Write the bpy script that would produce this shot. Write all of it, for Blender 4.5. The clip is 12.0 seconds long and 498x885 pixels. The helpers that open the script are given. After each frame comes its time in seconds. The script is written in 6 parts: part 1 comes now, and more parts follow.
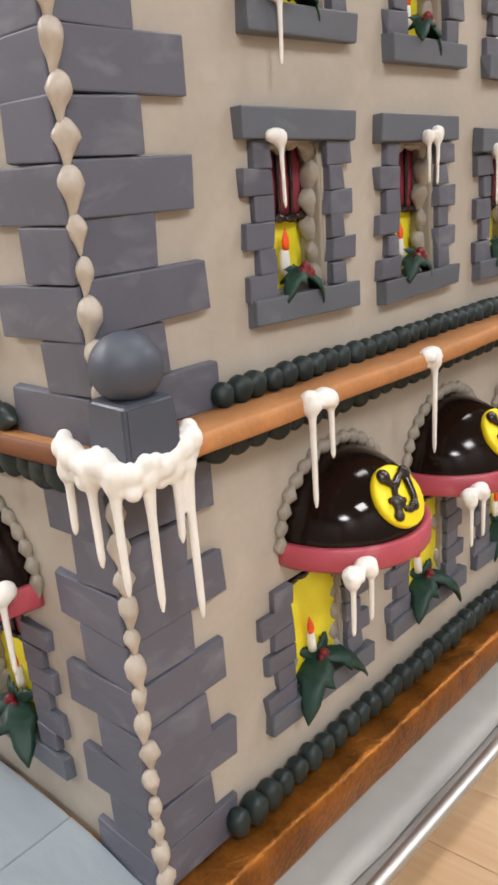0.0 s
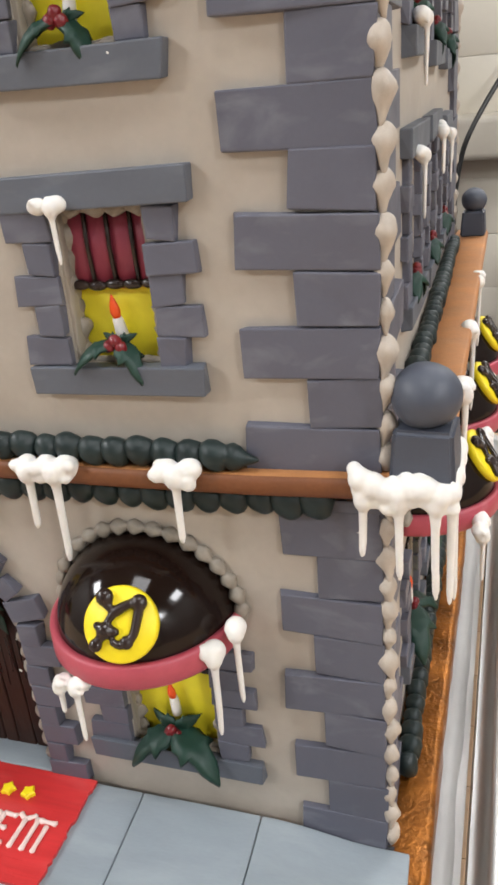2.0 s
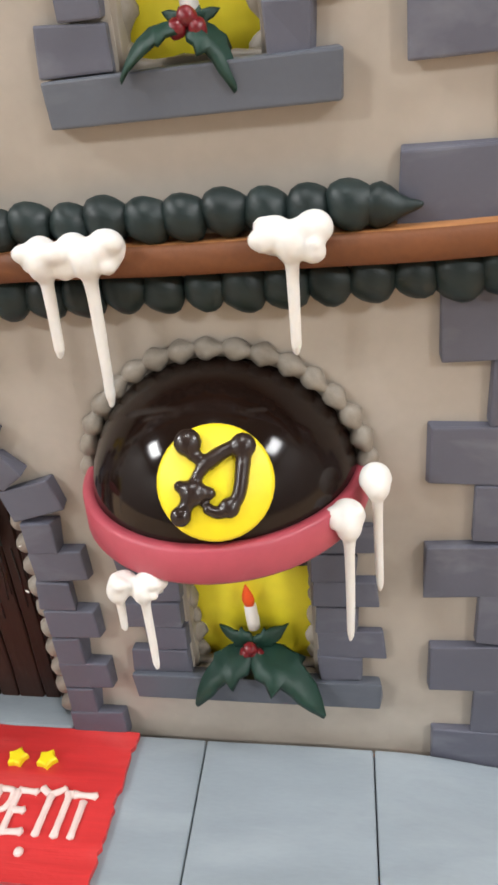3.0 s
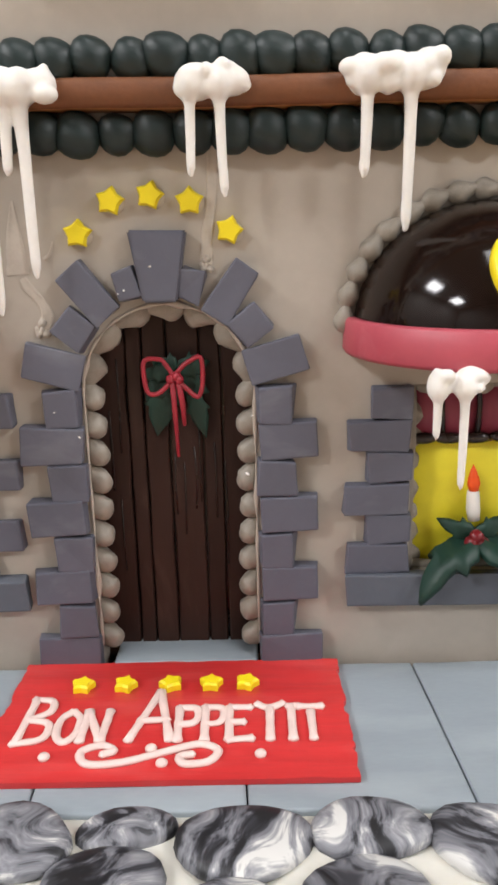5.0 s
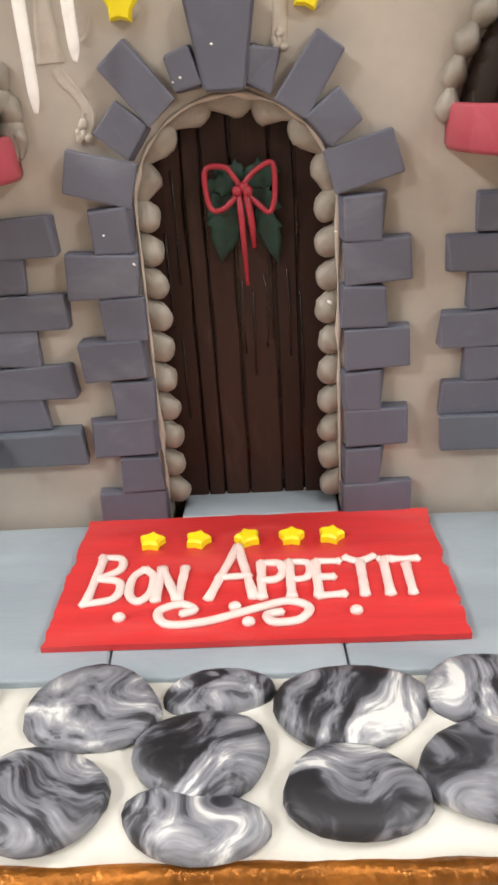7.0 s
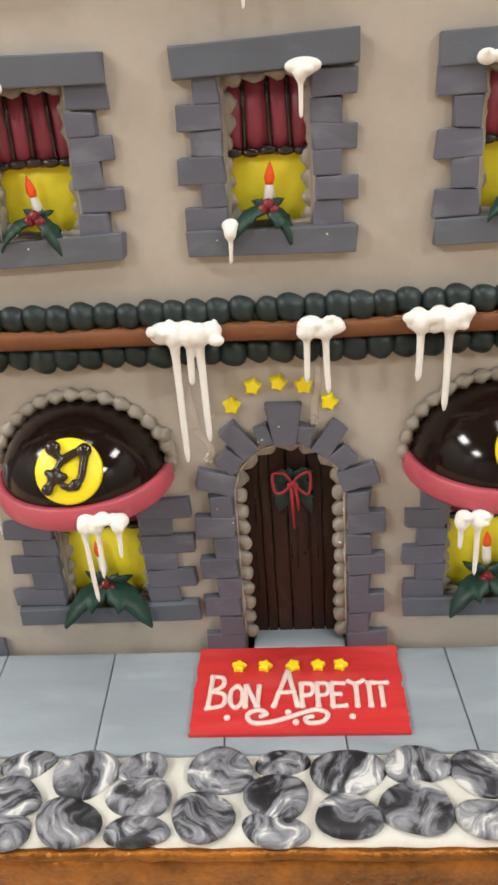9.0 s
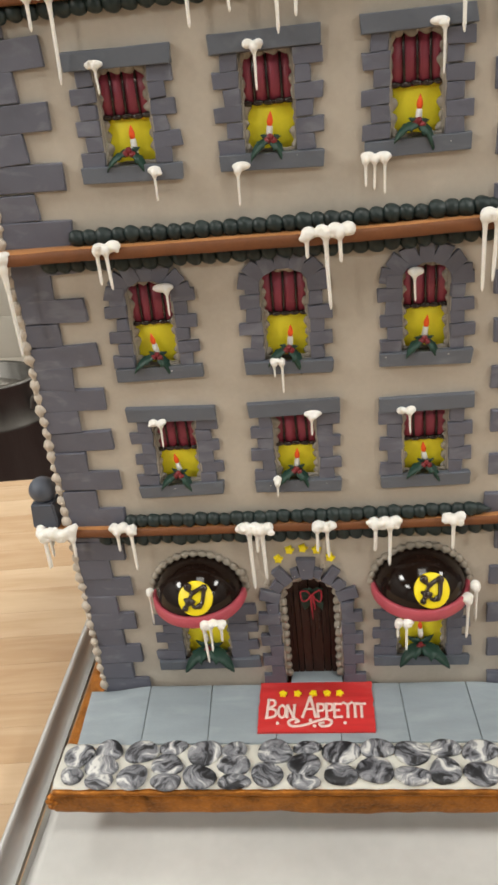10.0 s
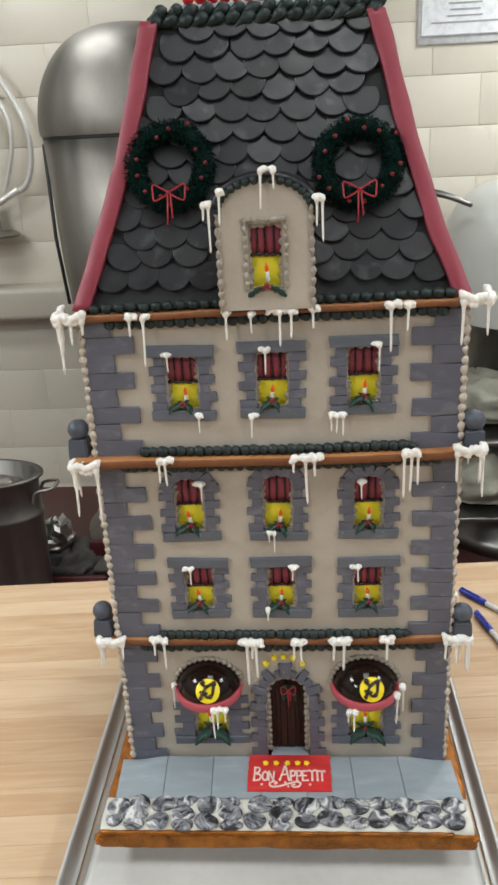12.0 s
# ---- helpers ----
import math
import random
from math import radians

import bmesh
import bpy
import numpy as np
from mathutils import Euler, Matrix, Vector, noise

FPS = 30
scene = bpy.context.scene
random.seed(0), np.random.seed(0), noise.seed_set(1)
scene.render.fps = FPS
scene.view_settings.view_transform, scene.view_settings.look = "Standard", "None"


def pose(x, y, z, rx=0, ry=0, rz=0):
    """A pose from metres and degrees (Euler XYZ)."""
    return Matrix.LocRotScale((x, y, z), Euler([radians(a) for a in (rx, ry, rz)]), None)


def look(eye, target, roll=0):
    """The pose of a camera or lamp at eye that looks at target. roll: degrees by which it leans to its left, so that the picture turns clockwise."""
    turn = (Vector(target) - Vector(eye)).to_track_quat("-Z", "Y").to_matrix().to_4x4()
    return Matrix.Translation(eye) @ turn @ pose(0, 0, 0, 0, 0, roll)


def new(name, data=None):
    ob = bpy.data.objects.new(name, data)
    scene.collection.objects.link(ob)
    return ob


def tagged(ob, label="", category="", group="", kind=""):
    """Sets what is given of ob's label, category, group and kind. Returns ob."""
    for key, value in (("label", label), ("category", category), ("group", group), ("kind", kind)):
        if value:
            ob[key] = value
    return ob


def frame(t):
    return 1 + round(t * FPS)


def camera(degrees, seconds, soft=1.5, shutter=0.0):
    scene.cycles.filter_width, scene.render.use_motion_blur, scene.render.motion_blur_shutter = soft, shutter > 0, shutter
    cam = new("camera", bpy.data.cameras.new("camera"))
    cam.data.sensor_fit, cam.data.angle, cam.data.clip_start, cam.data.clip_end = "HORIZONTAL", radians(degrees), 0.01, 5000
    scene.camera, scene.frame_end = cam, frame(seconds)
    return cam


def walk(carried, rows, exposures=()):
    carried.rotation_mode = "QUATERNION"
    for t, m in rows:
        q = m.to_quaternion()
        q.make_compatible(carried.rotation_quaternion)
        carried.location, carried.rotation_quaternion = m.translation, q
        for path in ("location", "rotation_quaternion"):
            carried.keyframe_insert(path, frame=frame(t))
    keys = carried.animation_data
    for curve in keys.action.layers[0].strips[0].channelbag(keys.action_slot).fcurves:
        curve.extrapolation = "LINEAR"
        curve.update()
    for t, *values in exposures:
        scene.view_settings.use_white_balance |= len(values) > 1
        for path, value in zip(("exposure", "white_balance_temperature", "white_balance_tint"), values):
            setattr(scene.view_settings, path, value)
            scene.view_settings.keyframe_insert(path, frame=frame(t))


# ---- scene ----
cam = camera(34.97, 12.0, soft=2.9)
PATH = [
    (0, (0.3840, -0.1384, 0.2695), (-0.9433, 1.2283, -0.3392), -4.40),
    (0.5, (0.3871, -0.1820, 0.3117), (-0.8300, 1.2541, -0.3636), -4.27),
    (1, (0.3612, -0.2244, 0.3544), (-0.6598, 1.3266, -0.3885), -4.23),
    (1.5, (0.2870, -0.2475, 0.3549), (-0.4992, 1.4153, -0.4304), -4.85),
    (2, (0.2229, -0.2340, 0.3181), (-0.3749, 1.4806, -0.5201), -5.34),
    (2.5, (0.1710, -0.2015, 0.2667), (-0.3032, 1.5295, -0.6158), -5.15),
    (3, (0.1392, -0.1860, 0.2402), (-0.2173, 1.5374, -0.7099), -6.06),
    (3.5, (0.0847, -0.1980, 0.2226), (-0.1172, 1.5667, -0.6967), -5.93),
    (3.7, (0.0671, -0.2063, 0.2049), (-0.0755, 1.6115, -0.6170), -5.29),
    (5.3, (0.0215, -0.2279, 0.1525), (0.0113, 1.7061, -0.3567), -1.29),
    (5.5, (0.0156, -0.2219, 0.1499), (0.0003, 1.7054, -0.3845), -1.83),
    (6, (0.0117, -0.2127, 0.1461), (-0.0331, 1.6783, -0.5036), -2.78),
    (6.5, (0.0131, -0.2047, 0.1409), (-0.0645, 1.6445, -0.6172), -3.63),
    (6.7, (0.0127, -0.2027, 0.1401), (-0.0713, 1.6307, -0.6547), -3.78),
    (8.3, (0.0125, -0.2227, 0.1673), (-0.1023, 1.5636, -0.7248), -2.79),
    (8.5, (0.0131, -0.2441, 0.1943), (-0.1110, 1.5430, -0.6951), -2.98),
    (9, (0.0107, -0.3142, 0.2909), (-0.1271, 1.4797, -0.5824), -4.10),
    (9.5, (0.0177, -0.4174, 0.4216), (-0.1596, 1.3754, -0.4470), -5.59),
    (10, (0.0302, -0.5289, 0.5330), (-0.1845, 1.2427, -0.3700), -5.91),
    (10.5, (0.0260, -0.6014, 0.6091), (-0.1992, 1.1857, -0.2602), -5.09),
    (11, (0.0237, -0.6647, 0.6519), (-0.2073, 1.1382, -0.1827), -4.29),
    (11.5, (0.0316, -0.7234, 0.6927), (-0.1741, 1.1049, -0.0914), -4.19),
    (12, (0.0271, -0.7578, 0.7281), (-0.1046, 1.1005, 0.0006), -2.88),
]
walk(cam, [(t, look(eye, target, roll)) for t, eye, target, roll in PATH],
     [(0, 0.40, 6700, 12), (0.5, 0.43, 6700, 12), (1, 0.36, 6650, 11), (2.5, 0.46, 6550, 11), (3, 0.56, 6600, 11), (3.5, 0.54, 6650, 11), (5.5, 0.50, 6650, 13), (6.5, 0.70, 6800, 12), (8.5, 0.53, 6850, 11), (9.5, 0.29, 7000, 9), (10, 0.13, 7050, 8), (10.5, 0.07, 7050, 8), (11, 0.12, 6950, 7), (12, 0.03, 6500, 6)])

# ---- world and lamps ----
world = bpy.data.worlds.new("kitchen_world")
scene.world = world
world.use_nodes = True
world.node_tree.nodes["Background"].inputs[0].default_value = (0.9, 0.95, 1.0, 1)
world.node_tree.nodes["Background"].inputs[1].default_value = 0.03

TABLE_Z = -0.036
FLOOR_Z = TABLE_Z - 0.87
CEIL_Z = 1.85
# ceiling lights: place and power; front, rear and left-back ones are added fill
LAMPS = [(-1.9, -2.0, 40), (2.1, -2.0, 40), (-1.9, -0.6, 38), (0.2, -0.5, 8), (1.95, -0.4, 29), (-1.9, 0.95, 20), (0.3, 0.95, 13), (-1.0, 2.2, 8), (1.4, 2.1, 27)]
for lx, ly, power in LAMPS:
    lamp = bpy.data.lights.new("troffer_lamp", "AREA")
    lamp.shape, lamp.size, lamp.size_y = "RECTANGLE", 0.54, 0.54
    lamp.energy, lamp.color = power, (0.95, 0.975, 1.0)
    ob = new("troffer_lamp", lamp)
    ob.matrix_world = Matrix.Translation((lx, ly, CEIL_Z - 0.03))


# ---- materials ----
def material(name, color, rough=0.5, metal=0.0, spread=0.12, big=40.0, fine=500.0, bump=0.15, piece=0.0, coat=0.0,
             streak=None, aniso=0.0, sss=0.0, dist=0.0006, spec=0.5):
    """Colour with variation at two scales, fine relief, and a little difference from piece to piece."""
    m = bpy.data.materials.new(name)
    m.use_nodes = True
    n, l = m.node_tree.nodes, m.node_tree.links
    b = n["Principled BSDF"]
    tc, info = n.new("ShaderNodeTexCoord"), n.new("ShaderNodeObjectInfo")
    shift = n.new("ShaderNodeVectorMath")
    shift.operation = "MULTIPLY_ADD"
    l.new(info.outputs["Random"], shift.inputs[0])
    shift.inputs[1].default_value = (3.1, 5.7, 2.3)
    l.new(tc.outputs["Object"], shift.inputs[2])
    vec = shift.outputs[0]
    if streak:
        mp = n.new("ShaderNodeMapping")
        mp.inputs["Scale"].default_value = streak
        l.new(vec, mp.inputs[0])
        vec = mp.outputs[0]
    n1, n2 = n.new("ShaderNodeTexNoise"), n.new("ShaderNodeTexNoise")
    for node, scale, detail in ((n1, big, 4), (n2, fine, 3)):
        node.inputs["Scale"].default_value = scale
        node.inputs["Detail"].default_value = detail
        l.new(vec, node.inputs["Vector"])
    add = n.new("ShaderNodeMath")
    add.operation = "MULTIPLY_ADD"
    l.new(n2.outputs[0], add.inputs[0])
    add.inputs[1].default_value = 0.4
    l.new(n1.outputs[0], add.inputs[2])
    rnd = n.new("ShaderNodeMath")
    rnd.operation = "MULTIPLY_ADD"
    l.new(info.outputs["Random"], rnd.inputs[0])
    rnd.inputs[1].default_value = piece
    l.new(add.outputs[0], rnd.inputs[2])
    ramp = n.new("ShaderNodeMapRange")
    l.new(rnd.outputs[0], ramp.inputs[0])
    ramp.inputs[1].default_value, ramp.inputs[2].default_value = 0.35, 1.05 + piece
    ramp.inputs[3].default_value, ramp.inputs[4].default_value = 1 - spread, 1 + spread
    mul = n.new("ShaderNodeVectorMath")
    mul.operation = "SCALE"
    mul.inputs[0].default_value = color
    l.new(ramp.outputs[0], mul.inputs["Scale"])
    l.new(mul.outputs[0], b.inputs["Base Color"])
    rr = n.new("ShaderNodeMapRange")
    l.new(n1.outputs[0], rr.inputs[0])
    rr.inputs[1].default_value, rr.inputs[2].default_value = 0.3, 0.7
    rr.inputs[3].default_value, rr.inputs[4].default_value = max(rough - 0.08, 0.03), min(rough + 0.08, 1)
    l.new(rr.outputs[0], b.inputs["Roughness"])
    b.inputs["Metallic"].default_value = metal
    b.inputs["Specular IOR Level"].default_value = spec
    b.inputs["Coat Weight"].default_value = coat
    b.inputs["Anisotropic"].default_value = aniso
    if sss:
        b.inputs["Subsurface Weight"].default_value = sss
        b.inputs["Subsurface Radius"].default_value = (0.002, 0.0015, 0.001)
    if bump:
        bp = n.new("ShaderNodeBump")
        bp.inputs["Strength"].default_value = bump
        bp.inputs["Distance"].default_value = dist
        l.new(add.outputs[0], bp.inputs["Height"])
        l.new(bp.outputs[0], b.inputs["Normal"])
    return m


def marble_material():
    """Kneaded black, grey and white sugar paste, a different swirl on each stone."""
    m = material("marbled_fondant", (0.3, 0.3, 0.32), 0.52, bump=0.1)
    n, l = m.node_tree.nodes, m.node_tree.links
    b = n["Principled BSDF"]
    tc, info = n.new("ShaderNodeTexCoord"), n.new("ShaderNodeObjectInfo")
    shift = n.new("ShaderNodeVectorMath")
    shift.operation = "MULTIPLY_ADD"
    l.new(info.outputs["Random"], shift.inputs[0])
    shift.inputs[1].default_value = (0.83, 0.47, 0.61)
    l.new(tc.outputs["Object"], shift.inputs[2])
    turn = n.new("ShaderNodeVectorRotate")
    turn.rotation_type = "Z_AXIS"
    l.new(shift.outputs[0], turn.inputs["Vector"])
    ang = n.new("ShaderNodeMath")
    ang.operation = "MULTIPLY"
    l.new(info.outputs["Random"], ang.inputs[0])
    ang.inputs[1].default_value = 37.0
    l.new(ang.outputs[0], turn.inputs["Angle"])
    warp = n.new("ShaderNodeTexNoise")
    warp.inputs["Scale"].default_value, warp.inputs["Detail"].default_value = 55, 1
    l.new(turn.outputs[0], warp.inputs["Vector"])
    fold = n.new("ShaderNodeVectorMath")
    fold.operation = "MULTIPLY_ADD"
    l.new(warp.outputs["Color"], fold.inputs[0])
    fold.inputs[1].default_value = (0.034, 0.034, 0.034)
    l.new(turn.outputs[0], fold.inputs[2])
    mp = n.new("ShaderNodeMapping")
    mp.inputs["Scale"].default_value = (1, 0.22, 0.5)
    l.new(fold.outputs[0], mp.inputs[0])
    no = n.new("ShaderNodeTexNoise")
    no.inputs["Scale"].default_value, no.inputs["Detail"].default_value = 150, 4
    no.inputs["Roughness"].default_value = 0.6
    l.new(mp.outputs[0], no.inputs["Vector"])
    ramp = n.new("ShaderNodeValToRGB")
    stops = ((0.37, (0.012, 0.012, 0.014, 1)), (0.43, (0.040, 0.040, 0.047, 1)), (0.47, (0.13, 0.132, 0.148, 1)), (0.54, (0.22, 0.222, 0.242, 1)), (0.585, (0.32, 0.32, 0.33, 1)), (0.635, (0.62, 0.61, 0.585, 1)))
    ramp.color_ramp.elements[0].position, ramp.color_ramp.elements[0].color = stops[0]
    ramp.color_ramp.elements[1].position, ramp.color_ramp.elements[1].color = stops[-1]
    for p, c in stops[1:-1]:
        ramp.color_ramp.elements.new(p).color = c
    l.new(no.outputs[0], ramp.inputs[0])
    l.new(ramp.outputs[0], b.inputs["Base Color"])
    return m


def wood_material(name, light, dark, scale=1.0, rough=0.45):
    """Planed boards, the grain along x, each board with a tone of its own."""
    m = material(name, light, rough, bump=0.08)
    n, l = m.node_tree.nodes, m.node_tree.links
    b = n["Principled BSDF"]
    tc, info = n.new("ShaderNodeTexCoord"), n.new("ShaderNodeObjectInfo")
    shift = n.new("ShaderNodeVectorMath")
    shift.operation = "MULTIPLY_ADD"
    l.new(info.outputs["Random"], shift.inputs[0])
    shift.inputs[1].default_value = (7.3, 3.9, 1.7)
    l.new(tc.outputs["Object"], shift.inputs[2])
    mp = n.new("ShaderNodeMapping")
    mp.inputs["Scale"].default_value = (2.2 * scale, 30 * scale, 30 * scale)
    l.new(shift.outputs[0], mp.inputs[0])
    g = n.new("ShaderNodeTexNoise")
    g.inputs["Scale"].default_value, g.inputs["Detail"].default_value, g.inputs["Distortion"].default_value = 1.6, 6, 0.8
    l.new(mp.outputs[0], g.inputs["Vector"])
    f = n.new("ShaderNodeTexNoise")
    f.inputs["Scale"].default_value, f.inputs["Detail"].default_value = 9, 4
    l.new(mp.outputs[0], f.inputs["Vector"])
    s = n.new("ShaderNodeMath")
    s.operation = "MULTIPLY_ADD"
    l.new(f.outputs[0], s.inputs[0])
    s.inputs[1].default_value = 0.35
    l.new(g.outputs[0], s.inputs[2])
    s2 = n.new("ShaderNodeMath")
    s2.operation = "MULTIPLY_ADD"
    l.new(info.outputs["Random"], s2.inputs[0])
    s2.inputs[1].default_value = 0.28
    l.new(s.outputs[0], s2.inputs[2])
    ramp = n.new("ShaderNodeValToRGB")
    ramp.color_ramp.elements[0].position, ramp.color_ramp.elements[0].color = 0.45, (*light, 1)
    ramp.color_ramp.elements[1].position, ramp.color_ramp.elements[1].color = 1.15, (*dark, 1)
    l.new(s2.outputs[0], ramp.inputs[0])
    l.new(ramp.outputs[0], b.inputs["Base Color"])
    return m


M_WALL = material("taupe_fondant", (0.425, 0.375, 0.316), 0.55, spread=0.11, big=18, fine=260, bump=0.12)
M_STONE = material("slate_fondant", (0.102, 0.104, 0.133), 0.5, spread=0.14, big=70, fine=700, bump=0.14, piece=0.5)
M_SILL = material("blue_slate_stone", (0.098, 0.108, 0.130), 0.5, spread=0.14, big=70, fine=700, bump=0.14, piece=0.4)
M_FINIAL = material("blue_slate_fondant", (0.060, 0.068, 0.090), 0.5, spread=0.1, big=60, fine=600, bump=0.12)
M_PIPE = material("taupe_buttercream", (0.45, 0.39, 0.325), 0.48, spread=0.14, big=1.6, fine=9, bump=0.2, piece=0.2)
M_PIPE_D = material("grey_buttercream", (0.29, 0.255, 0.21), 0.5, spread=0.24, big=1.6, fine=9, bump=0.25, piece=0.2)
M_SMEAR = material("smeared_buttercream", (0.47, 0.415, 0.35), 0.45, spread=0.12, big=200, fine=900, bump=0.4)
M_BEAD = material("dark_green_fondant", (0.0112, 0.0208, 0.0200), 0.46, spread=0.45, big=1.3, fine=7, bump=0.22, piece=0.3, streak=(0.5, 1, 2.2), spec=0.4)
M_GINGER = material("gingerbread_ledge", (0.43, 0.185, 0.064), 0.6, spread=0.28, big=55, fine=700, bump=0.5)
# darkened copy of the ledge gingerbread, shade of its front put into the colour
M_GINGER_SHADED = material("baked_crust", (0.152, 0.049, 0.0130), 0.6, spread=0.3, big=60, fine=700, bump=0.5)
M_FOIL = material("copper_foil", (0.31, 0.108, 0.016), 0.38, 0.70, spread=0.7, big=60, fine=420, bump=0.9, dist=0.0018)
M_CHOC = material("dark_chocolate", (0.010, 0.0050, 0.0036), 0.11, spread=0.12, big=30, fine=200, bump=0.02, spec=0.27)
M_CHOC_MATT = material("piped_chocolate", (0.022, 0.012, 0.009), 0.25, bump=0.05)
M_PINK = material("rose_fondant", (0.42, 0.065, 0.09), 0.45, spread=0.12, big=60, fine=500, bump=0.12)
M_YELLOW = material("yellow_fondant", (0.86, 0.68, 0.012), 0.45, spread=0.06, big=60, fine=500, bump=0.1)
M_PANE = material("yellow_window_fondant", (0.90, 0.78, 0.035), 0.5, spread=0.08, big=60, fine=500, bump=0.1)
M_ICING = material("royal_icing", (0.77, 0.745, 0.70), 0.55, spread=0.05, big=160, fine=700, bump=0.25, sss=0.1)
M_MAROON = material("maroon_fondant", (0.25, 0.034, 0.060), 0.5, spread=0.14, big=60, fine=500, bump=0.1)
M_RED = material("red_icing", (0.62, 0.025, 0.03), 0.4, spread=0.1, bump=0.1)
M_BOW = material("dark_red_icing", (0.33, 0.018, 0.032), 0.42, spread=0.1, bump=0.1)
M_FLAME = material("orange_red_fondant", (0.85, 0.09, 0.01), 0.4, spread=0.15, bump=0.05)
M_BERRY = material("berry_fondant", (0.16, 0.008, 0.013), 0.35, spread=0.2, big=1.5, fine=8, bump=0.15)
M_HOLLY = material("holly_fondant", (0.006, 0.036, 0.023), 0.55, spread=0.3, big=4, fine=24, bump=0.2, piece=0.2)
M_NEEDLE = material("wreath_needles", (0.003, 0.017, 0.013), 0.8, spread=0.4, big=90, bump=0.0, spec=0.1)
M_TILE = material("roof_fondant", (0.0088, 0.0093, 0.0122), 0.45, spread=0.45, big=70, fine=500, bump=0.2, piece=0.6)
M_ROOF = material("roof_underlay", (0.009, 0.0095, 0.011), 0.6, spread=0.2, big=60, fine=500, bump=0.2)
M_TRIM = material("maroon_trim", (0.26, 0.035, 0.055), 0.5, spread=0.1, big=30, fine=500, bump=0.1)
M_DOOR = material("chocolate_door", (0.030, 0.0125, 0.0085), 0.5, spread=0.4, big=40, fine=300, bump=0.4, streak=(3, 3, 0.35), piece=0.3, spec=0.25)
M_MAT = material("red_fondant", (0.54, 0.030, 0.030), 0.40, spread=0.20, big=90, fine=500, bump=0.4, streak=(0.12, 1.6, 1))
M_LETTER = material("thin_icing", (0.72, 0.55, 0.50), 0.5, spread=0.08, big=300, fine=900, bump=0.2)
M_SLAB = material("blue_grey_fondant", (0.250, 0.287, 0.312), 0.5, spread=0.14, big=25, fine=300, bump=0.1, streak=(1, 4, 4), piece=0.2)
M_BED = material("cream_icing", (0.60, 0.582, 0.52), 0.5, spread=0.07, big=120, fine=600, bump=0.25, sss=0.1)
M_MARBLE = marble_material()
# near-black colour that paints the shade in the gaps between slabs
M_JOINT_SHADE = material("dark_underlay", (0.05, 0.052, 0.058), 0.8, bump=0.0)
M_ALU = material("brushed_aluminium", (0.56, 0.555, 0.54), 0.52, 1.0, spread=0.10, big=8, fine=300, bump=0.05, streak=(1, 0.1, 1))
M_PAPER = material("parchment", (0.50, 0.49, 0.47), 0.5, spread=0.14, big=9, fine=80, bump=0.12)
M_BEATER = material("coated_aluminium", (0.80, 0.78, 0.74), 0.32, 0.5, spread=0.06, big=6, fine=60, bump=0.03)
M_STEEL = material("stainless_steel", (0.30, 0.28, 0.255), 0.50, 1.0, spread=0.22, big=3, fine=60, bump=0.03, streak=(6, 6, 0.4))
M_STEEL_D = material("worn_steel", (0.25, 0.24, 0.225), 0.38, 1.0, spread=0.2, big=8, fine=60, bump=0.05)
M_POT = material("brushed_pot_steel", (0.20, 0.19, 0.175), 0.44, 1.0, spread=0.18, big=5, fine=60, bump=0.04, streak=(6, 6, 0.4))
M_ENAMEL = material("pale_enamel", (0.50, 0.50, 0.47), 0.35, spread=0.06, big=4, fine=60, bump=0.0)
M_FOIL_D = material("dull_foil", (0.32, 0.31, 0.29), 0.34, 1.0, spread=0.3, big=20, fine=120, bump=0.3, dist=0.004)
M_BLACK = material("black_rubber", (0.02, 0.02, 0.02), 0.5, bump=0.05)
M_BLOCK = material("glazed_block", (0.70, 0.645, 0.545), 0.35, spread=0.04, big=4, fine=40, bump=0.08, piece=0.15, dist=0.002)
M_MORTAR = material("mortar", (0.76, 0.72, 0.63), 0.9, spread=0.1, big=6, fine=60, bump=0.2, dist=0.002)
# unseen walls and ceiling, and the floor, are darkened to cut bounced light
M_PAINT = material("grey_white_paint", (0.33, 0.325, 0.31), 0.7, spread=0.04, big=2, fine=30, bump=0.05, dist=0.002)
M_FLOOR = material("quarry_tile_floor", (0.075, 0.026, 0.022), 0.5, spread=0.2, big=3, fine=30, bump=0.1, dist=0.002)
M_WOOD = wood_material("maple_block", (0.62, 0.45, 0.29), (0.47, 0.30, 0.165))
M_WOOD_SIDE = wood_material("maple_edge", (0.62, 0.42, 0.23), (0.45, 0.26, 0.12))
M_BLUE = material("blue_plastic", (0.012, 0.03, 0.35), 0.25, bump=0.0)
M_WHITE = material("white_plastic", (0.75, 0.76, 0.78), 0.3, bump=0.0)
M_FOAM = material("white_foam", (0.75, 0.74, 0.70), 0.8, bump=0.2)
M_DARK = material("dark_cloth", (0.045, 0.04, 0.035), 0.8, spread=0.3, big=12, fine=90, bump=0.3, dist=0.004)
M_DRAB = material("green_grey_cloth", (0.25, 0.24, 0.195), 0.8, spread=0.2, big=8, fine=60, bump=0.3, dist=0.004)
M_CRATE = material("dark_red_crate", (0.055, 0.005, 0.007), 0.5, bump=0.1)
M_SHELF = material("beige_shelf_paint", (0.50, 0.455, 0.38), 0.5, spread=0.07, big=3, fine=40, bump=0.05, dist=0.002)
M_PRINT = material("grey_print", (0.35, 0.35, 0.36), 0.8, bump=0.0)
M_GLOW = material("diffuser", (0.9, 0.9, 0.88), 0.5, bump=0.0)


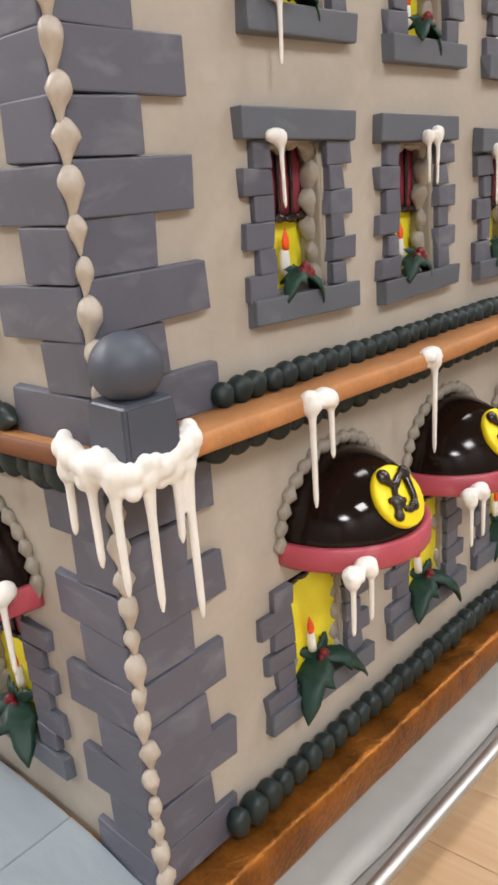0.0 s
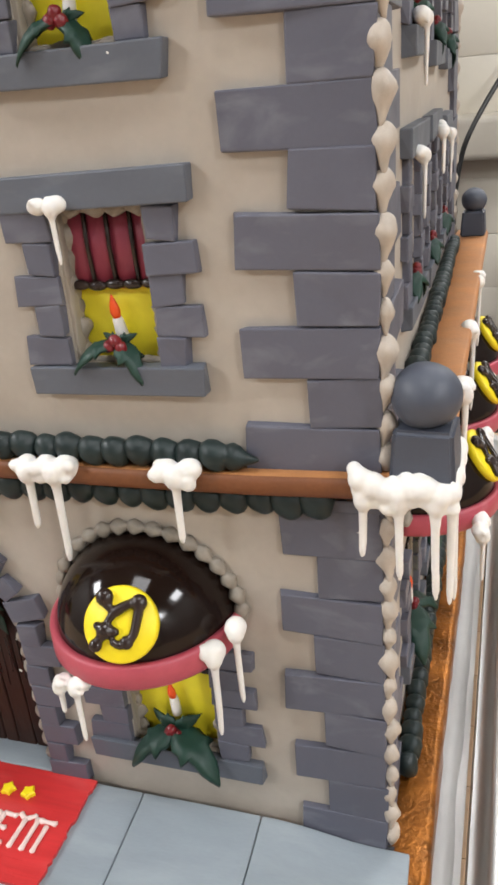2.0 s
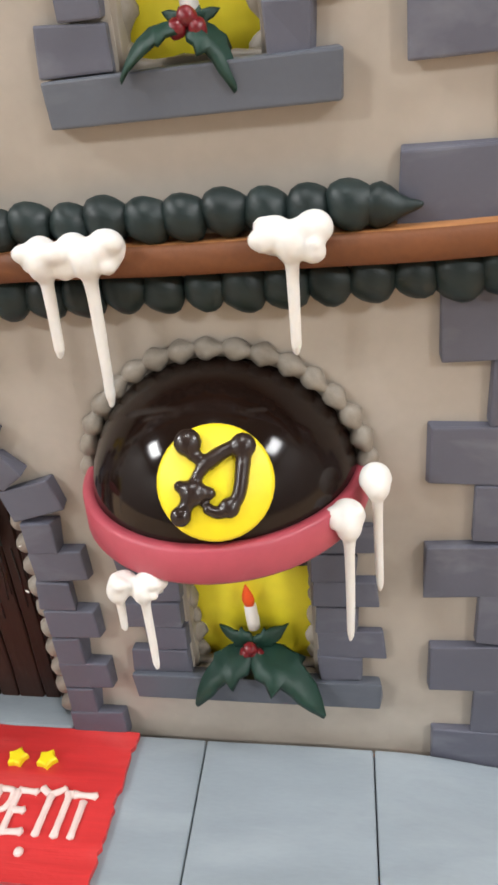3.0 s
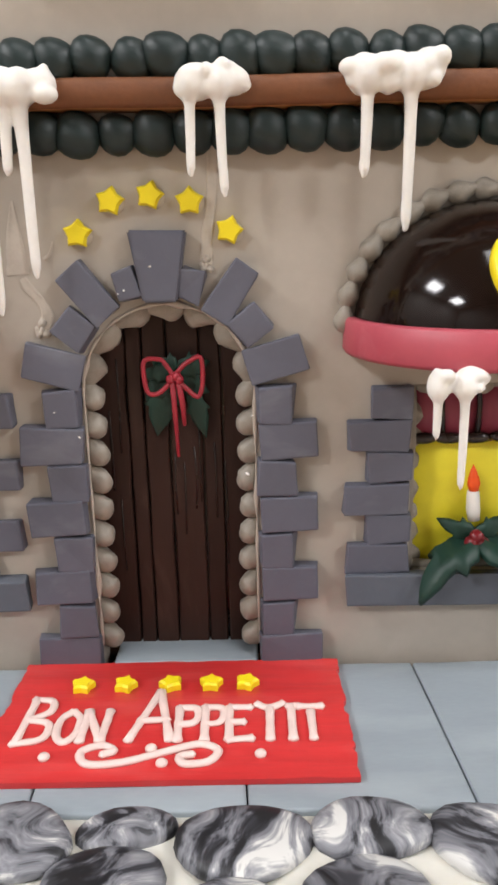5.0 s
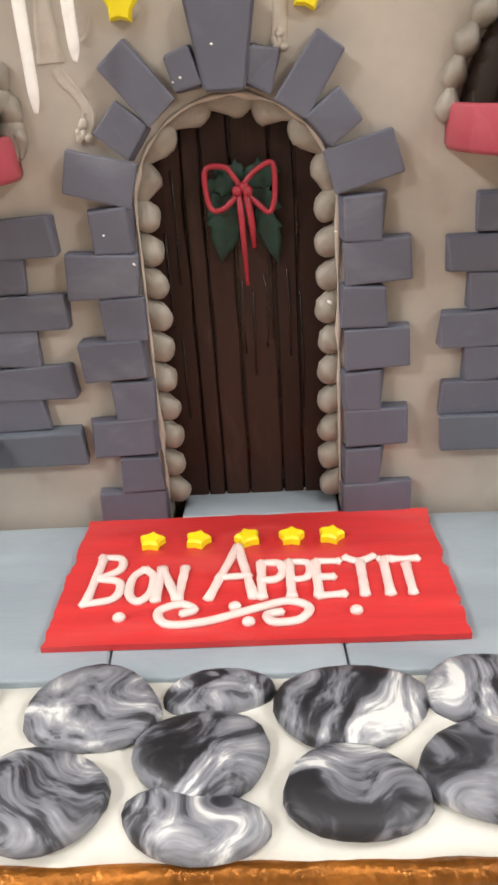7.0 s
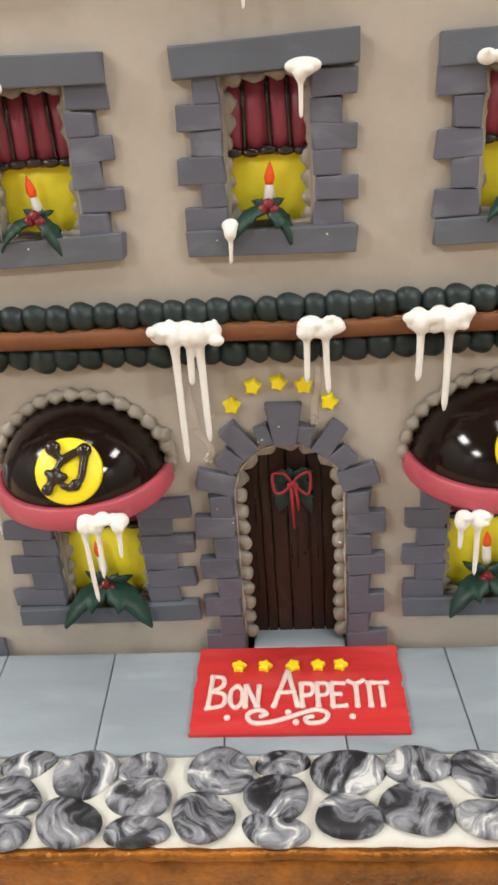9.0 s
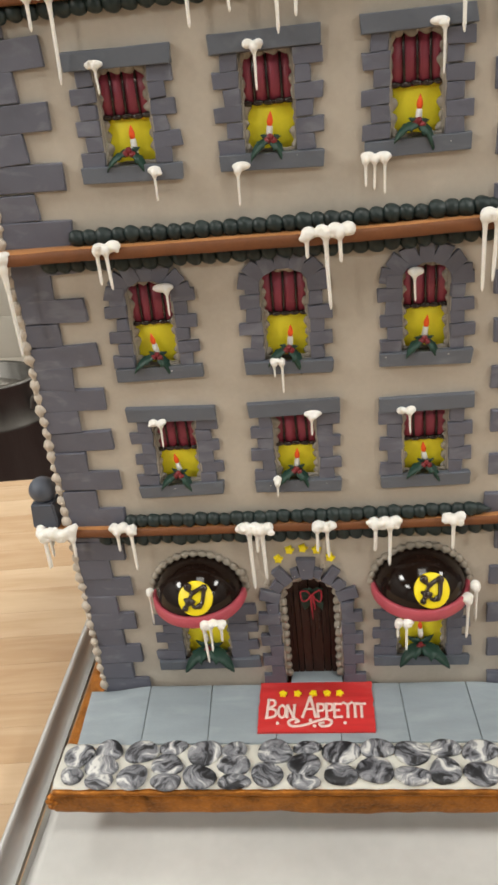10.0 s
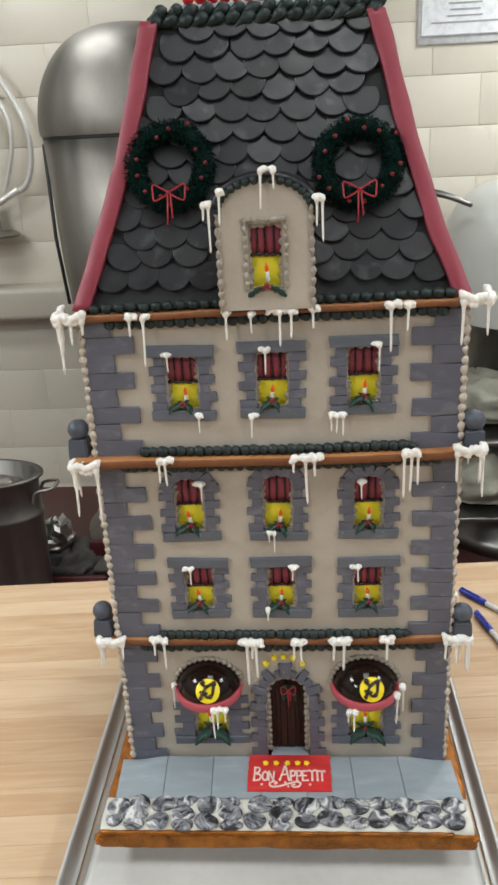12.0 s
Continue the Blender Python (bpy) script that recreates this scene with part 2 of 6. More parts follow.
def smudge(m, color, lo, hi, strength, scale, stretch=(1, 1, 1)):
    """Chalky marks, stains, flour or painted sheen in soft patches over a material."""
    n, l = m.node_tree.nodes, m.node_tree.links
    b = n["Principled BSDF"]
    tc, info = n.new("ShaderNodeTexCoord"), n.new("ShaderNodeObjectInfo")
    add = n.new("ShaderNodeVectorMath")
    add.operation = "MULTIPLY_ADD"
    l.new(info.outputs["Random"], add.inputs[0])
    add.inputs[1].default_value = (1.9, 2.7, 3.3)
    l.new(tc.outputs["Object"], add.inputs[2])
    mp = n.new("ShaderNodeMapping")
    mp.inputs["Scale"].default_value = stretch
    l.new(add.outputs[0], mp.inputs[0])
    no = n.new("ShaderNodeTexNoise")
    no.inputs["Scale"].default_value, no.inputs["Detail"].default_value, no.inputs["Distortion"].default_value = scale, 4, 0.5
    l.new(mp.outputs[0], no.inputs["Vector"])
    mr = n.new("ShaderNodeMapRange")
    mr.inputs[1].default_value, mr.inputs[2].default_value = lo, hi
    mr.inputs[3].default_value, mr.inputs[4].default_value = 0.0, strength
    l.new(no.outputs[0], mr.inputs[0])
    mix = n.new("ShaderNodeMix")
    mix.data_type = "RGBA"
    l.new(mr.outputs[0], mix.inputs[0])
    l.new(b.inputs["Base Color"].links[0].from_socket, mix.inputs[6])
    mix.inputs[7].default_value = (*color, 1)
    l.new(mix.outputs[2], b.inputs["Base Color"])


# roof scales: chalky marks together with a sheen painted into the colour
smudge(M_TILE, (0.075, 0.077, 0.086), 0.56, 0.82, 0.85, 48)
smudge(M_STONE, (0.24, 0.245, 0.275), 0.55, 0.80, 0.55, 85, (0.5, 1, 1))
smudge(M_STONE, (0.06, 0.06, 0.075), 0.60, 0.85, 0.5, 40)
smudge(M_SILL, (0.21, 0.22, 0.245), 0.58, 0.82, 0.5, 85, (0.5, 1, 1))
smudge(M_WALL, (0.31, 0.265, 0.215), 0.56, 0.78, 0.45, 13)
smudge(M_WALL, (0.52, 0.47, 0.41), 0.60, 0.80, 0.4, 45)
smudge(M_MAT, (0.60, 0.11, 0.10), 0.54, 0.80, 0.5, 60, (0.4, 1, 1))
smudge(M_PINK, (0.55, 0.22, 0.24), 0.60, 0.82, 0.5, 70)
smudge(M_DOOR, (0.10, 0.055, 0.040), 0.60, 0.80, 0.45, 130, (1, 1, 0.25))
smudge(M_SLAB, (0.36, 0.40, 0.42), 0.52, 0.80, 0.5, 22, (1, 3, 1))
smudge(M_WOOD, (0.34, 0.185, 0.085), 0.60, 0.78, 0.55, 3.0, (1, 7, 7))
smudge(M_WOOD, (0.70, 0.54, 0.36), 0.55, 0.75, 0.6, 2.2, (1, 4, 4))
smudge(M_WOOD, (0.26, 0.135, 0.06), 0.70, 0.80, 0.7, 11, (0.6, 2.2, 2.2))
smudge(M_GINGER, (0.52, 0.26, 0.11), 0.55, 0.80, 0.5, 60)
smudge(M_PAPER, (0.40, 0.395, 0.38), 0.50, 0.75, 0.5, 7)

# ---- building helpers ----
I4 = Matrix.Identity(4)
WORLD = {}
MESHES = {}
rng = random.Random(7)


def put(name, data, parent=None, m=I4, label="", **tags):
    """An object at the world pose m, under a parent whose own pose is known."""
    ob = new(name, data)
    if parent is not None:
        ob.parent = parent
        ob.matrix_parent_inverse = WORLD[parent].inverted()
    ob.matrix_basis = m
    WORLD[ob] = m.copy()
    return tagged(ob, label, **tags)


def mesh_of(bm, mat, smooth=True, name="mesh"):
    bmesh.ops.recalc_face_normals(bm, faces=bm.faces[:])
    me = bpy.data.meshes.new(name)
    bm.to_mesh(me)
    bm.free()
    me.materials.append(mat)
    if smooth:
        me.polygons.foreach_set("use_smooth", [True] * len(me.polygons))
    return me


def part(name, bm, mat, parent, label="", m=I4, smooth=True):
    return put(name, mesh_of(bm, mat, smooth, name), parent, m, label)


def thing(name, m, label, category, group="", kind=""):
    return put(name, None, None, m, label, category=category, group=group, kind=kind)


def add_box(bm, x0, x1, y0, y1, z0, z1, bevel=0.0, seg=1):
    made = bmesh.ops.create_cube(bm, size=1, matrix=Matrix.LocRotScale(((x0 + x1) / 2, (y0 + y1) / 2, (z0 + z1) / 2), None, (x1 - x0, y1 - y0, z1 - z0)))
    if bevel:
        edges = {e for v in made["verts"] for e in v.link_edges}
        bmesh.ops.bevel(bm, geom=list(edges), offset=bevel, segments=seg, affect="EDGES", profile=0.6)
    return bm


def box(x0, x1, y0, y1, z0, z1, bevel=0.0, seg=1):
    return add_box(bmesh.new(), x0, x1, y0, y1, z0, z1, bevel, seg)


def block_mesh(w, d, h, bevel, mat, variant=0):
    """A hand-cut block with rounded, slightly uneven edges; meshes are shared between blocks of one size."""
    key = (round(w, 4), round(d, 4), round(h, 4), mat.name, variant)
    if key not in MESHES:
        bm = box(-w / 2, w / 2, -d / 2, d / 2, -h / 2, h / 2)
        r = random.Random(str(key))
        for v in bm.verts:
            v.co += Vector((r.uniform(-1, 1) * 0.0010, r.uniform(-1, 1) * 0.0003, r.uniform(-1, 1) * 0.0007))
        bmesh.ops.bevel(bm, geom=bm.edges[:], offset=bevel, segments=2, affect="EDGES", profile=0.6)
        MESHES[key] = mesh_of(bm, mat, False, "block")
    return MESHES[key]


def tube(bm, pts, r, sides=8, ends=True):
    """A round tube along points; r is one radius or one for each point."""
    pts = [Vector(p) for p in pts]
    rs = r if isinstance(r, (list, tuple)) else [r] * len(pts)
    rings, up = [], None
    for i, p in enumerate(pts):
        t = (pts[min(i + 1, len(pts) - 1)] - pts[max(i - 1, 0)])
        t = t.normalized() if t.length > 1e-9 else Vector((0, 0, 1))
        if up is None or abs(up.dot(t)) > 0.95:
            up = Vector((0, 0, 1)) if abs(t.z) < 0.9 else Vector((0, 1, 0))
        a = t.cross(up).normalized()
        b = a.cross(t).normalized()
        up = b
        rings.append([bm.verts.new(p + (a * math.cos(k * math.tau / sides) + b * math.sin(k * math.tau / sides)) * rs[i]) for k in range(sides)])
    for p, q in zip(rings, rings[1:]):
        for k in range(sides):
            bm.faces.new((p[k], p[(k + 1) % sides], q[(k + 1) % sides], q[k]))
    if ends:
        for ring, i, s in ((rings[0], 0, -1), (rings[-1], -1, 1)):
            j = 1 if i == 0 else -2
            t = (pts[i] - pts[j]).normalized()
            tip = bm.verts.new(pts[i] + t * rs[i] * 0.6)
            for k in range(sides):
                bm.faces.new((ring[k], ring[(k + 1) % sides], tip))
    return bm


def smooth_path(pts, n=6):
    """Catmull-Rom points through the given ones."""
    p = [Vector(a) for a in pts]
    p = [p[0] * 2 - p[1]] + p + [p[-1] * 2 - p[-2]]
    out = []
    for i in range(1, len(p) - 2):
        for k in range(n):
            t = k / n
            out.append(0.5 * ((2 * p[i]) + (p[i + 1] - p[i - 1]) * t + (2 * p[i - 1] - 5 * p[i] + 4 * p[i + 1] - p[i + 2]) * t * t + (3 * p[i] - p[i - 1] - 3 * p[i + 1] + p[i + 2]) * t ** 3))
    return out + [p[-2]]


def add_ball(bm, c, r, u=14, v=9):
    s = r if isinstance(r, (tuple, list)) else (r, r, r)
    bmesh.ops.create_uvsphere(bm, u_segments=u, v_segments=v, radius=1, matrix=Matrix.LocRotScale(c, None, s))
    return bm


def lathe(bm, prof, seg=32, c=(0, 0, 0)):
    """A turned form about z from (radius, height) pairs."""
    c = Vector(c)
    rings = []
    for r, z in prof:
        if r < 1e-6:
            rings.append([bm.verts.new(c + Vector((0, 0, z)))])
        else:
            rings.append([bm.verts.new(c + Vector((r * math.cos(k * math.tau / seg), r * math.sin(k * math.tau / seg), z))) for k in range(seg)])
    for p, q in zip(rings, rings[1:]):
        for k in range(seg):
            j = (k + 1) % seg
            if len(p) == 1 and len(q) == 1:
                continue
            if len(p) == 1:
                bm.faces.new((p[0], q[j], q[k]))
            elif len(q) == 1:
                bm.faces.new((p[k], p[j], q[0]))
            else:
                bm.faces.new((p[k], p[j], q[j], q[k]))
    return bm


def shell_mesh(kind, mat, u=14, v=11):
    """One piped shell: a round head that draws out to a tail along -z, with a ridge left by the nozzle."""
    key = ("shell", kind, mat.name)
    if key not in MESHES:
        bm = bmesh.new()
        bmesh.ops.create_uvsphere(bm, u_segments=u, v_segments=v, radius=1)
        r = random.Random(str(key))
        a, b = r.uniform(0, 6), r.uniform(0, 6)
        for w in bm.verts:
            t = (1 - w.co.z) / 2
            e = min(1, max(0, (t - 0.40) / 0.42))
            k = 1.0 - 0.52 * e * e * (3 - 2 * e)
            w.co.x *= k * (1 + 0.06 * math.sin(3 * w.co.z + a))
            w.co.y *= k * (1 + 0.06 * math.sin(3 * w.co.z + b))
            if w.co.z < 0:
                w.co.z *= 1.35
            ang = math.atan2(w.co.y, w.co.x)
            f = 1 + 0.05 * math.sin(2 * ang + 4 * w.co.z + a) + 0.16 * noise.noise(w.co * 1.7 + Vector((a, b, kind)))
            w.co.x *= f
            w.co.y *= f
            # the tail bends the way the bag was pulled
            if w.co.z < 0:
                w.co.x += 0.16 * math.sin(a) * w.co.z * w.co.z
                w.co.y += 0.16 * math.sin(b) * w.co.z * w.co.z
        MESHES[key] = mesh_of(bm, mat, True, "shell")
    return MESHES[key]


def bead_mesh(kind, mat, u=14, v=9):
    """A rolled sugar bead, squashed, with a faint twist crease."""
    key = ("bead", kind, mat.name)
    if key not in MESHES:
        bm = bmesh.new()
        bmesh.ops.create_uvsphere(bm, u_segments=u, v_segments=v, radius=1)
        r = random.Random(str(key))
        a = r.uniform(0, 6)
        for w in bm.verts:
            ang = math.atan2(w.co.y, w.co.x)
            w.co *= 1 + 0.05 * math.sin(2 * ang + 3 * w.co.z + a) + 0.03 * math.sin(5 * w.co.z + a)
        MESHES[key] = mesh_of(bm, mat, True, "bead")
    return MESHES[key]


def bead_row(parent, name, a, b, step, size, mat, kind="bead", tilt=0.0, m=I4):
    """A row of beads or shells from a to b, touching, with hand-made unevenness."""
    a, b = Vector(a), Vector(b)
    n = max(2, round((b - a).length / step) + 1)
    turn = (b - a).to_track_quat("Z", "Y") if kind == "shell" else Euler((0, 0, 0)).to_quaternion()
    for i in range(n):
        p = a.lerp(b, i / (n - 1)) + Vector((rng.uniform(-1, 1), rng.uniform(-1, 1), rng.uniform(-1, 1))) * 0.0005
        k = rng.uniform(0.9, 1.08) if kind == "bead" else rng.uniform(0.82, 1.16)
        q = turn @ Euler((rng.uniform(-0.12, 0.12), tilt + rng.uniform(-0.12, 0.12), rng.uniform(-3, 3) if kind == "shell" else rng.uniform(-0.1, 0.1))).to_quaternion()
        me = shell_mesh(rng.randrange(7), mat) if kind == "shell" else bead_mesh(i % 3, mat)
        put(name, me, parent, m @ Matrix.LocRotScale(p, q, [s * k for s in size]))

# ---- the kitchen ----
X0, X1, Y0, Y1 = -2.6, 2.6, -3.0, 2.86


def room():
    floor = part("floor", box(X0, X1, Y0, Y1, FLOOR_Z - 0.1, FLOOR_Z), M_FLOOR, None, smooth=False)
    tagged(floor, "dark red quarry tile kitchen floor", "floor", kind="structure")
    ceiling = part("ceiling", box(X0, X1, Y0, Y1, CEIL_Z, CEIL_Z + 0.1), M_PAINT, None, smooth=False)
    tagged(ceiling, "kitchen ceiling out of view, toned grey to cut fill light", "ceiling", kind="structure")
    made = {}
    for name, b in (("wall_north", (X0, X1, Y1, Y1 + 0.15)), ("wall_south", (X0, X1, Y0 - 0.15, Y0)),
                    ("wall_east", (X1, X1 + 0.15, Y0 - 0.15, Y1 + 0.15)), ("wall_west", (X0 - 0.15, X0, Y0 - 0.15, Y1 + 0.15))):
        w = part(name, box(*b, FLOOR_Z - 0.1, CEIL_Z + 0.1), M_MORTAR if name == "wall_north" else M_PAINT, None, smooth=False)
        made[name] = tagged(w, "cream glazed block kitchen wall" if name == "wall_north" else "kitchen wall out of view, toned grey to cut fill light", "wall", kind="structure")
    for lx, ly, _ in LAMPS:
        lamp = thing("ceiling_light", pose(lx, ly, CEIL_Z), "unseen white fluorescent troffer, part of the highlight-fitted and fill lighting", "ceiling light", "ceiling lights")
        bm = bmesh.new()
        for s in (-1, 1):
            add_box(bm, -0.31, 0.31, s * 0.295 - 0.015, s * 0.295 + 0.015, -0.05, 0)
            add_box(bm, s * 0.295 - 0.015, s * 0.295 + 0.015, -0.28, 0.28, -0.05, 0)
        part("frame", bm, M_WHITE, lamp, m=pose(lx, ly, CEIL_Z), smooth=False)
        part("reflector", box(-0.28, 0.28, -0.28, 0.28, -0.012, 0), M_GLOW, lamp, m=pose(lx, ly, CEIL_Z), smooth=False)
    return made["wall_north"]


WALL_N = room()


def mixer_left():
    """Floor-standing planetary mixer seen from behind the table."""
    m = pose(-0.545, 2.329, FLOOR_Z)
    mix = thing("stand_mixer", m, "large stainless floor-standing dough mixer with domed head", "mixer")
    bm = bmesh.new()
    prof = []
    n = 14
    for i in range(n + 1):
        a = math.pi / 2 * i / n
        prof.append((0.35 * math.cos(a) ** 0.75 if i < n else 0, 1.68 + 0.335 * math.sin(a)))
    lathe(bm, [(0.345, 1.655), (0.35, 1.68)] + prof[1:], 48)
    head = part("head", bm, M_STEEL, mix, "brushed domed cover", m)
    bm = bmesh.new()
    lathe(bm, [(0.0, 0.02), (0.36, 0.02), (0.36, 0.08), (0.28, 0.12), (0.295, 0.9), (0.320, 1.2), (0.338, 1.645), (0.0, 1.645)], 48)
    part("column", bm, M_STEEL, mix, "", m)
    bm = bmesh.new()
    lathe(bm, [(0.336, 1.643), (0.340, 1.645), (0.340, 1.652), (0.336, 1.656)], 48)
    part("seam_ring", bm, M_BLACK, head, "", m)
    bm = tube(bmesh.new(), [(-0.347, -0.02, 1.63), (-0.335, -0.06, 1.3), (-0.315, -0.06, 1.05)], 0.007)
    part("cable", bm, M_BLACK, mix, "black power cable", m)
    bm = box(-0.34, 0.34, -0.4, 0.4, 0, 0.05, 0.01)
    part("foot", bm, M_STEEL_D, mix, "", m)
    return mix


def mixer_right():
    m = pose(0.936, 2.376, FLOOR_Z)
    mix = thing("stand_mixer", m, "pale grey enamelled floor mixer beside a stack of pans", "mixer")
    bm = bmesh.new()
    lathe(bm, [(0.33, 0.93), (0.345, 1.0), (0.345, 1.19), (0.33, 1.28), (0.29, 1.36), (0.20, 1.42), (0.10, 1.44), (0, 1.445)], 48)
    part("head", bm, M_ENAMEL, mix, "smooth rounded cover", m)
    bm = lathe(bmesh.new(), [(0, 0), (0.34, 0.0), (0.34, 0.06), (0.22, 0.1), (0.22, 0.9), (0.335, 0.93), (0, 0.93)], 40)
    part("column", bm, M_STEEL_D, mix, "", m)
    bm = tube(bmesh.new(), smooth_path([(-0.48, -0.1, 1.39), (-0.42, -0.14, 1.405), (-0.36, -0.18, 1.392), (-0.29, -0.2, 1.362)]), [0.016 - 0.0004 * k for k in range(19)])
    part("lever", bm, M_STEEL_D, mix, "dark curved lever", m)
    return mix


def beater():
    """A flat mixer beater that hangs by its loop from a hook on the wall, hub down."""
    m = Matrix.LocRotScale((-1.316, 2.759, 0.340), None, (1.15, 1.15, 1.15))
    b = thing("mixer_beater", m, "cast aluminium mixer beater hanging from a wall hook", "beater")
    outer = smooth_path([(0.0, 0, 0.11), (0.09, 0, 0.16), (0.175, 0, 0.21), (0.200, 0, 0.37), (0.14, 0, 0.53), (0.06, 0, 0.64), (0, 0, 0.66)])
    middle = smooth_path([(0.075, 0, 0.165), (0.11, 0, 0.26), (0.135, 0, 0.36), (0.12, 0, 0.46), (0.07, 0, 0.53), (0.0, 0, 0.565)])
    inner = smooth_path([(0.006, 0, 0.11), (0.045, 0, 0.24), (0.070, 0, 0.36), (0.057, 0, 0.45), (0.02, 0, 0.51), (0.0, 0, 0.525)])
    for name, path, rad in (("outer_loop", outer, 0.011), ("inner_loop", middle, 0.009), ("inner_loop", inner, 0.009)):
        bm = tube(bmesh.new(), path, rad)
        tube(bm, [(-p[0], p[1], p[2]) for p in path], rad)
        part(name, bm, M_BEATER, b, m=m)
    part("centre_bar", tube(bmesh.new(), [(0, 0, 0.52), (0, 0, 0.60), (0, 0, 0.66)], 0.011), M_BEATER, b, m=m)
    part("yoke", tube(bmesh.new(), [(-0.13, 0, 0.18), (0, 0, 0.11), (0.13, 0, 0.18)], 0.013), M_BEATER, b, m=m)
    bm = lathe(bmesh.new(), [(0, 0.012), (0.105, 0.012), (0.110, 0.020), (0.105, 0.026), (0.045, 0.032), (0.042, 0.075), (0.035, 0.085), (0.035, 0.14), (0, 0.14)], 32)
    part("hub", bm, M_STEEL, b, m=m)
    h = thing("wall_hook", pose(-1.316, 2.859, 1.07), "steel hook fixed to the block wall", "hook")
    part("hook", tube(bmesh.new(), smooth_path([(-1.316, 2.859, 1.080), (-1.316, 2.789, 1.078), (-1.316, 2.729, 1.080), (-1.316, 2.709, 1.109)]), 0.008), M_STEEL_D, h)
    return b


def wall_shelf():
    m = pose(0, 0, 0)
    s = thing("wall_shelf", m, "white bullnose wall shelf running along the block wall", "shelf", kind="structure")
    part("shelf_board", box(X0, 0.30, 2.69, 2.855, -0.008, 0.135, 0.025, 3), M_SHELF, s)
    part("shelf_board", box(0.35, X1, 2.69, 2.855, -0.177, -0.097, 0.025, 3), M_SHELF, s)
    return s


def stock_pot():
    m = pose(-1.085, 1.640, FLOOR_Z)
    pot = thing("stock_pot", m, "deep oval steel pot with loop handles on the floor", "pot")
    r, h, wide, deep = 0.20, 0.605, 1.10, 0.62
    bm = lathe(bmesh.new(), [(0, 0), (r - 0.03, 0), (r - 0.01, 0.02), (r - 0.004, 0.2), (r, h - 0.155), (r + 0.005, h - 0.150), (r + 0.005, h - 0.138), (r, h - 0.133), (r, h - 0.02),
                             (r + 0.018, h - 0.008), (r + 0.018, h), (r - 0.006, h), (r - 0.008, h - 0.2), (0, h - 0.205)], 56)
    for v in bm.verts:
        v.co.x, v.co.y = v.co.x * wide, v.co.y * deep
    part("body", bm, M_POT, pot, m=m)
    for s in (1, -1):
        bm = tube(bmesh.new(), smooth_path([(s * (r * wide - 0.012), -0.045, h - 0.095), (s * (r * wide + 0.004), -0.045, h - 0.055), (s * (r * wide + 0.055), -0.035, h - 0.045), (s * (r * wide + 0.058), 0.035, h - 0.045), (s * (r * wide + 0.004), 0.045, h - 0.055), (s * (r * wide - 0.012), 0.045, h - 0.095)]), 0.006)
        part("handle", bm, M_STEEL, pot, m=m)
    bm = bmesh.new()
    bmesh.ops.create_icosphere(bm, subdivisions=4, radius=1)
    for v in bm.verts:
        k = 1 + 0.18 * noise.noise(v.co * 2.5) + 0.12 * noise.noise(v.co * 6)
        v.co = Vector((v.co.x * 0.175 * k, v.co.y * 0.095 * k, h - 0.060 + v.co.z * 0.04 * k + 0.012 * noise.noise(v.co * 9)))
    part("foil_lining", bm, M_STEEL, pot, "crumpled foil inside", m)
    return pot


def crumpled(name, c, size, mat, label, category, seed, amp=0.35, level=4):
    """A heap of crushed foil or cloth."""
    m = pose(*c)
    bm = bmesh.new()
    bmesh.ops.create_icosphere(bm, subdivisions=level, radius=1)
    off = Vector((seed * 3.7, seed * 1.3, 0))
    for v in bm.verts:
        k = 1 + amp * noise.noise(v.co * 2.2 + off) + amp * 0.6 * noise.noise(v.co * 5.5 + off)
        k += amp * 0.35 * abs(noise.noise(v.co * 11 + off)) if amp < 0.35 else 0
        v.co = Vector((v.co.x * size[0] * k, v.co.y * size[1] * k, max((v.co.z + 1) * size[2] * k, 0)))
    ob = put(name, mesh_of(bm, mat, level > 3, name), None, m, label, category=category)
    return ob


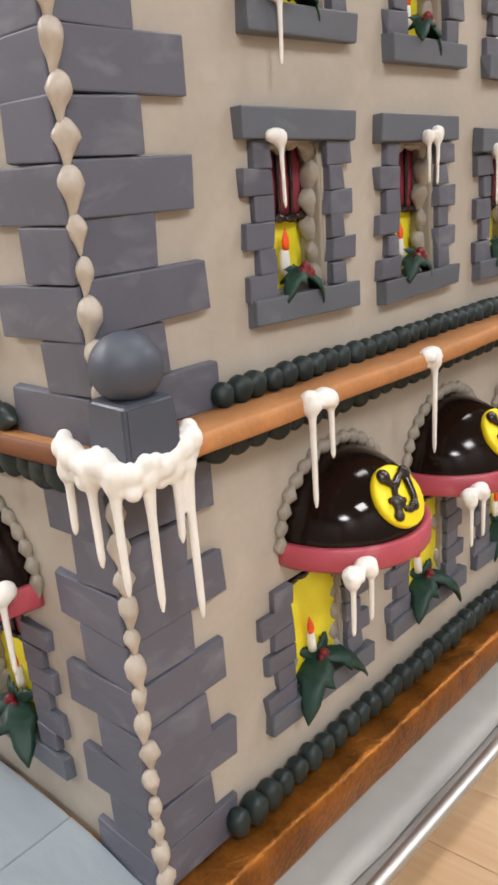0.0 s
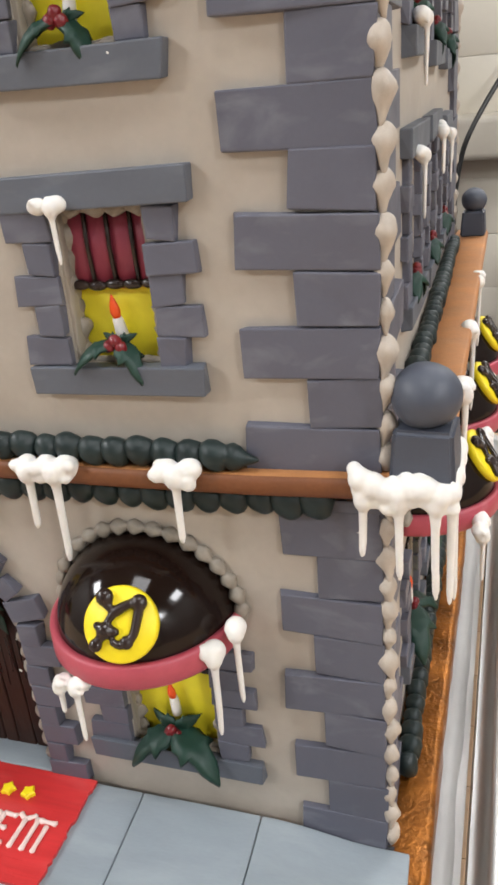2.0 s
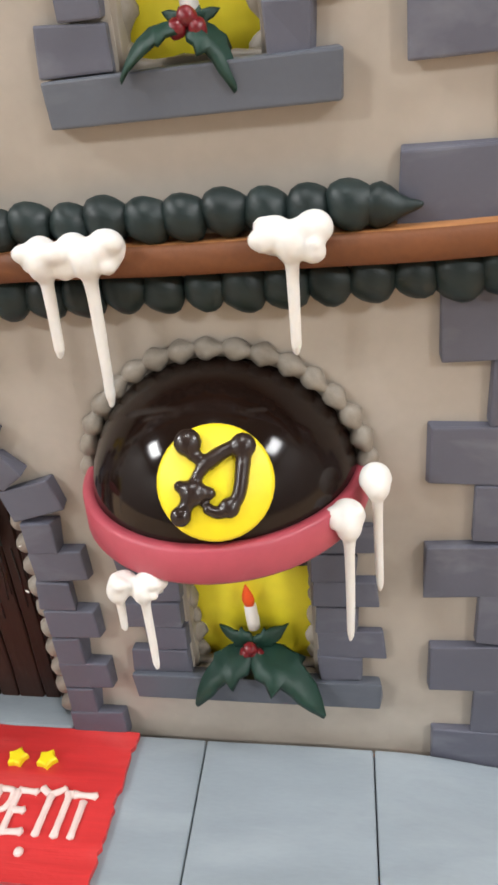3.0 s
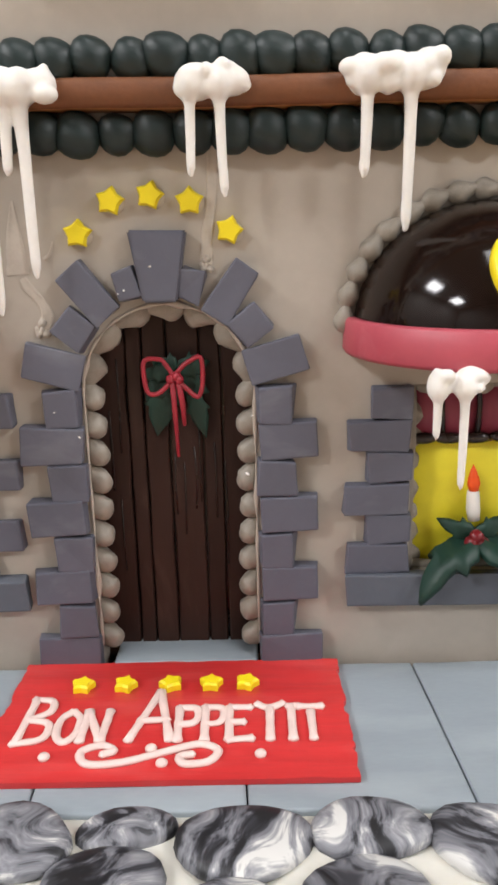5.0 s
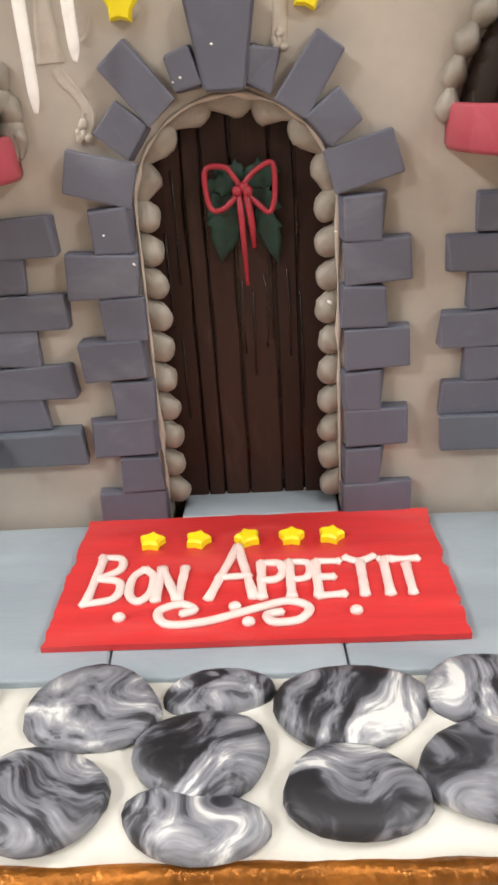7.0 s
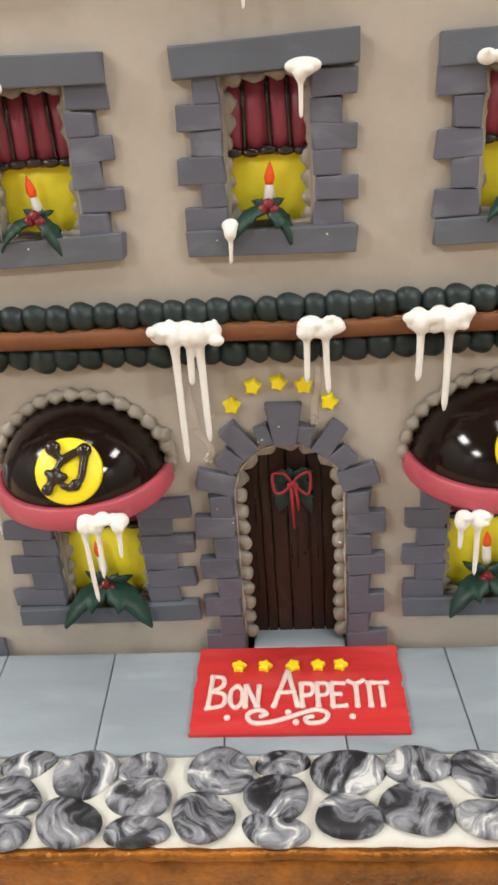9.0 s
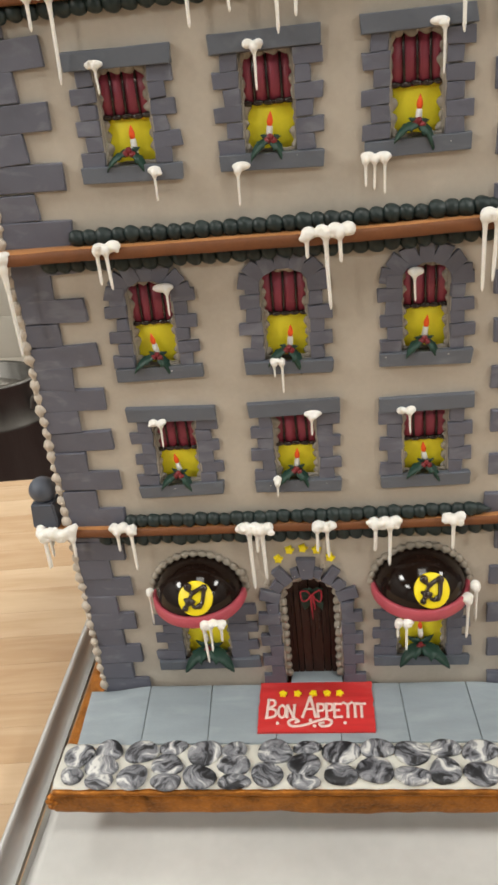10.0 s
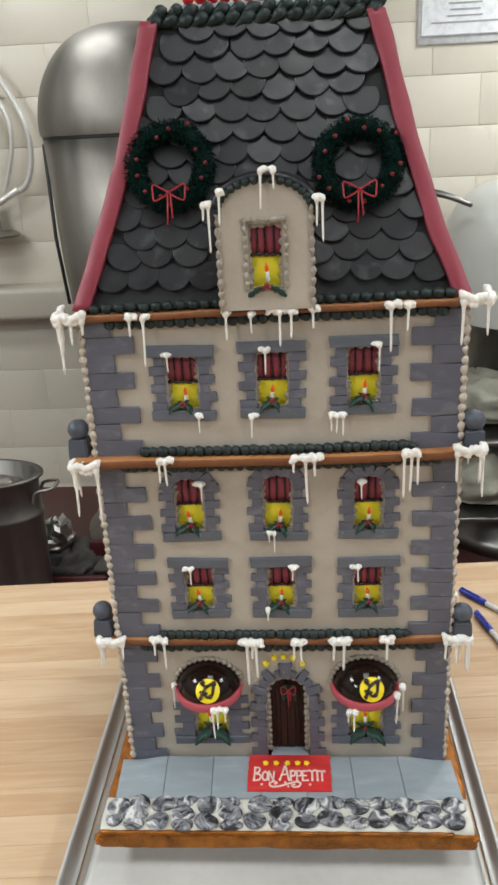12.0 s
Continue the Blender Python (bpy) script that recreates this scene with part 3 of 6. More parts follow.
def background():
    mixer_left()
    mixer_right()
    beater()
    wall_shelf()
    stock_pot()
    crumpled("cloth_bundle", (-0.905, 1.880, FLOOR_Z + 0.031), (0.13, 0.10, 0.085), M_DARK, "dark stained cloth bundle in the red crate", "cloth", 3.0, 0.35)
    crumpled("crumpled_foil", (-0.915, 1.865, FLOOR_Z + 0.185), (0.075, 0.065, 0.060), M_FOIL_D, "crumpled dark foil on the cloth bundle", "foil", 2.0, 0.30, 3)
    crumpled("folded_cloth", (0.70, 2.085, -0.63), (0.22, 0.2, 0.10), M_DRAB, "drab green-grey folded cloths on a low rack", "cloth", 5.0)
    crumpled("folded_cloth", (0.78, 2.135, -0.33), (0.24, 0.2, 0.09), M_DRAB, "grey-green cloths heaped under the mixer", "cloth", 8.0)
    # low rack that carries the cloths and the foil
    m = pose(0, 0, 0)
    rack = thing("low_rack", m, "dark steel low rack along the wall", "rack")
    for x0, x1, z in ((0.40, 1.28, -0.35), (0.40, 1.28, -0.65)):
        part("shelf", box(x0, x1, 1.89, 2.44, z, z + 0.02, 0.004), M_STEEL_D, rack)
    for x in (0.43, 1.25):
        for y in (1.92, 2.41):
            part("post", box(x - 0.015, x + 0.015, y - 0.015, y + 0.015, FLOOR_Z, -0.27, 0.003), M_STEEL_D, rack)
    m = pose(-0.899, 1.918, FLOOR_Z)
    crate = thing("crate", m, "dark red plastic crate on the kitchen floor", "crate")
    bm = bmesh.new()
    for s in (-1, 1):
        add_box(bm, s * 0.19 - 0.01, s * 0.19 + 0.01, -0.15, 0.15, 0, 0.12, 0.003)
        add_box(bm, -0.2, 0.2, s * 0.14 - 0.01, s * 0.14 + 0.01, 0, 0.12, 0.003)
    part("side", bm, M_CRATE, crate, m=m)
    part("base", box(-0.2, 0.2, -0.15, 0.15, 0.0, 0.03, 0.003), M_CRATE, crate, m=m)
    # framed notice on the wall, its lines of print unreadable
    m = pose(0.721, 2.845, 1.262)
    sign = thing("notice", m, "white printed notice in a clear sleeve on the wall", "sign")
    part("sleeve", box(-0.185, 0.185, 0.0, 0.012, -0.235, 0.235, 0.004), M_WHITE, sign, m=m)
    part("sheet", box(-0.170, 0.170, -0.004, 0.0, -0.205, 0.215), M_WHITE, sign, m=m, smooth=False)
    bm = bmesh.new()
    r2 = random.Random(4)
    for i in range(16):
        z = 0.18 - i * 0.0225
        w = r2.uniform(0.05, 0.14)
        add_box(bm, -w, w, -0.0055, -0.004, z - 0.003, z + 0.003)
    for z in (-0.203, 0.213):
        add_box(bm, -0.17, 0.17, -0.007, -0.004, z - 0.002, z + 0.002)
    part("print_bars", bm, M_PRINT, sign, m=m, smooth=False)
    # dark cable that hangs by the corner of the wall
    m = pose(0, 0, 0)
    cable = thing("power_cable", m, "thin dark power cable hanging beside the wall", "cable")
    part("cord", tube(bmesh.new(), smooth_path([(0.28, 2.81, 0.39), (0.18, 2.61, 0.25), (0.103, 2.47, 0.117), (0.07, 2.47, 0.02), (0.053, 2.47, -0.14), (0.058, 2.47, -0.42), (0.10, 2.47, FLOOR_Z + 0.01)], 8), 0.008), M_BLACK, cable)


background()


TABLE_TURN = pose(0, 0, 0, 0, 0, 3.9)


def table():
    m = TABLE_TURN @ pose(0, 0, TABLE_Z)
    t = thing("work_table", m, "butcher-block maple work table with worn top", "table")
    core = part("tabletop", box(-1.3, 1.3, -1.25, 0.527, TABLE_Z - 0.045, TABLE_Z - 0.003), M_WOOD_SIDE, t, m=TABLE_TURN, smooth=False)
    for x in (-1.2, 1.2):
        for y in (-1.15, 0.42):
            part("leg", box(x - 0.04, x + 0.04, y - 0.04, y + 0.04, FLOOR_Z, TABLE_Z - 0.045, 0.005), M_STEEL_D, t, m=TABLE_TURN)
    part("rail", box(-1.2, 1.2, 0.38, 0.42, TABLE_Z - 0.16, TABLE_Z - 0.045, 0.004), M_STEEL_D, t, m=TABLE_TURN)
    return core


TABLETOP = table()


def sheet_pan():
    cx, cy = -0.0065, 0.136
    m = pose(cx, cy, TABLE_Z)
    pan = thing("sheet_pan", m, "full-size aluminium sheet pan with rolled rim", "pan")
    hx, hy = 0.2220, 0.339
    bm = bmesh.new()
    prof = [(0, 0.0015), (0.0, 0.0), (0.003, -0.0005), (0.0125, 0.0225), (0.0140, 0.0247), (0.0185, 0.0247), (0.0195, 0.022), (0.0185, 0.0195), (0.0155, 0.0195), (0.0130, 0.020), (0.004, 0.002)]
    corners = []
    for (sx, sy, a0) in ((1, 1, 0), (-1, 1, 90), (-1, -1, 180), (1, -1, 270)):
        for k in range(5):
            a = radians(a0 + 22.5 * k)
            corners.append((sx * (hx - 0.02), sy * (hy - 0.02), math.cos(a), math.sin(a)))
    rings = []
    for cxx, cyy, dx, dy in corners:
        rings.append([bm.verts.new((cxx + dx * (0.02 + o), cyy + dy * (0.02 + o), z + 0.001)) for o, z in prof[2:]])
    for p, q in zip(rings, rings[1:] + rings[:1]):
        for k in range(len(p)):
            bm.faces.new((p[k], q[k], q[(k + 1) % len(p)], p[(k + 1) % len(p)]))
    part("rim", bm, M_ALU, pan, "rolled aluminium rim", m)
    part("base", box(-hx - 0.001, hx + 0.001, -hy - 0.001, hy + 0.001, 0.0004, 0.0022), M_ALU, pan, "", m, smooth=False)
    bm = bmesh.new()
    nx, ny = 48, 48
    grid = []
    for j in range(ny + 1):
        row = []
        for i in range(nx + 1):
            x, y = -0.2175 + 0.437 * i / nx + 0.0022 * noise.noise(Vector((i * 3.0, j * 0.23, 6))) * (i in (0, nx)), -0.333 + 0.664 * j / ny
            edge = 0.0022 * (i in (0, nx)) * abs(noise.noise(Vector((j * 0.41, i, 2)))) + max(0, abs(y) - hy - 0.001) * 1.2
            row.append(bm.verts.new((x, y, 0.0032 + edge + 0.0012 * abs(noise.noise(Vector((i * 0.37, j * 0.31, 0)))))))
        grid.append(row)
    for j in range(ny):
        for i in range(nx):
            bm.faces.new((grid[j][i], grid[j][i + 1], grid[j + 1][i + 1], grid[j + 1][i]))
    sheet = put("baking_paper", mesh_of(bm, M_PAPER, True, "baking_paper"), None, m, "white baking paper lining the sheet pan", category="paper")
    sol = sheet.modifiers.new("thickness", "SOLIDIFY")
    sol.thickness = 0.0004


sheet_pan()


def pens():
    for (a, b, label) in (((0.298, 0.449), (0.386, 0.340), "white ballpoint pen with a blue cap lying on the table"),
                          ((0.310, 0.379), (0.343, 0.243), "clear ballpoint pen with a dark blue cap on the table")):
        a, b = Vector((*a, TABLE_Z + 0.006)), Vector((*b, TABLE_Z + 0.006))
        q = (b - a).to_track_quat("Z", "Y")
        m = Matrix.LocRotScale(a, q, None)
        n = (b - a).length
        pen = thing("pen", m, label, "pen", "pens on the table")
        part("barrel", lathe(bmesh.new(), [(0, 0.05), (0.0042, 0.05), (0.0044, n * 0.9), (0.0015, n), (0, n)], 16), M_WHITE, pen, m=m)
        part("cap", lathe(bmesh.new(), [(0, 0), (0.0046, 0.0), (0.0054, 0.003), (0.0054, 0.052), (0.0046, 0.055), (0, 0.055)], 16), M_BLUE, pen, m=m)
        part("clip", box(-0.0012, 0.0012, 0.0052, 0.0068, 0.002, 0.042, 0.0004), M_BLUE, pen, m=m)


pens()

# ---- the board under the house ----
BX0, BX1, BY0, BY1 = -0.208, 0.205, -0.1148, 0.435
BOARD_TOP = 0.0165
BED_Z = 0.0190


def cake_board():
    m = pose(0, 0.14, TABLE_Z + 0.004)
    riser = thing("riser", m, "white foam block that lifts the cake board", "riser")
    part("foam", box(BX0 + 0.04, BX1 - 0.035, BY0 + 0.03, BY1 - 0.05, TABLE_Z + 0.0045, -0.0035, 0.004), M_FOAM, riser)
    m = pose(0, 0.14, -0.0035)
    board = thing("cake_board", m, "thick cake board wrapped in crinkled copper foil", "cake board")
    bm = box(BX0, BX1, BY0, BY1, -0.0035, BOARD_TOP, 0.0035, 3)
    bmesh.ops.subdivide_edges(bm, edges=[e for e in bm.edges if e.calc_length() > 0.1], cuts=40, use_grid_fill=True)
    for v in bm.verts:
        k = noise.noise(v.co * 60) * 0.0011 + noise.noise(v.co * 17) * 0.0012
        v.co += Vector((k, k * 0.6, k * 0.8))
    part("foil_wrap", bm, M_FOIL, board)
    # the folded lip of foil along the front edge
    pts = [(BX0 + 0.004 + i * 0.0065, BY0 + 0.002 + 0.001 * noise.noise(Vector((i * 0.4, 3, 0))), BOARD_TOP + 0.002) for i in range(60)]
    part("foil_fold", tube(bmesh.new(), pts, [0.0026 + 0.0008 * noise.noise(Vector((i * 0.8, 5, 0))) for i in range(60)], 8), M_FOIL, board)
    # crushed ears where the foil is gathered at the front corners
    r2 = random.Random(12)
    for sx, x in ((-1, BX0), (1, BX1)):
        bm = bmesh.new()
        for k in range(5):
            add_ball(bm, (x + sx * r2.uniform(-0.003, 0.002), BY0 + r2.uniform(-0.001, 0.003), BOARD_TOP - 0.003 - 0.0026 * k), (0.0035, 0.0028, 0.0024), 10, 7)
        for v in bm.verts:
            v.co += Vector((1, 0.7, 0.8)) * 0.0010 * noise.noise(v.co * 420)
        part("foil_ear", bm, M_FOIL, board, "", smooth=False)
    return board


cake_board()
WALK_Z = 0.0240


def walkway():
    m = pose(0, -0.03, BOARD_TOP)
    w = thing("walkway", m, "blue-grey fondant paving in front of the house", "walkway")
    # dark sheet added below the slabs, shade for their joints and the wall foot
    part("underlay", box(-0.190, 0.190, -0.068, -0.001, BOARD_TOP + 0.0002, WALK_Z - 0.0072), M_JOINT_SHADE, w, smooth=False)
    cuts = (-0.1995, -0.1430, -0.0870, -0.0300, 0.0229, 0.0775, 0.1340, 0.1985)
    for a, b in zip(cuts, cuts[1:]):
        bm = box(a + 0.00022, b - 0.00022, -0.0695, -0.0042, WALK_Z - 0.0060, WALK_Z, 0.0008, 2)
        bmesh.ops.subdivide_edges(bm, edges=[e for e in bm.edges if e.calc_length() > 0.04], cuts=10, use_grid_fill=True)
        for v in bm.verts:
            # the sheet sags towards both ends
            sag = min(1, max(0, (abs(v.co.x) - 0.140) / 0.045))
            v.co.z += -0.0055 * sag * sag * (3 - 2 * sag) + 0.0004 * noise.noise(Vector((v.co.x * 30, v.co.y * 30, 2)))
            v.co.x -= (v.co.y + 0.035) * 0.05
        part("slab", bm, M_SLAB, w)
    part("threshold", box(-0.0180, 0.0276, -0.0040, 0.012, WALK_Z - 0.002, 0.0256, 0.0010, 2), M_SLAB, w)


walkway()


def cobbles():
    m = pose(0, -0.09, BOARD_TOP)
    c = thing("cobble_border", m, "marbled fondant cobbles pressed into white icing", "cobbles")
    bm = bmesh.new()
    nx, ny = 120, 14
    gx = [BX0 + 0.003 + (BX1 - BX0 - 0.006) * i / nx for i in range(nx + 1)]
    rows = []
    for j in range(ny + 1):
        y = -0.1118 + 0.0448 * j / ny
        edge = min(j, ny - j) / 2
        rows.append([bm.verts.new((x, y + (0.0012 * noise.noise(Vector((x * 90, j, 0))) if j in (0, ny) else 0), BED_Z + 0.0015 + 0.0032 * min(1, edge + 0.15) + 0.0008 * noise.noise(Vector((x * 70, y * 70, 0))))) for x in gx])
    low = [[bm.verts.new((v.co.x, v.co.y, BOARD_TOP)) for v in r] for r in (rows[0], rows[-1])]
    for a, b in zip(rows, rows[1:]):
        for i in range(nx):
            bm.faces.new((a[i], a[i + 1], b[i + 1], b[i]))
    for top, bot in ((rows[0], low[0]), (rows[-1], low[1])):
        for i in range(nx):
            bm.faces.new((bot[i], bot[i + 1], top[i + 1], top[i]))
    part("icing_bed", bm, M_BED, c)
    shapes = []
    for k in range(6):
        bm = bmesh.new()
        bmesh.ops.create_uvsphere(bm, u_segments=22, v_segments=10, radius=1)
        for v in bm.verts:
            a = math.atan2(v.co.y, v.co.x)
            f = 1 + 0.06 * math.sin(2 * a + k) + 0.05 * math.sin(3 * a + 2.3 * k)
            v.co.x *= f * 0.0128
            v.co.y *= f * 0.0101
            v.co.z = 0.0040 * (abs(v.co.z) ** 0.55) * (1 if v.co.z > 0 else -0.4)
            v.co.z += 0.0004 * noise.noise(v.co * 160 + Vector((k, 0, 0)))
        shapes.append(mesh_of(bm, M_MARBLE, True, "cobble"))
    back = ((-0.185, -0.081, 0.012, 0.011), (-0.162, -0.076, 0.0115, 0.0095), (-0.136, -0.0775, 0.0132, 0.0112), (-0.112, -0.073, 0.0115, 0.0072),
            (-0.086, -0.079, 0.0135, 0.0115), (-0.062, -0.0775, 0.0098, 0.009), (-0.029, -0.0778, 0.0142, 0.0108), (-0.0035, -0.0735, 0.0108, 0.0066),
            (0.0235, -0.079, 0.0148, 0.0113), (0.052, -0.0755, 0.0128, 0.0092), (0.079, -0.0798, 0.0135, 0.0112), (0.105, -0.0755, 0.0115, 0.0082))
    middle = ((-0.165, -0.0915, 0.0140, 0.0098), (-0.114, -0.0905, 0.013, 0.0092), (-0.061, -0.0905, 0.0125, 0.0098), (-0.0055, -0.0908, 0.0132, 0.0103), (0.0495, -0.0960, 0.0132, 0.0128))
    front = ((-0.186, -0.1005, 0.009, 0.008), (-0.164, -0.1050, 0.012, 0.0068), (-0.139, -0.1020, 0.0128, 0.0106), (-0.113, -0.1055, 0.0125, 0.0072), (-0.088, -0.1020, 0.013, 0.0106),
             (-0.060, -0.1055, 0.012, 0.0068), (-0.0345, -0.0998, 0.0122, 0.0106), (-0.006, -0.1052, 0.0126, 0.0066), (0.0225, -0.1000, 0.0130, 0.0092), (0.077, -0.1015, 0.0135, 0.0082), (0.102, -0.0970, 0.011, 0.0120))
    tail = [(0.131 + 0.027 * k, -0.0785 - 0.003 * (k % 2), 0.0130, 0.0105) for k in range(3)] + [(0.129 + 0.0265 * k, -0.1000 + 0.002 * (k % 2), 0.0130, 0.0100) for k in range(3)]
    for x, y, rx, ry in (*back, *middle, *front, *tail):
        low = -0.0012 if ry < 0.0074 else 0.0
        x -= 0.005 * min(1, max(0, (-x - 0.10) / 0.085))
        mm = Matrix.LocRotScale((x, y - 0.0016, BED_Z + 0.0052 + low), Euler((rng.uniform(-0.07, 0.07), rng.uniform(-0.07, 0.07), rng.uniform(-0.12, 0.12))), (rx / 0.0121, ry / 0.0096, 1.0))
        put("cobble", shapes[rng.randrange(6)], c, mm)


cobbles()


def star_mesh(r, h, mat):
    key = ("star", r, mat.name)
    if key not in MESHES:
        bm = bmesh.new()
        rim = []
        for k in range(10):
            a = math.pi / 2 + k * math.pi / 5
            q = r if k % 2 == 0 else r * 0.68
            rim.append((q * math.cos(a), q * math.sin(a)))
        lo = [bm.verts.new((x, y, 0)) for x, y in rim]
        mid = [bm.verts.new((x, y, h * 0.7)) for x, y in rim]
        hi = [bm.verts.new((x * 0.80, y * 0.80, h)) for x, y in rim]
        for a, b in ((lo, mid), (mid, hi)):
            for k in range(10):
                bm.faces.new((a[k], a[(k + 1) % 10], b[(k + 1) % 10], b[k]))
        bm.faces.new(hi)
        bm.faces.new(lo[::-1])
        MESHES[key] = mesh_of(bm, mat, False, "star")
    return MESHES[key]


# strokes of the piped capitals, in a box one unit wide and high
GLYPHS = {
    "B": [[(0.1, 0), (0.2, 1)], [(0.1, 1), (0.7, 0.95), (0.75, 0.7), (0.25, 0.52)], [(0.25, 0.52), (0.85, 0.42), (0.8, 0.1), (0.0, 0.0)]],
    "O": [[(0.5, 1), (0.1, 0.75), (0.1, 0.25), (0.5, 0), (0.9, 0.25), (0.9, 0.75), (0.5, 1)]],
    "N": [[(0.1, 0), (0.12, 1)], [(0.12, 1), (0.8, 0.02)], [(0.82, 0), (0.9, 1)]],
    "A": [[(0.0, 0), (0.55, 1)], [(0.55, 1), (0.95, 0)], [(0.15, 0.38), (0.85, 0.4)]],
    "P": [[(0.2, 0), (0.15, 1)], [(0.1, 0.98), (0.8, 0.95), (0.9, 0.7), (0.7, 0.5), (0.2, 0.47)]],
    "E": [[(0.15, 0), (0.12, 1)], [(0.1, 1), (0.95, 0.98)], [(0.15, 0.52), (0.7, 0.52)], [(0.1, 0.0), (1.0, 0.03)]],
    "T": [[(0.5, 0), (0.5, 0.85)], [(0.0, 1.0), (1.0, 1.0)]],
    "t": [[(0.5, 0), (0.52, 0.86)], [(0.0, 1.0), (0.5, 0.88), (1.05, 1.02)]],
    "I": [[(0.5, 0), (0.5, 1)], [(0.25, 1), (0.8, 1)]],
}


def doormat():
    m = pose(0.003, -0.032, WALK_Z)
    mat = thing("doormat", m, "red fondant doormat with piped white greeting", "doormat")
    bm = bmesh.new()
    nx, ny = 40, 30
    zt = WALK_Z + 0.0018
    g = []
    for j in range(ny + 1):
        y = -0.0046 - 0.0560 * j / ny
        fray = 0.0013 * noise.noise(Vector((j * 1.7, 0, 3)))
        fray2 = 0.0016 * noise.noise(Vector((j * 1.9, 7, 3)))
        a, b = -0.0447 + fray, 0.0524 + fray2
        g.append([bm.verts.new((a + (b - a) * i / nx, y, zt + 0.0003 * noise.noise(Vector((i * 0.3, j * 0.3, 1))))) for i in range(nx + 1)])
    for a, b in zip(g, g[1:]):
        for i in range(nx):
            bm.faces.new((a[i], a[i + 1], b[i + 1], b[i]))
    ret = bmesh.ops.extrude_face_region(bm, geom=bm.faces[:])
    for v in ret["geom"]:
        if isinstance(v, bmesh.types.BMVert):
            v.co.z = WALK_Z + 0.0002
    part("mat_sheet", bm, M_MAT, mat, smooth=False)
    spots = (("B", -0.0385, 0.0095, -0.0437, 0.0220), ("O", -0.0280, 0.0066, -0.0432, 0.0148), ("N", -0.0212, 0.0077, -0.0432, 0.0150),
             ("A", -0.0075, 0.0118, -0.0432, 0.0250), ("P", 0.0042, 0.0072, -0.0434, 0.0162), ("P", 0.0115, 0.0070, -0.0434, 0.0162),
             ("E", 0.0184, 0.0074, -0.0434, 0.0158), ("t", 0.0268, 0.0074, -0.0437, 0.0175), ("I", 0.0345, 0.0042, -0.0437, 0.0160), ("T", 0.0385, 0.0070, -0.0437, 0.0158))
    for ch, x, w, y, h in spots:
        bm = bmesh.new()
        for stroke in GLYPHS[ch]:
            pts = [(x + u * w, (y + v * h) * 0.94 - 0.0046, zt + 0.0007) for u, v in stroke]
            pts = smooth_path(pts, 5) if len(pts) > 2 else [Vector(pts[0]).lerp(Vector(pts[1]), k / 6) for k in range(7)]
            tube(bm, pts, [0.00122 + 0.00024 * noise.noise(Vector((p[0] * 300, p[1] * 300, 0))) + (0.0003 if k in (0, len(pts) - 1) else 0) for k, p in enumerate(pts)], 8)
        for v in bm.verts:
            v.co.z = zt + (v.co.z - zt) * 0.62
        part("letter", bm, M_LETTER, mat)
    bm = bmesh.new()
    tube(bm, smooth_path([(-0.0135, -0.0508, zt + 0.0006), (-0.0105, -0.0492, zt + 0.0006), (-0.0140, -0.0469, zt + 0.0006), (-0.0190, -0.0495, zt + 0.0006), (-0.0165, -0.0544, zt + 0.0006), (-0.0075, -0.0539, zt + 0.0006),
                          (0.005, -0.0492, zt + 0.0006), (0.0120, -0.0471, zt + 0.0006), (0.0168, -0.0497, zt + 0.0006), (0.0145, -0.0542, zt + 0.0006), (0.0085, -0.0549, zt + 0.0006), (0.0070, -0.0521, zt + 0.0006), (0.0105, -0.0511, zt + 0.0006)], 6), 0.00125, 8)
    for v in bm.verts:
        v.co.z = zt + (v.co.z - zt) * 0.7
    part("flourish", bm, M_LETTER, mat)
    for x, y in ((-0.0282, -0.0513), (-0.0008, -0.0485), (0.0026, -0.0545), (0.0278, -0.0515)):
        part("dot", add_ball(bmesh.new(), (x, y, zt + 0.0005), (0.0016, 0.0016, 0.0011)), M_LETTER, mat)
    for x in (-0.0246, -0.0120, 0.0016, 0.0135, 0.0242):
        put("star", star_mesh(0.0037, 0.0024, M_YELLOW), mat, Matrix.LocRotScale((x, -0.0187, zt), Euler((0, 0, rng.uniform(-0.4, 0.4))), None))


doormat()

# ---- the gingerbread house ----
HW, DEPTH = 0.185, 0.385
Z_BASE = BOARD_TOP
LEDGE1, LEDGE2, LEDGE3 = 0.1912, 0.4165, 0.5688
FRONT = I4
SIDE = Matrix.Translation((HW, 0, 0)) @ pose(0, 0, 0, 0, 0, 90.57)
HOUSE = thing("gingerbread_house", pose(0, DEPTH / 2, Z_BASE), "grey stone-style gingerbread hotel with slate roof and icicles", "gingerbread house")


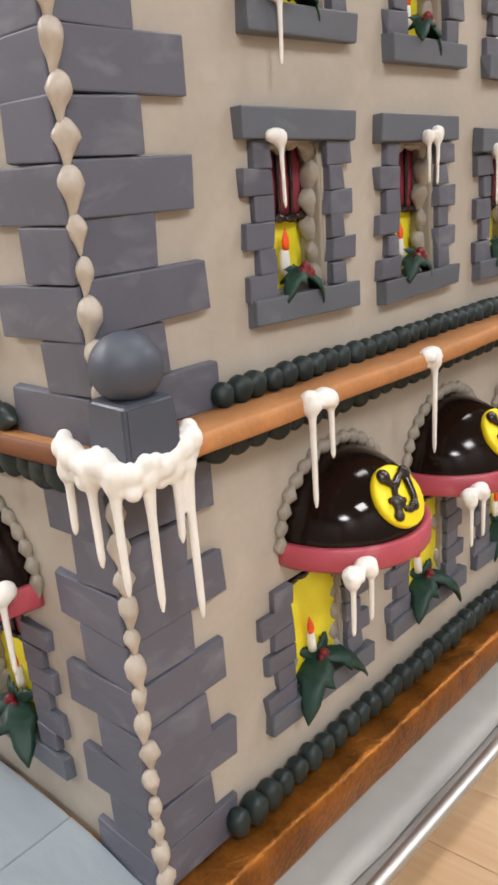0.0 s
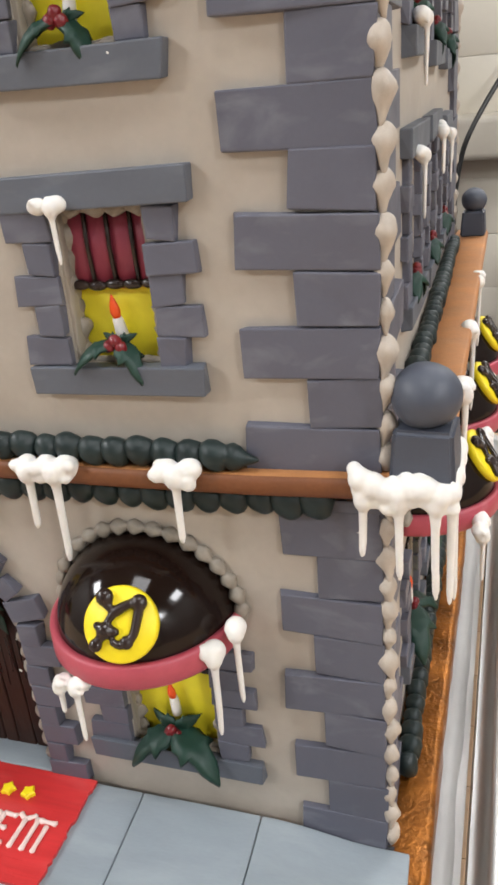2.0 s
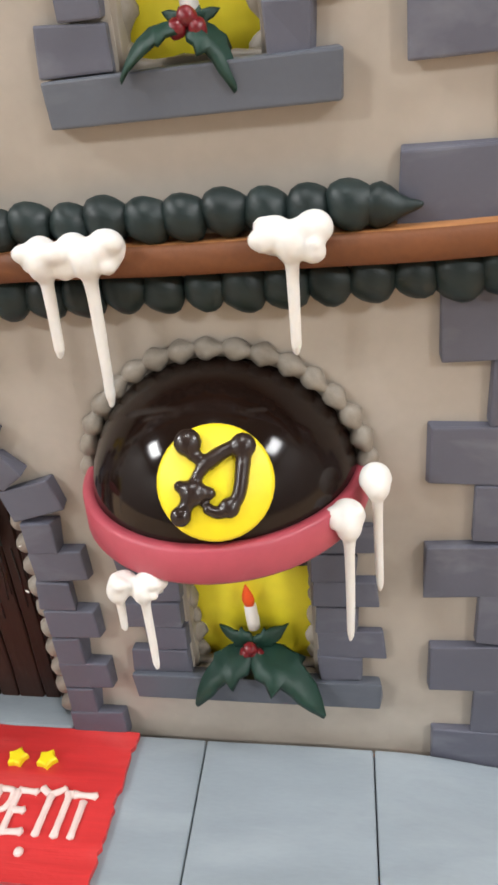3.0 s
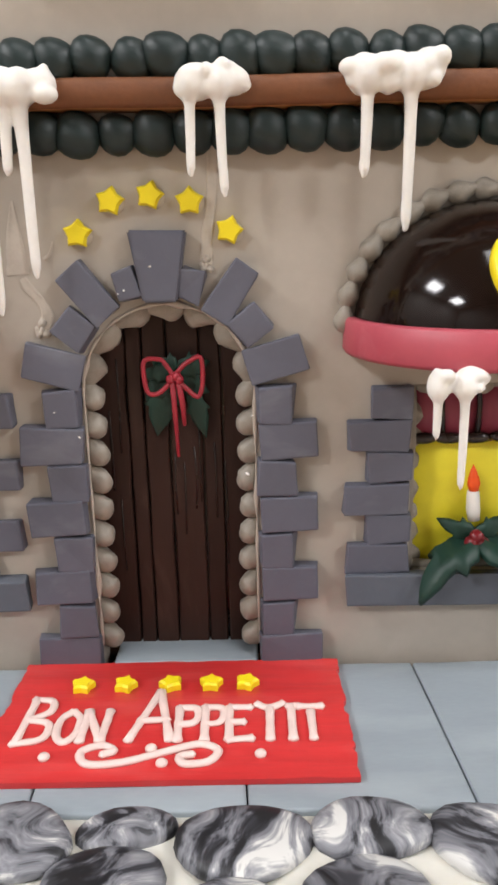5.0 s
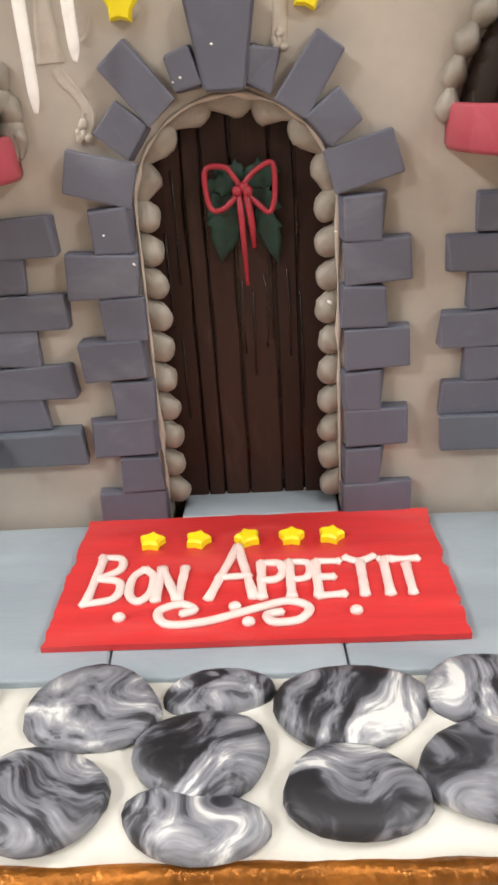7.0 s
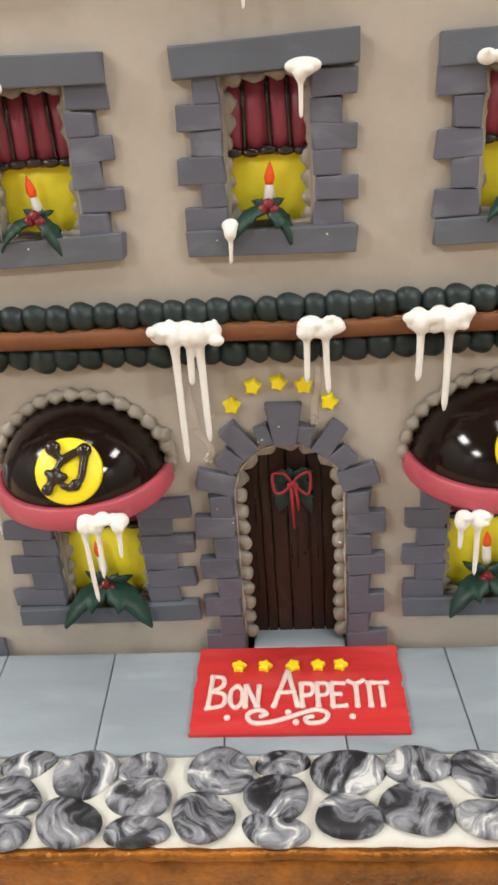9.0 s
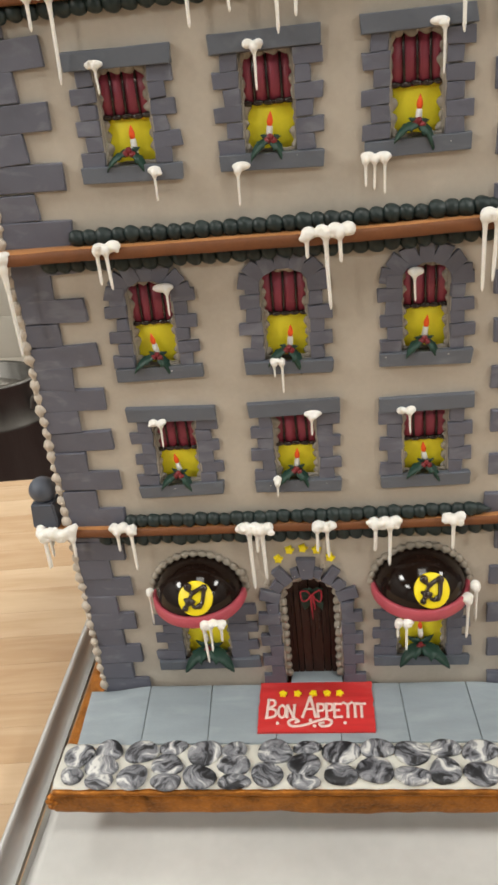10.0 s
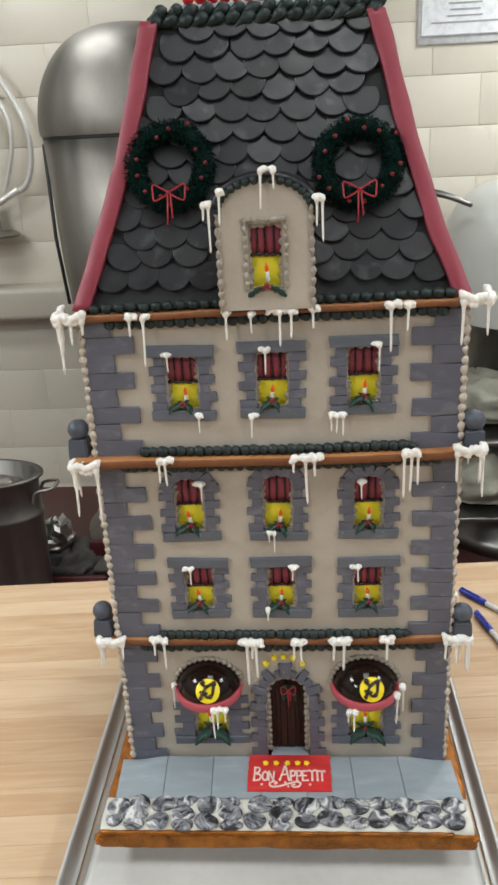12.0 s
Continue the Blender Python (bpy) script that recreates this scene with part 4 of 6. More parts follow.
def wall_mesh(u0, u1, z0, z1, holes, thick, extra=()):
    """A slab in the x-z plane, its face at y = 0, with rectangular openings cut through it."""
    us = sorted({u0, u1, *[h[0] for h in holes], *[h[1] for h in holes]})
    zs = sorted({z0, z1, *[h[2] for h in holes], *[h[3] for h in holes]})
    bm = bmesh.new()
    grid = {}

    def vert(u, z):
        k = (round(u, 5), round(z, 5))
        if k not in grid:
            grid[k] = bm.verts.new((u, 0, z))
        return grid[k]

    for a, b in zip(us, us[1:]):
        for c, d in zip(zs, zs[1:]):
            mu, mz = (a + b) / 2, (c + d) / 2
            if not any(h[0] < mu < h[1] and h[2] < mz < h[3] for h in holes):
                bm.faces.new((vert(a, c), vert(b, c), vert(b, d), vert(a, d)))
    for poly in extra:
        bm.faces.new([vert(u, z) for u, z in poly])
    ret = bmesh.ops.extrude_face_region(bm, geom=bm.faces[:])
    for v in ret["geom"]:
        if isinstance(v, bmesh.types.BMVert):
            v.co.y += thick
    return bm


def stone(parent, m, u, z, w, h, d=0.0040, y=-0.0012, rot=0.0, mat=None, name="stone_block"):
    """One rolled-fondant block stuck to a wall."""
    w, h = round(w * 1000) / 1000, round(h * 2000) / 2000
    me = block_mesh(w, d, h, 0.00062, mat or M_STONE, rng.randrange(5))
    put(name, me, parent, m @ Matrix.LocRotScale((u, y + rng.uniform(-0.0004, 0.0004), z), Euler((rng.uniform(-0.02, 0.02), rot + rng.uniform(-0.03, 0.03), rng.uniform(-0.02, 0.02))), None))


def leaf_mesh(kind):
    """A folded sugar-paste holly leaf along +x: one drawn-out spike on each side, then a long tip that droops."""
    key = ("leaf", kind)
    if key not in MESHES:
        bm = bmesh.new()
        outline = ((0.0, 0.07), (0.08, 0.16), (0.20, 0.22), (0.31, 0.23), (0.40, 0.33), (0.47, 0.21), (0.60, 0.18), (0.72, 0.14), (0.86, 0.075), (1.0, 0.008))
        top, bot = [], []
        for s, w in outline:
            w *= 1 + 0.16 * math.sin(kind * 2.1 + s * 9)
            z = 0.10 * math.sin(s * 2.6) - (0.30 + 0.10 * kind) * s * s
            x = s * (1 - 0.08 * s)
            ring = [Vector((x + (0.05 if abs(a) == 1 and 0.35 < s < 0.45 else 0), a * w, z + dz * w * 3.2)) for a, dz in ((-1, -0.12), (-0.55, 0.03), (0, -0.06), (0.55, 0.03), (1, -0.12))]
            top.append([bm.verts.new(p) for p in ring])
            bot.append([bm.verts.new(p - Vector((0, 0, 0.055))) for p in ring])
        n = len(outline) - 1
        for i in range(n):
            for k in range(4):
                bm.faces.new((top[i][k], top[i + 1][k], top[i + 1][k + 1], top[i][k + 1]))
                bm.faces.new((bot[i][k], bot[i][k + 1], bot[i + 1][k + 1], bot[i + 1][k]))
            for k in (0, 4):
                bm.faces.new((top[i][k], top[i + 1][k], bot[i + 1][k], bot[i][k]))
        for i in (0, n):
            for k in range(4):
                bm.faces.new((top[i][k], top[i][k + 1], bot[i][k + 1], bot[i][k]))
        MESHES[key] = mesh_of(bm, M_HOLLY, True, "holly_leaf")
    return MESHES[key]


def holly(parent, m, u, y, z, size=0.017, droop=(0.35, 0.95)):
    """Two leaves and three berries on a sill."""
    for s, d in ((-1, droop[0]), (1, droop[1])):
        turn = Matrix.LocRotScale((u + s * 0.001, y, z + 0.0035), Euler((0, 0, 0)), None)
        yaw = radians(180 + 25 if s < 0 else -25) + rng.uniform(-0.15, 0.15)
        rot = Matrix.Rotation(yaw, 4, "Z") @ Matrix.Rotation(d * 0.80 + rng.uniform(-0.1, 0.1), 4, "Y")
        put("holly_leaf", leaf_mesh(rng.randrange(2)), parent, m @ turn @ rot @ Matrix.Scale(size * rng.uniform(0.92, 1.1), 4))
    for a in (14, 166):
        a = radians(a) + rng.uniform(-0.25, 0.25)
        rot = Matrix.Rotation(-a, 4, "Y") @ Matrix.Rotation(radians(90), 4, "X")
        put("holly_leaf", leaf_mesh(rng.randrange(2)), parent, m @ Matrix.Translation((u, y + 0.0005, z + 0.0030)) @ rot @ Matrix.Scale(size * (0.44 if size > 0.025 else 0.38), 4))
    for du, dz in ((-0.0021, 0.0022), (0.0019, 0.0018), (0.0, 0.0042)):
        put("holly_berry", bead_mesh(rng.randrange(3), M_BERRY), parent,
            m @ Matrix.LocRotScale((u + du + rng.uniform(-0.0005, 0.0005), y - 0.0025, z + dz), Euler((rng.random(), rng.random(), 0)), (0.0022, 0.0022, 0.0022)))


def garland(parent, m, u, y, z, half, drop):
    """Holly leaves laid in an arch that droops at both ends, with three berries in the middle."""
    for s in (-1, 1):
        for f, k in ((0.02, 0.50), (0.26, 0.56), (0.52, 0.56)):
            a = -math.atan2(2 * drop * (f + 0.2), half)
            a = a if s > 0 else math.pi - a
            a += rng.uniform(-0.08, 0.08)
            rot = Matrix.Rotation(-a, 4, "Y") @ Matrix.Rotation(radians(90), 4, "X")
            put("holly_leaf", leaf_mesh(rng.randrange(2)), parent, m @ Matrix.Translation((u + s * half * f, y - 0.0008 * (1 - f), z - drop * f * f)) @ rot @ Matrix.Scale(half * k, 4))
    for du, dz in ((-0.0024, -0.0004), (0.0022, 0.0000), (0.0, 0.0024)):
        put("holly_berry", bead_mesh(rng.randrange(3), M_BERRY), parent, m @ Matrix.LocRotScale((u + du, y - 0.0030, z + dz), None, (0.0024, 0.0024, 0.0024)))


def candle(parent, m, u, y, z, lean):
    bm = lathe(bmesh.new(), [(0, 0), (0.0021, 0), (0.0023, 0.004), (0.0020, 0.0105), (0.0012, 0.0125), (0, 0.0128)], 12)
    for v in bm.verts:
        v.co.x += 0.0006 * noise.noise(v.co * 300 + Vector((u * 90, z * 90, 0)))
    mm = m @ Matrix.LocRotScale((u, y, z), Euler((0, lean, 0)), None)
    part("candle", bm, M_ICING, parent, "white icing candle", mm @ Matrix.Diagonal((0.95, 0.95, 0.85, 1)))
    bm = lathe(bmesh.new(), [(0, 0.0105), (0.0013, 0.0115), (0.0018, 0.014), (0.0015, 0.0165), (0.0007, 0.0195), (0, 0.0215)], 10)
    for v in bm.verts:
        v.co.y = v.co.y * 0.7 - 0.0009
    part("flame", bm, M_FLAME, parent, "orange-red flame", mm @ Matrix.Diagonal((1.15, 1.0, 0.85, 1)))


def window_fill(parent, m, u, ow, z0, z1, depth, shells=True, split=0.50, leaf=0.0195, lift=0.0060, stand=0.0, shift=0.0, arch=False):
    """What is set in an opening: yellow pane, striped maroon blind, candle, holly and piped jambs."""
    h = z1 - z0
    zc = z0 + h * split
    part("window_pane", box(u - ow - 0.001, u + ow + 0.001, depth - 0.004, depth, z0 - 0.001, zc + 0.001, 0.0008), M_PANE, parent, "yellow fondant pane", m)
    bm = bmesh.new()
    n = 28
    top, bot = [], []
    for i in range(n + 1):
        s = i / n
        x = u - ow + 2 * ow * s
        y = depth - 0.0052 - 0.0012 * abs(math.sin(s * math.pi * 4))
        top.append((x, y, z1 + 0.001))
        bot.append((x, y, zc - 0.001 + 0.0004 * math.sin(s * 40)))
    vt = [bm.verts.new(p) for p in top]
    vb = [bm.verts.new(p) for p in bot]
    wt = [bm.verts.new((p[0], depth - 0.003, p[2])) for p in top]
    wb = [bm.verts.new((p[0], depth - 0.003, p[2])) for p in bot]
    for i in range(n):
        bm.faces.new((vt[i], vt[i + 1], vb[i + 1], vb[i]))
        bm.faces.new((wt[i + 1], wt[i], wb[i], wb[i + 1]))
        bm.faces.new((wt[i], wt[i + 1], vt[i + 1], vt[i]))
        bm.faces.new((wb[i + 1], wb[i], vb[i], vb[i + 1]))
    for i in (0, n):
        bm.faces.new((vt[i], vb[i], wb[i], wt[i]))
    part("blind", bm, M_MAROON, parent, "pleated maroon blind", m)
    for k in range(1, 4):
        x = u - ow + 2 * ow * k / 4 + rng.uniform(-0.0007, 0.0007)
        part("blind_stripe", tube(bmesh.new(), [(x + rng.uniform(-0.0004, 0.0004), depth - 0.0062, z1), (x, depth - 0.0066, (z1 + zc) / 2), (x + rng.uniform(-0.0006, 0.0006), depth - 0.0062, zc)], 0.00085, 6), M_CHOC_MATT, parent, "", m)
    bm = bmesh.new()
    for k in range(5):
        add_ball(bm, (u - ow + 2 * ow * (k + 0.5) / 5, depth - 0.0068, zc + 0.0002 + rng.uniform(-0.0004, 0.0004)), (ow / 4.2, 0.0016, 0.0018), 10, 7)
    part("blind_fringe", bm, M_CHOC_MATT, parent, "dark chocolate fringe", m)
    candle(parent, m, u + shift + rng.uniform(-0.002, 0.002), depth - 0.0075, z0 + lift + stand, rng.uniform(-0.16, 0.16))
    if arch:
        garland(parent, m, u, -0.0018, z0 + 0.0022, ow * 1.32, 0.0125)
    else:
        holly(parent, m, u + rng.uniform(-0.001, 0.001), -0.0005, z0 + lift - 0.0008, leaf, (0.55, 0.50) if stand else (0.35, 0.95))
    if shells:
        for s in (-1, 1):
            bm = box(u + s * (ow + 0.0004) - 0.0009, u + s * (ow + 0.0004) + 0.0009, 0.0005, depth - 0.0005, z0, z1)
            bmesh.ops.subdivide_edges(bm, edges=bm.edges[:], cuts=9, use_grid_fill=True)
            for v in bm.verts:
                v.co.x -= s * 0.0007 * (1 + noise.noise(Vector((v.co.y * 260 + u * 50, z0 * 40, v.co.z * 260))))
            part("jamb_piping", bm, M_PIPE_D, parent, "", m)
            bead_row(parent, "piped_shell", (u + s * (ow - 0.0001), 0.0062, z0 + 0.002), (u + s * (ow - 0.0001), 0.0062, z1 - 0.003), 0.0104 if m == SIDE else 0.0076, (0.0040, 0.0062, 0.0072) if m == SIDE else (0.0026, 0.0048, 0.0050), M_PIPE_D, "shell", m=m)
        pts = [(u - ow + 2 * ow * k / 14, 0.0035, z0 + 0.0006 + 0.0005 * noise.noise(Vector((k * 0.9, u * 90, z0 * 90)))) for k in range(15)]
        part("icing_seam", tube(bmesh.new(), pts, [0.0017 + 0.0008 * noise.noise(Vector((k * 0.8, z0 * 70, u * 70))) for k in range(15)], 8), M_PIPE_D, parent, "", m)
        bead_row(parent, "piped_shell", (u - ow + 0.004, 0.005, z1 - 0.0008), (u + ow - 0.004, 0.005, z1 - 0.0008), 0.0074, (0.0026, 0.0036, 0.0046), M_PIPE_D, "shell", m=m)


def window(m, u, zs, zt, w=0.062, ow=0.0158, style="flat", depth=0.0118):
    """A stone-framed window: zs is the foot of its sill, zt the top of its lintel."""
    z0 = zs + 0.0098
    z1 = zt - {"flat": 0.0115, "round": 0.0092, "gothic": 0.020, "low": 0.0}[style]
    bm = box(u - ow - 0.0015, u + ow + 0.0015, depth - 0.0002, depth + 0.003, z0 - 0.0015, z1 + 0.0015)
    win = part("window", bm, M_PIPE_D, HOUSE, "stone-framed window with yellow pane, maroon blind, candle and holly", m, smooth=False)
    stone(win, m, u, zs + 0.005, w, 0.010, 0.0060, -0.0022, mat=M_SILL, name="sill")
    zj = zt - 0.0150 if style == "round" else z1
    n = max(3, round((zj - z0) / 0.0098))
    hh = (zj - z0) / n
    for s in (-1, 1):
        for k in range(n):
            ww = (w / 2 - ow) * (1.0 if (k + (s > 0)) % 2 == 0 else 0.64) + rng.uniform(-0.001, 0.001)
            stone(win, m, u + s * (ow + ww / 2 + 0.0003), z0 + (k + 0.5) * hh, ww, hh - 0.0003)
    if style == "flat":
        stone(win, m, u, z1 + 0.0058, w + 0.001, 0.0112, 0.0055, -0.0024, mat=M_SILL, name="lintel")
    elif style == "round":
        nv = 7
        for k in range(nv):
            a = math.pi * (k + 0.5) / nv
            r = 0.0235
            stone(win, m, u + r * 1.02 * math.cos(a), zj - 0.0055 + r * 0.80 * math.sin(a), 0.0145, 0.0098, rot=-a)
    elif style == "gothic":
        for s in (-1, 1):
            for x, z, a in ((0.0225, 0.0015, 14), (0.0158, 0.0100, 44)):
                stone(win, m, u + s * x, z1 + z, 0.0150, 0.0108, rot=-s * radians(a))
        stone(win, m, u, z1 + 0.0135, 0.0115, 0.0170, 0.0055, -0.0022, name="keystone")
    if style == "low":
        window_fill(win, m, u, ow, z0, z1, depth, leaf=0.0300, lift=0.0085, split=0.97 if depth < 0.008 else 0.70, stand=0.0065, shift=-0.006 if depth < 0.008 else 0.0)
    else:
        window_fill(win, m, u, ow, z0, z1, depth)
    return win


def awning(m, u, zc, badge_du, up=0.45):
    """A quarter sphere of chocolate over a window, with a rose band, a badge and a piped edge."""
    R, V, D = 0.0366, 0.0345, 0.0395
    bm = bmesh.new()
    nt, npf = 36, 14
    rows = []
    for j in range(npf + 1):
        ph = math.pi / 2 * j / npf
        row = []
        for i in range(nt + 1):
            th = math.pi * i / nt
            row.append(bm.verts.new((R * math.cos(th) * math.cos(ph), -D * math.sin(th) * math.cos(ph), V * math.sin(ph))))
        rows.append(row)
    for a, b in zip(rows, rows[1:]):
        for i in range(nt):
            bm.faces.new((a[i], a[i + 1], b[i + 1], b[i]))
    c = bm.verts.new((0, 0, 0.004))
    for i in range(nt):
        bm.faces.new((rows[0][i + 1], rows[0][i], c))
    bmesh.ops.remove_doubles(bm, verts=bm.verts[:], dist=0.00005)
    mm = m @ Matrix.Translation((u, 0, zc))
    aw = part("awning", bm, M_CHOC, HOUSE, "glossy dark chocolate half-dome awning with rose band", mm)
    bm = bmesh.new()
    prof = ((0.0, -0.0065), (0.0022, -0.0068), (0.0030, -0.0055), (0.0028, 0.0028), (0.0020, 0.0036), (-0.0008, 0.0034), (-0.001, -0.006))
    rings = []
    for i in range(49):
        th = math.pi * i / 48
        n = Vector((math.cos(th) / R, -math.sin(th) / D, 0)).normalized()
        p = Vector((R * math.cos(th), -D * math.sin(th), 0))
        rings.append([bm.verts.new(p + n * o + Vector((0, 0, z))) for o, z in prof])
    for a, b in zip(rings, rings[1:]):
        for k in range(len(prof)):
            bm.faces.new((a[k], b[k], b[(k + 1) % len(prof)], a[(k + 1) % len(prof)]))
    for r in (rings[0], rings[-1]):
        bm.faces.new(r)
    part("band", bm, M_PINK, aw, "rose fondant band", mm)
    # badge, tangent to the dome
    d = Vector((badge_du / R, -0.90, up)).normalized()
    pos = Vector((d.x * R, d.y * D, d.z * V)) * 1.0
    nrm = Vector((d.x / R, d.y / D, d.z / V)).normalized()
    q = nrm.to_track_quat("Z", "Y")
    bm2 = mm @ Matrix.LocRotScale(pos - nrm * 0.0016, q, None)
    br = 0.0137
    disc = lathe(bmesh.new(), [(0, -0.003), (br * 0.8, -0.003), (br, 0.0), (br, 0.0022), (br - 0.0008, 0.0031), (0, 0.0033)], 36)
    part("badge", disc, M_YELLOW, aw, "round yellow badge", bm2)
    bm = bmesh.new()
    for st, rr in (([(-0.42, 0.80), (-0.38, 0.55), (-0.12, 0.32)], 0.0018), ([(-0.12, 0.32), (0.2, 0.5), (0.55, 0.62)], 0.0019),
                   ([(0.55, 0.58), (0.48, 0.2), (0.35, -0.3), (0.05, -0.52), (-0.2, -0.42)], 0.0018), ([(-0.15, 0.3), (-0.3, 0.1), (-0.35, -0.05)], 0.0015),
                   ([(-0.38, -0.15), (-0.2, -0.16), (-0.05, -0.2)], 0.0018), ([(-0.38, -0.15), (-0.5, -0.33), (-0.62, -0.55)], 0.0020), ([(-0.38, -0.15), (-0.5, -0.06), (-0.65, 0.0)], 0.0018)):
        pts = smooth_path([(a * br, b * br, 0.0040) for a, b in st], 5)
        tube(bm, pts, [rr * (1.12 - 0.35 * k / len(pts)) for k in range(len(pts))], 8)
    for a, b, r in ((-0.40, 0.70, 0.0034), (0.52, 0.56, 0.0032), (-0.38, -0.15, 0.0034), (0.2, -0.45, 0.0026), (-0.62, -0.52, 0.0026)):
        add_ball(bm, (a * br, b * br, 0.0042), (r, r, r * 0.7), 12, 8)
    em = part("emblem", bm, M_CHOC_MATT, aw, "piped chocolate squiggle", bm2)
    rm = em.modifiers.new("blend", "REMESH")
    rm.mode, rm.voxel_size, rm.use_smooth_shade = "VOXEL", 0.00045, True
    sm = em.modifiers.new("soften", "SMOOTH")
    sm.factor, sm.iterations = 0.5, 5
    n = 17
    for i in range(n):
        th = math.pi * (i + 0.5) / n
        p = Vector(((R + 0.0028) * math.cos(th), -0.0012, (V + 0.0028) * math.sin(th)))
        tang = Vector((-math.sin(th), 0, math.cos(th)))
        put("piped_shell", shell_mesh(i % 4, M_PIPE_D), aw, mm @ Matrix.LocRotScale(p, tang.to_track_quat("Z", "Y"), (0.0030, 0.0032, 0.0046)))


def icing(m, u0, u1, z, drips, y=-0.0115, r=0.0046, label="white royal icing with hanging icicles"):
    """Snow piped on an edge, drawn out into icicles; drips are (place along the edge, height of the tip)."""
    bm = bmesh.new()
    n = max(1, round((u1 - u0) / 0.0085))
    for i in range(n):
        u = u0 + (u1 - u0) * (i + 0.5) / n
        k = rng.uniform(0.85, 1.1)
        add_ball(bm, (u, y + 0.001, z - 0.001 + rng.uniform(-0.001, 0.001)), (max((u1 - u0) / n * 0.57, r * 0.82) * k, r * 0.92 * k, r * 0.82 * k), 12, 8)
        for j in range(6 if r > 0.0040 else 2):
            q = r * rng.uniform(0.26, 0.50)
            add_ball(bm, (u + rng.uniform(-0.40, 0.40) * (u1 - u0) / n, y + rng.uniform(-0.65, 0.4) * r, z - 0.0015 + rng.uniform(-0.60, 0.60) * r), (q * rng.uniform(0.8, 1.5), q, q), 10, 7)
    for u, zt in drips:
        L = z - zt
        add_ball(bm, (u, y - 0.0006, z - 0.0025), (r * 0.70, r * 0.85, r * 0.9), 12, 8)
        sway = rng.uniform(-0.03, 0.03)
        pts, rs = [], []
        for k in range(13):
            f = k / 12
            pts.append((u + sway * L * f * f, y - 0.001, z - 0.002 - (L - 0.002) * f))
            rs.append(r * (0.47 - 0.16 * min(1, f * 5.0)) * (1 - 0.22 * f) if f < 1 else r * 0.13)
        tube(bm, pts, rs, 10)
    ob = part("icing_drip", bm, M_ICING, HOUSE, label, m)
    rm = ob.modifiers.new("blend", "REMESH")
    rm.mode, rm.voxel_size, rm.use_smooth_shade = "VOXEL", 0.00065, True
    sm = ob.modifiers.new("soften", "SMOOTH")
    sm.factor, sm.iterations = 0.5, 4
    return ob


# walls and openings
ROW2 = ((-0.0895, 0.2218, 0.2978), (0.0015, 0.2212, 0.2974), (0.0970, 0.2216, 0.2960))
ROW3 = ((-0.0935, 0.3198, 0.4010), (0.0005, 0.3192, 0.4028), (0.0965, 0.3200, 0.4000))
ROW4 = ((-0.0905, 0.4585, 0.5370), (-0.0003, 0.4590, 0.5385), (0.0905, 0.4608, 0.5415))
LOW = ((-0.0878, 0.0441, 0.0890), (0.0952, 0.0435, 0.0800))
S_ROW2 = ((0.1035, 0.2203, 0.2967), (0.1880, 0.2172, 0.2952), (0.2755, 0.2155, 0.2895))
S_ROW3 = ((0.1085, 0.3197, 0.4040), (0.1960, 0.3152, 0.4040), (0.2825, 0.3120, 0.3982))
S_LOW = (0.1020, 0.1945, 0.2840)
OW = 0.0165


def hole(u, zs, zt, cut, ow=OW):
    return (u - ow, u + ow, zs + 0.0098, zt - cut)


DOOR_U, DOOR_R, DOOR_SPRING = 0.0033, 0.0250, 0.1120
front_holes = [hole(*r, 0.0115) for r in ROW2 + ROW4] + [hole(*r, 0.0092) for r in ROW3]
front_holes += [(u - 0.0205, u + 0.0205, zs + 0.0098, 0.112) for u, zs, _ in LOW]
front_holes += [(DOOR_U - DOOR_R, DOOR_U + DOOR_R, Z_BASE, 0.1370)]
spandrels = []
for s in (-1, 1):
    poly = [(DOOR_U + s * DOOR_R, 0.1370)]
    arc = [(DOOR_U + s * DOOR_R * math.cos(a), DOOR_SPRING + DOOR_R * math.sin(a)) for a in [math.pi / 2 * k / 8 for k in range(9)]]
    poly = [(DOOR_U + s * DOOR_R, 0.1370)] + (arc[::-1] if s > 0 else arc[::-1])
    spandrels.append(poly)
WALL_F = part("front_wall", wall_mesh(-HW + 0.001, HW, Z_BASE, 0.569, front_holes, 0.014, spandrels), M_WALL, HOUSE, "taupe fondant wall", FRONT, smooth=False)
side_holes = [hole(*r, 0.0115) for r in S_ROW2] + [hole(*r, 0.020) for r in S_ROW3] + [(u - 0.0185, u + 0.0185, 0.047 + 0.0098, 0.112) for u in S_LOW]
WALL_S = part("side_wall", wall_mesh(0.0142, DEPTH, Z_BASE, 0.569, side_holes, 0.014), M_WALL, HOUSE, "taupe fondant wall", SIDE, smooth=False)
part("side_wall", box(-HW + 0.001, -HW + 0.015, 0.0142, DEPTH, Z_BASE, 0.569), M_WALL, HOUSE, "", smooth=False)
part("back_wall", box(-HW + 0.0152, HW - 0.0200, DEPTH - 0.014, DEPTH, Z_BASE, 0.569), M_WALL, HOUSE, "", smooth=False)


def quoins(m, parent, edge, sign, long, short, z0, z1, h0):
    """Corner stones from a corner inwards, long and short by turns."""
    k, z = 0, z0
    while z < z1 - 0.003:
        h = min(h0 + rng.uniform(-0.0005, 0.0005), z1 - z)
        w = (long if k % 2 == 0 else short) + rng.uniform(-0.002, 0.002)
        stone(parent, m, edge + sign * w / 2, z + h / 2, w, h - 0.0002, 0.0042, -0.0013, name="quoin")
        z = z0 + (k + 1) * h0
        k += 1


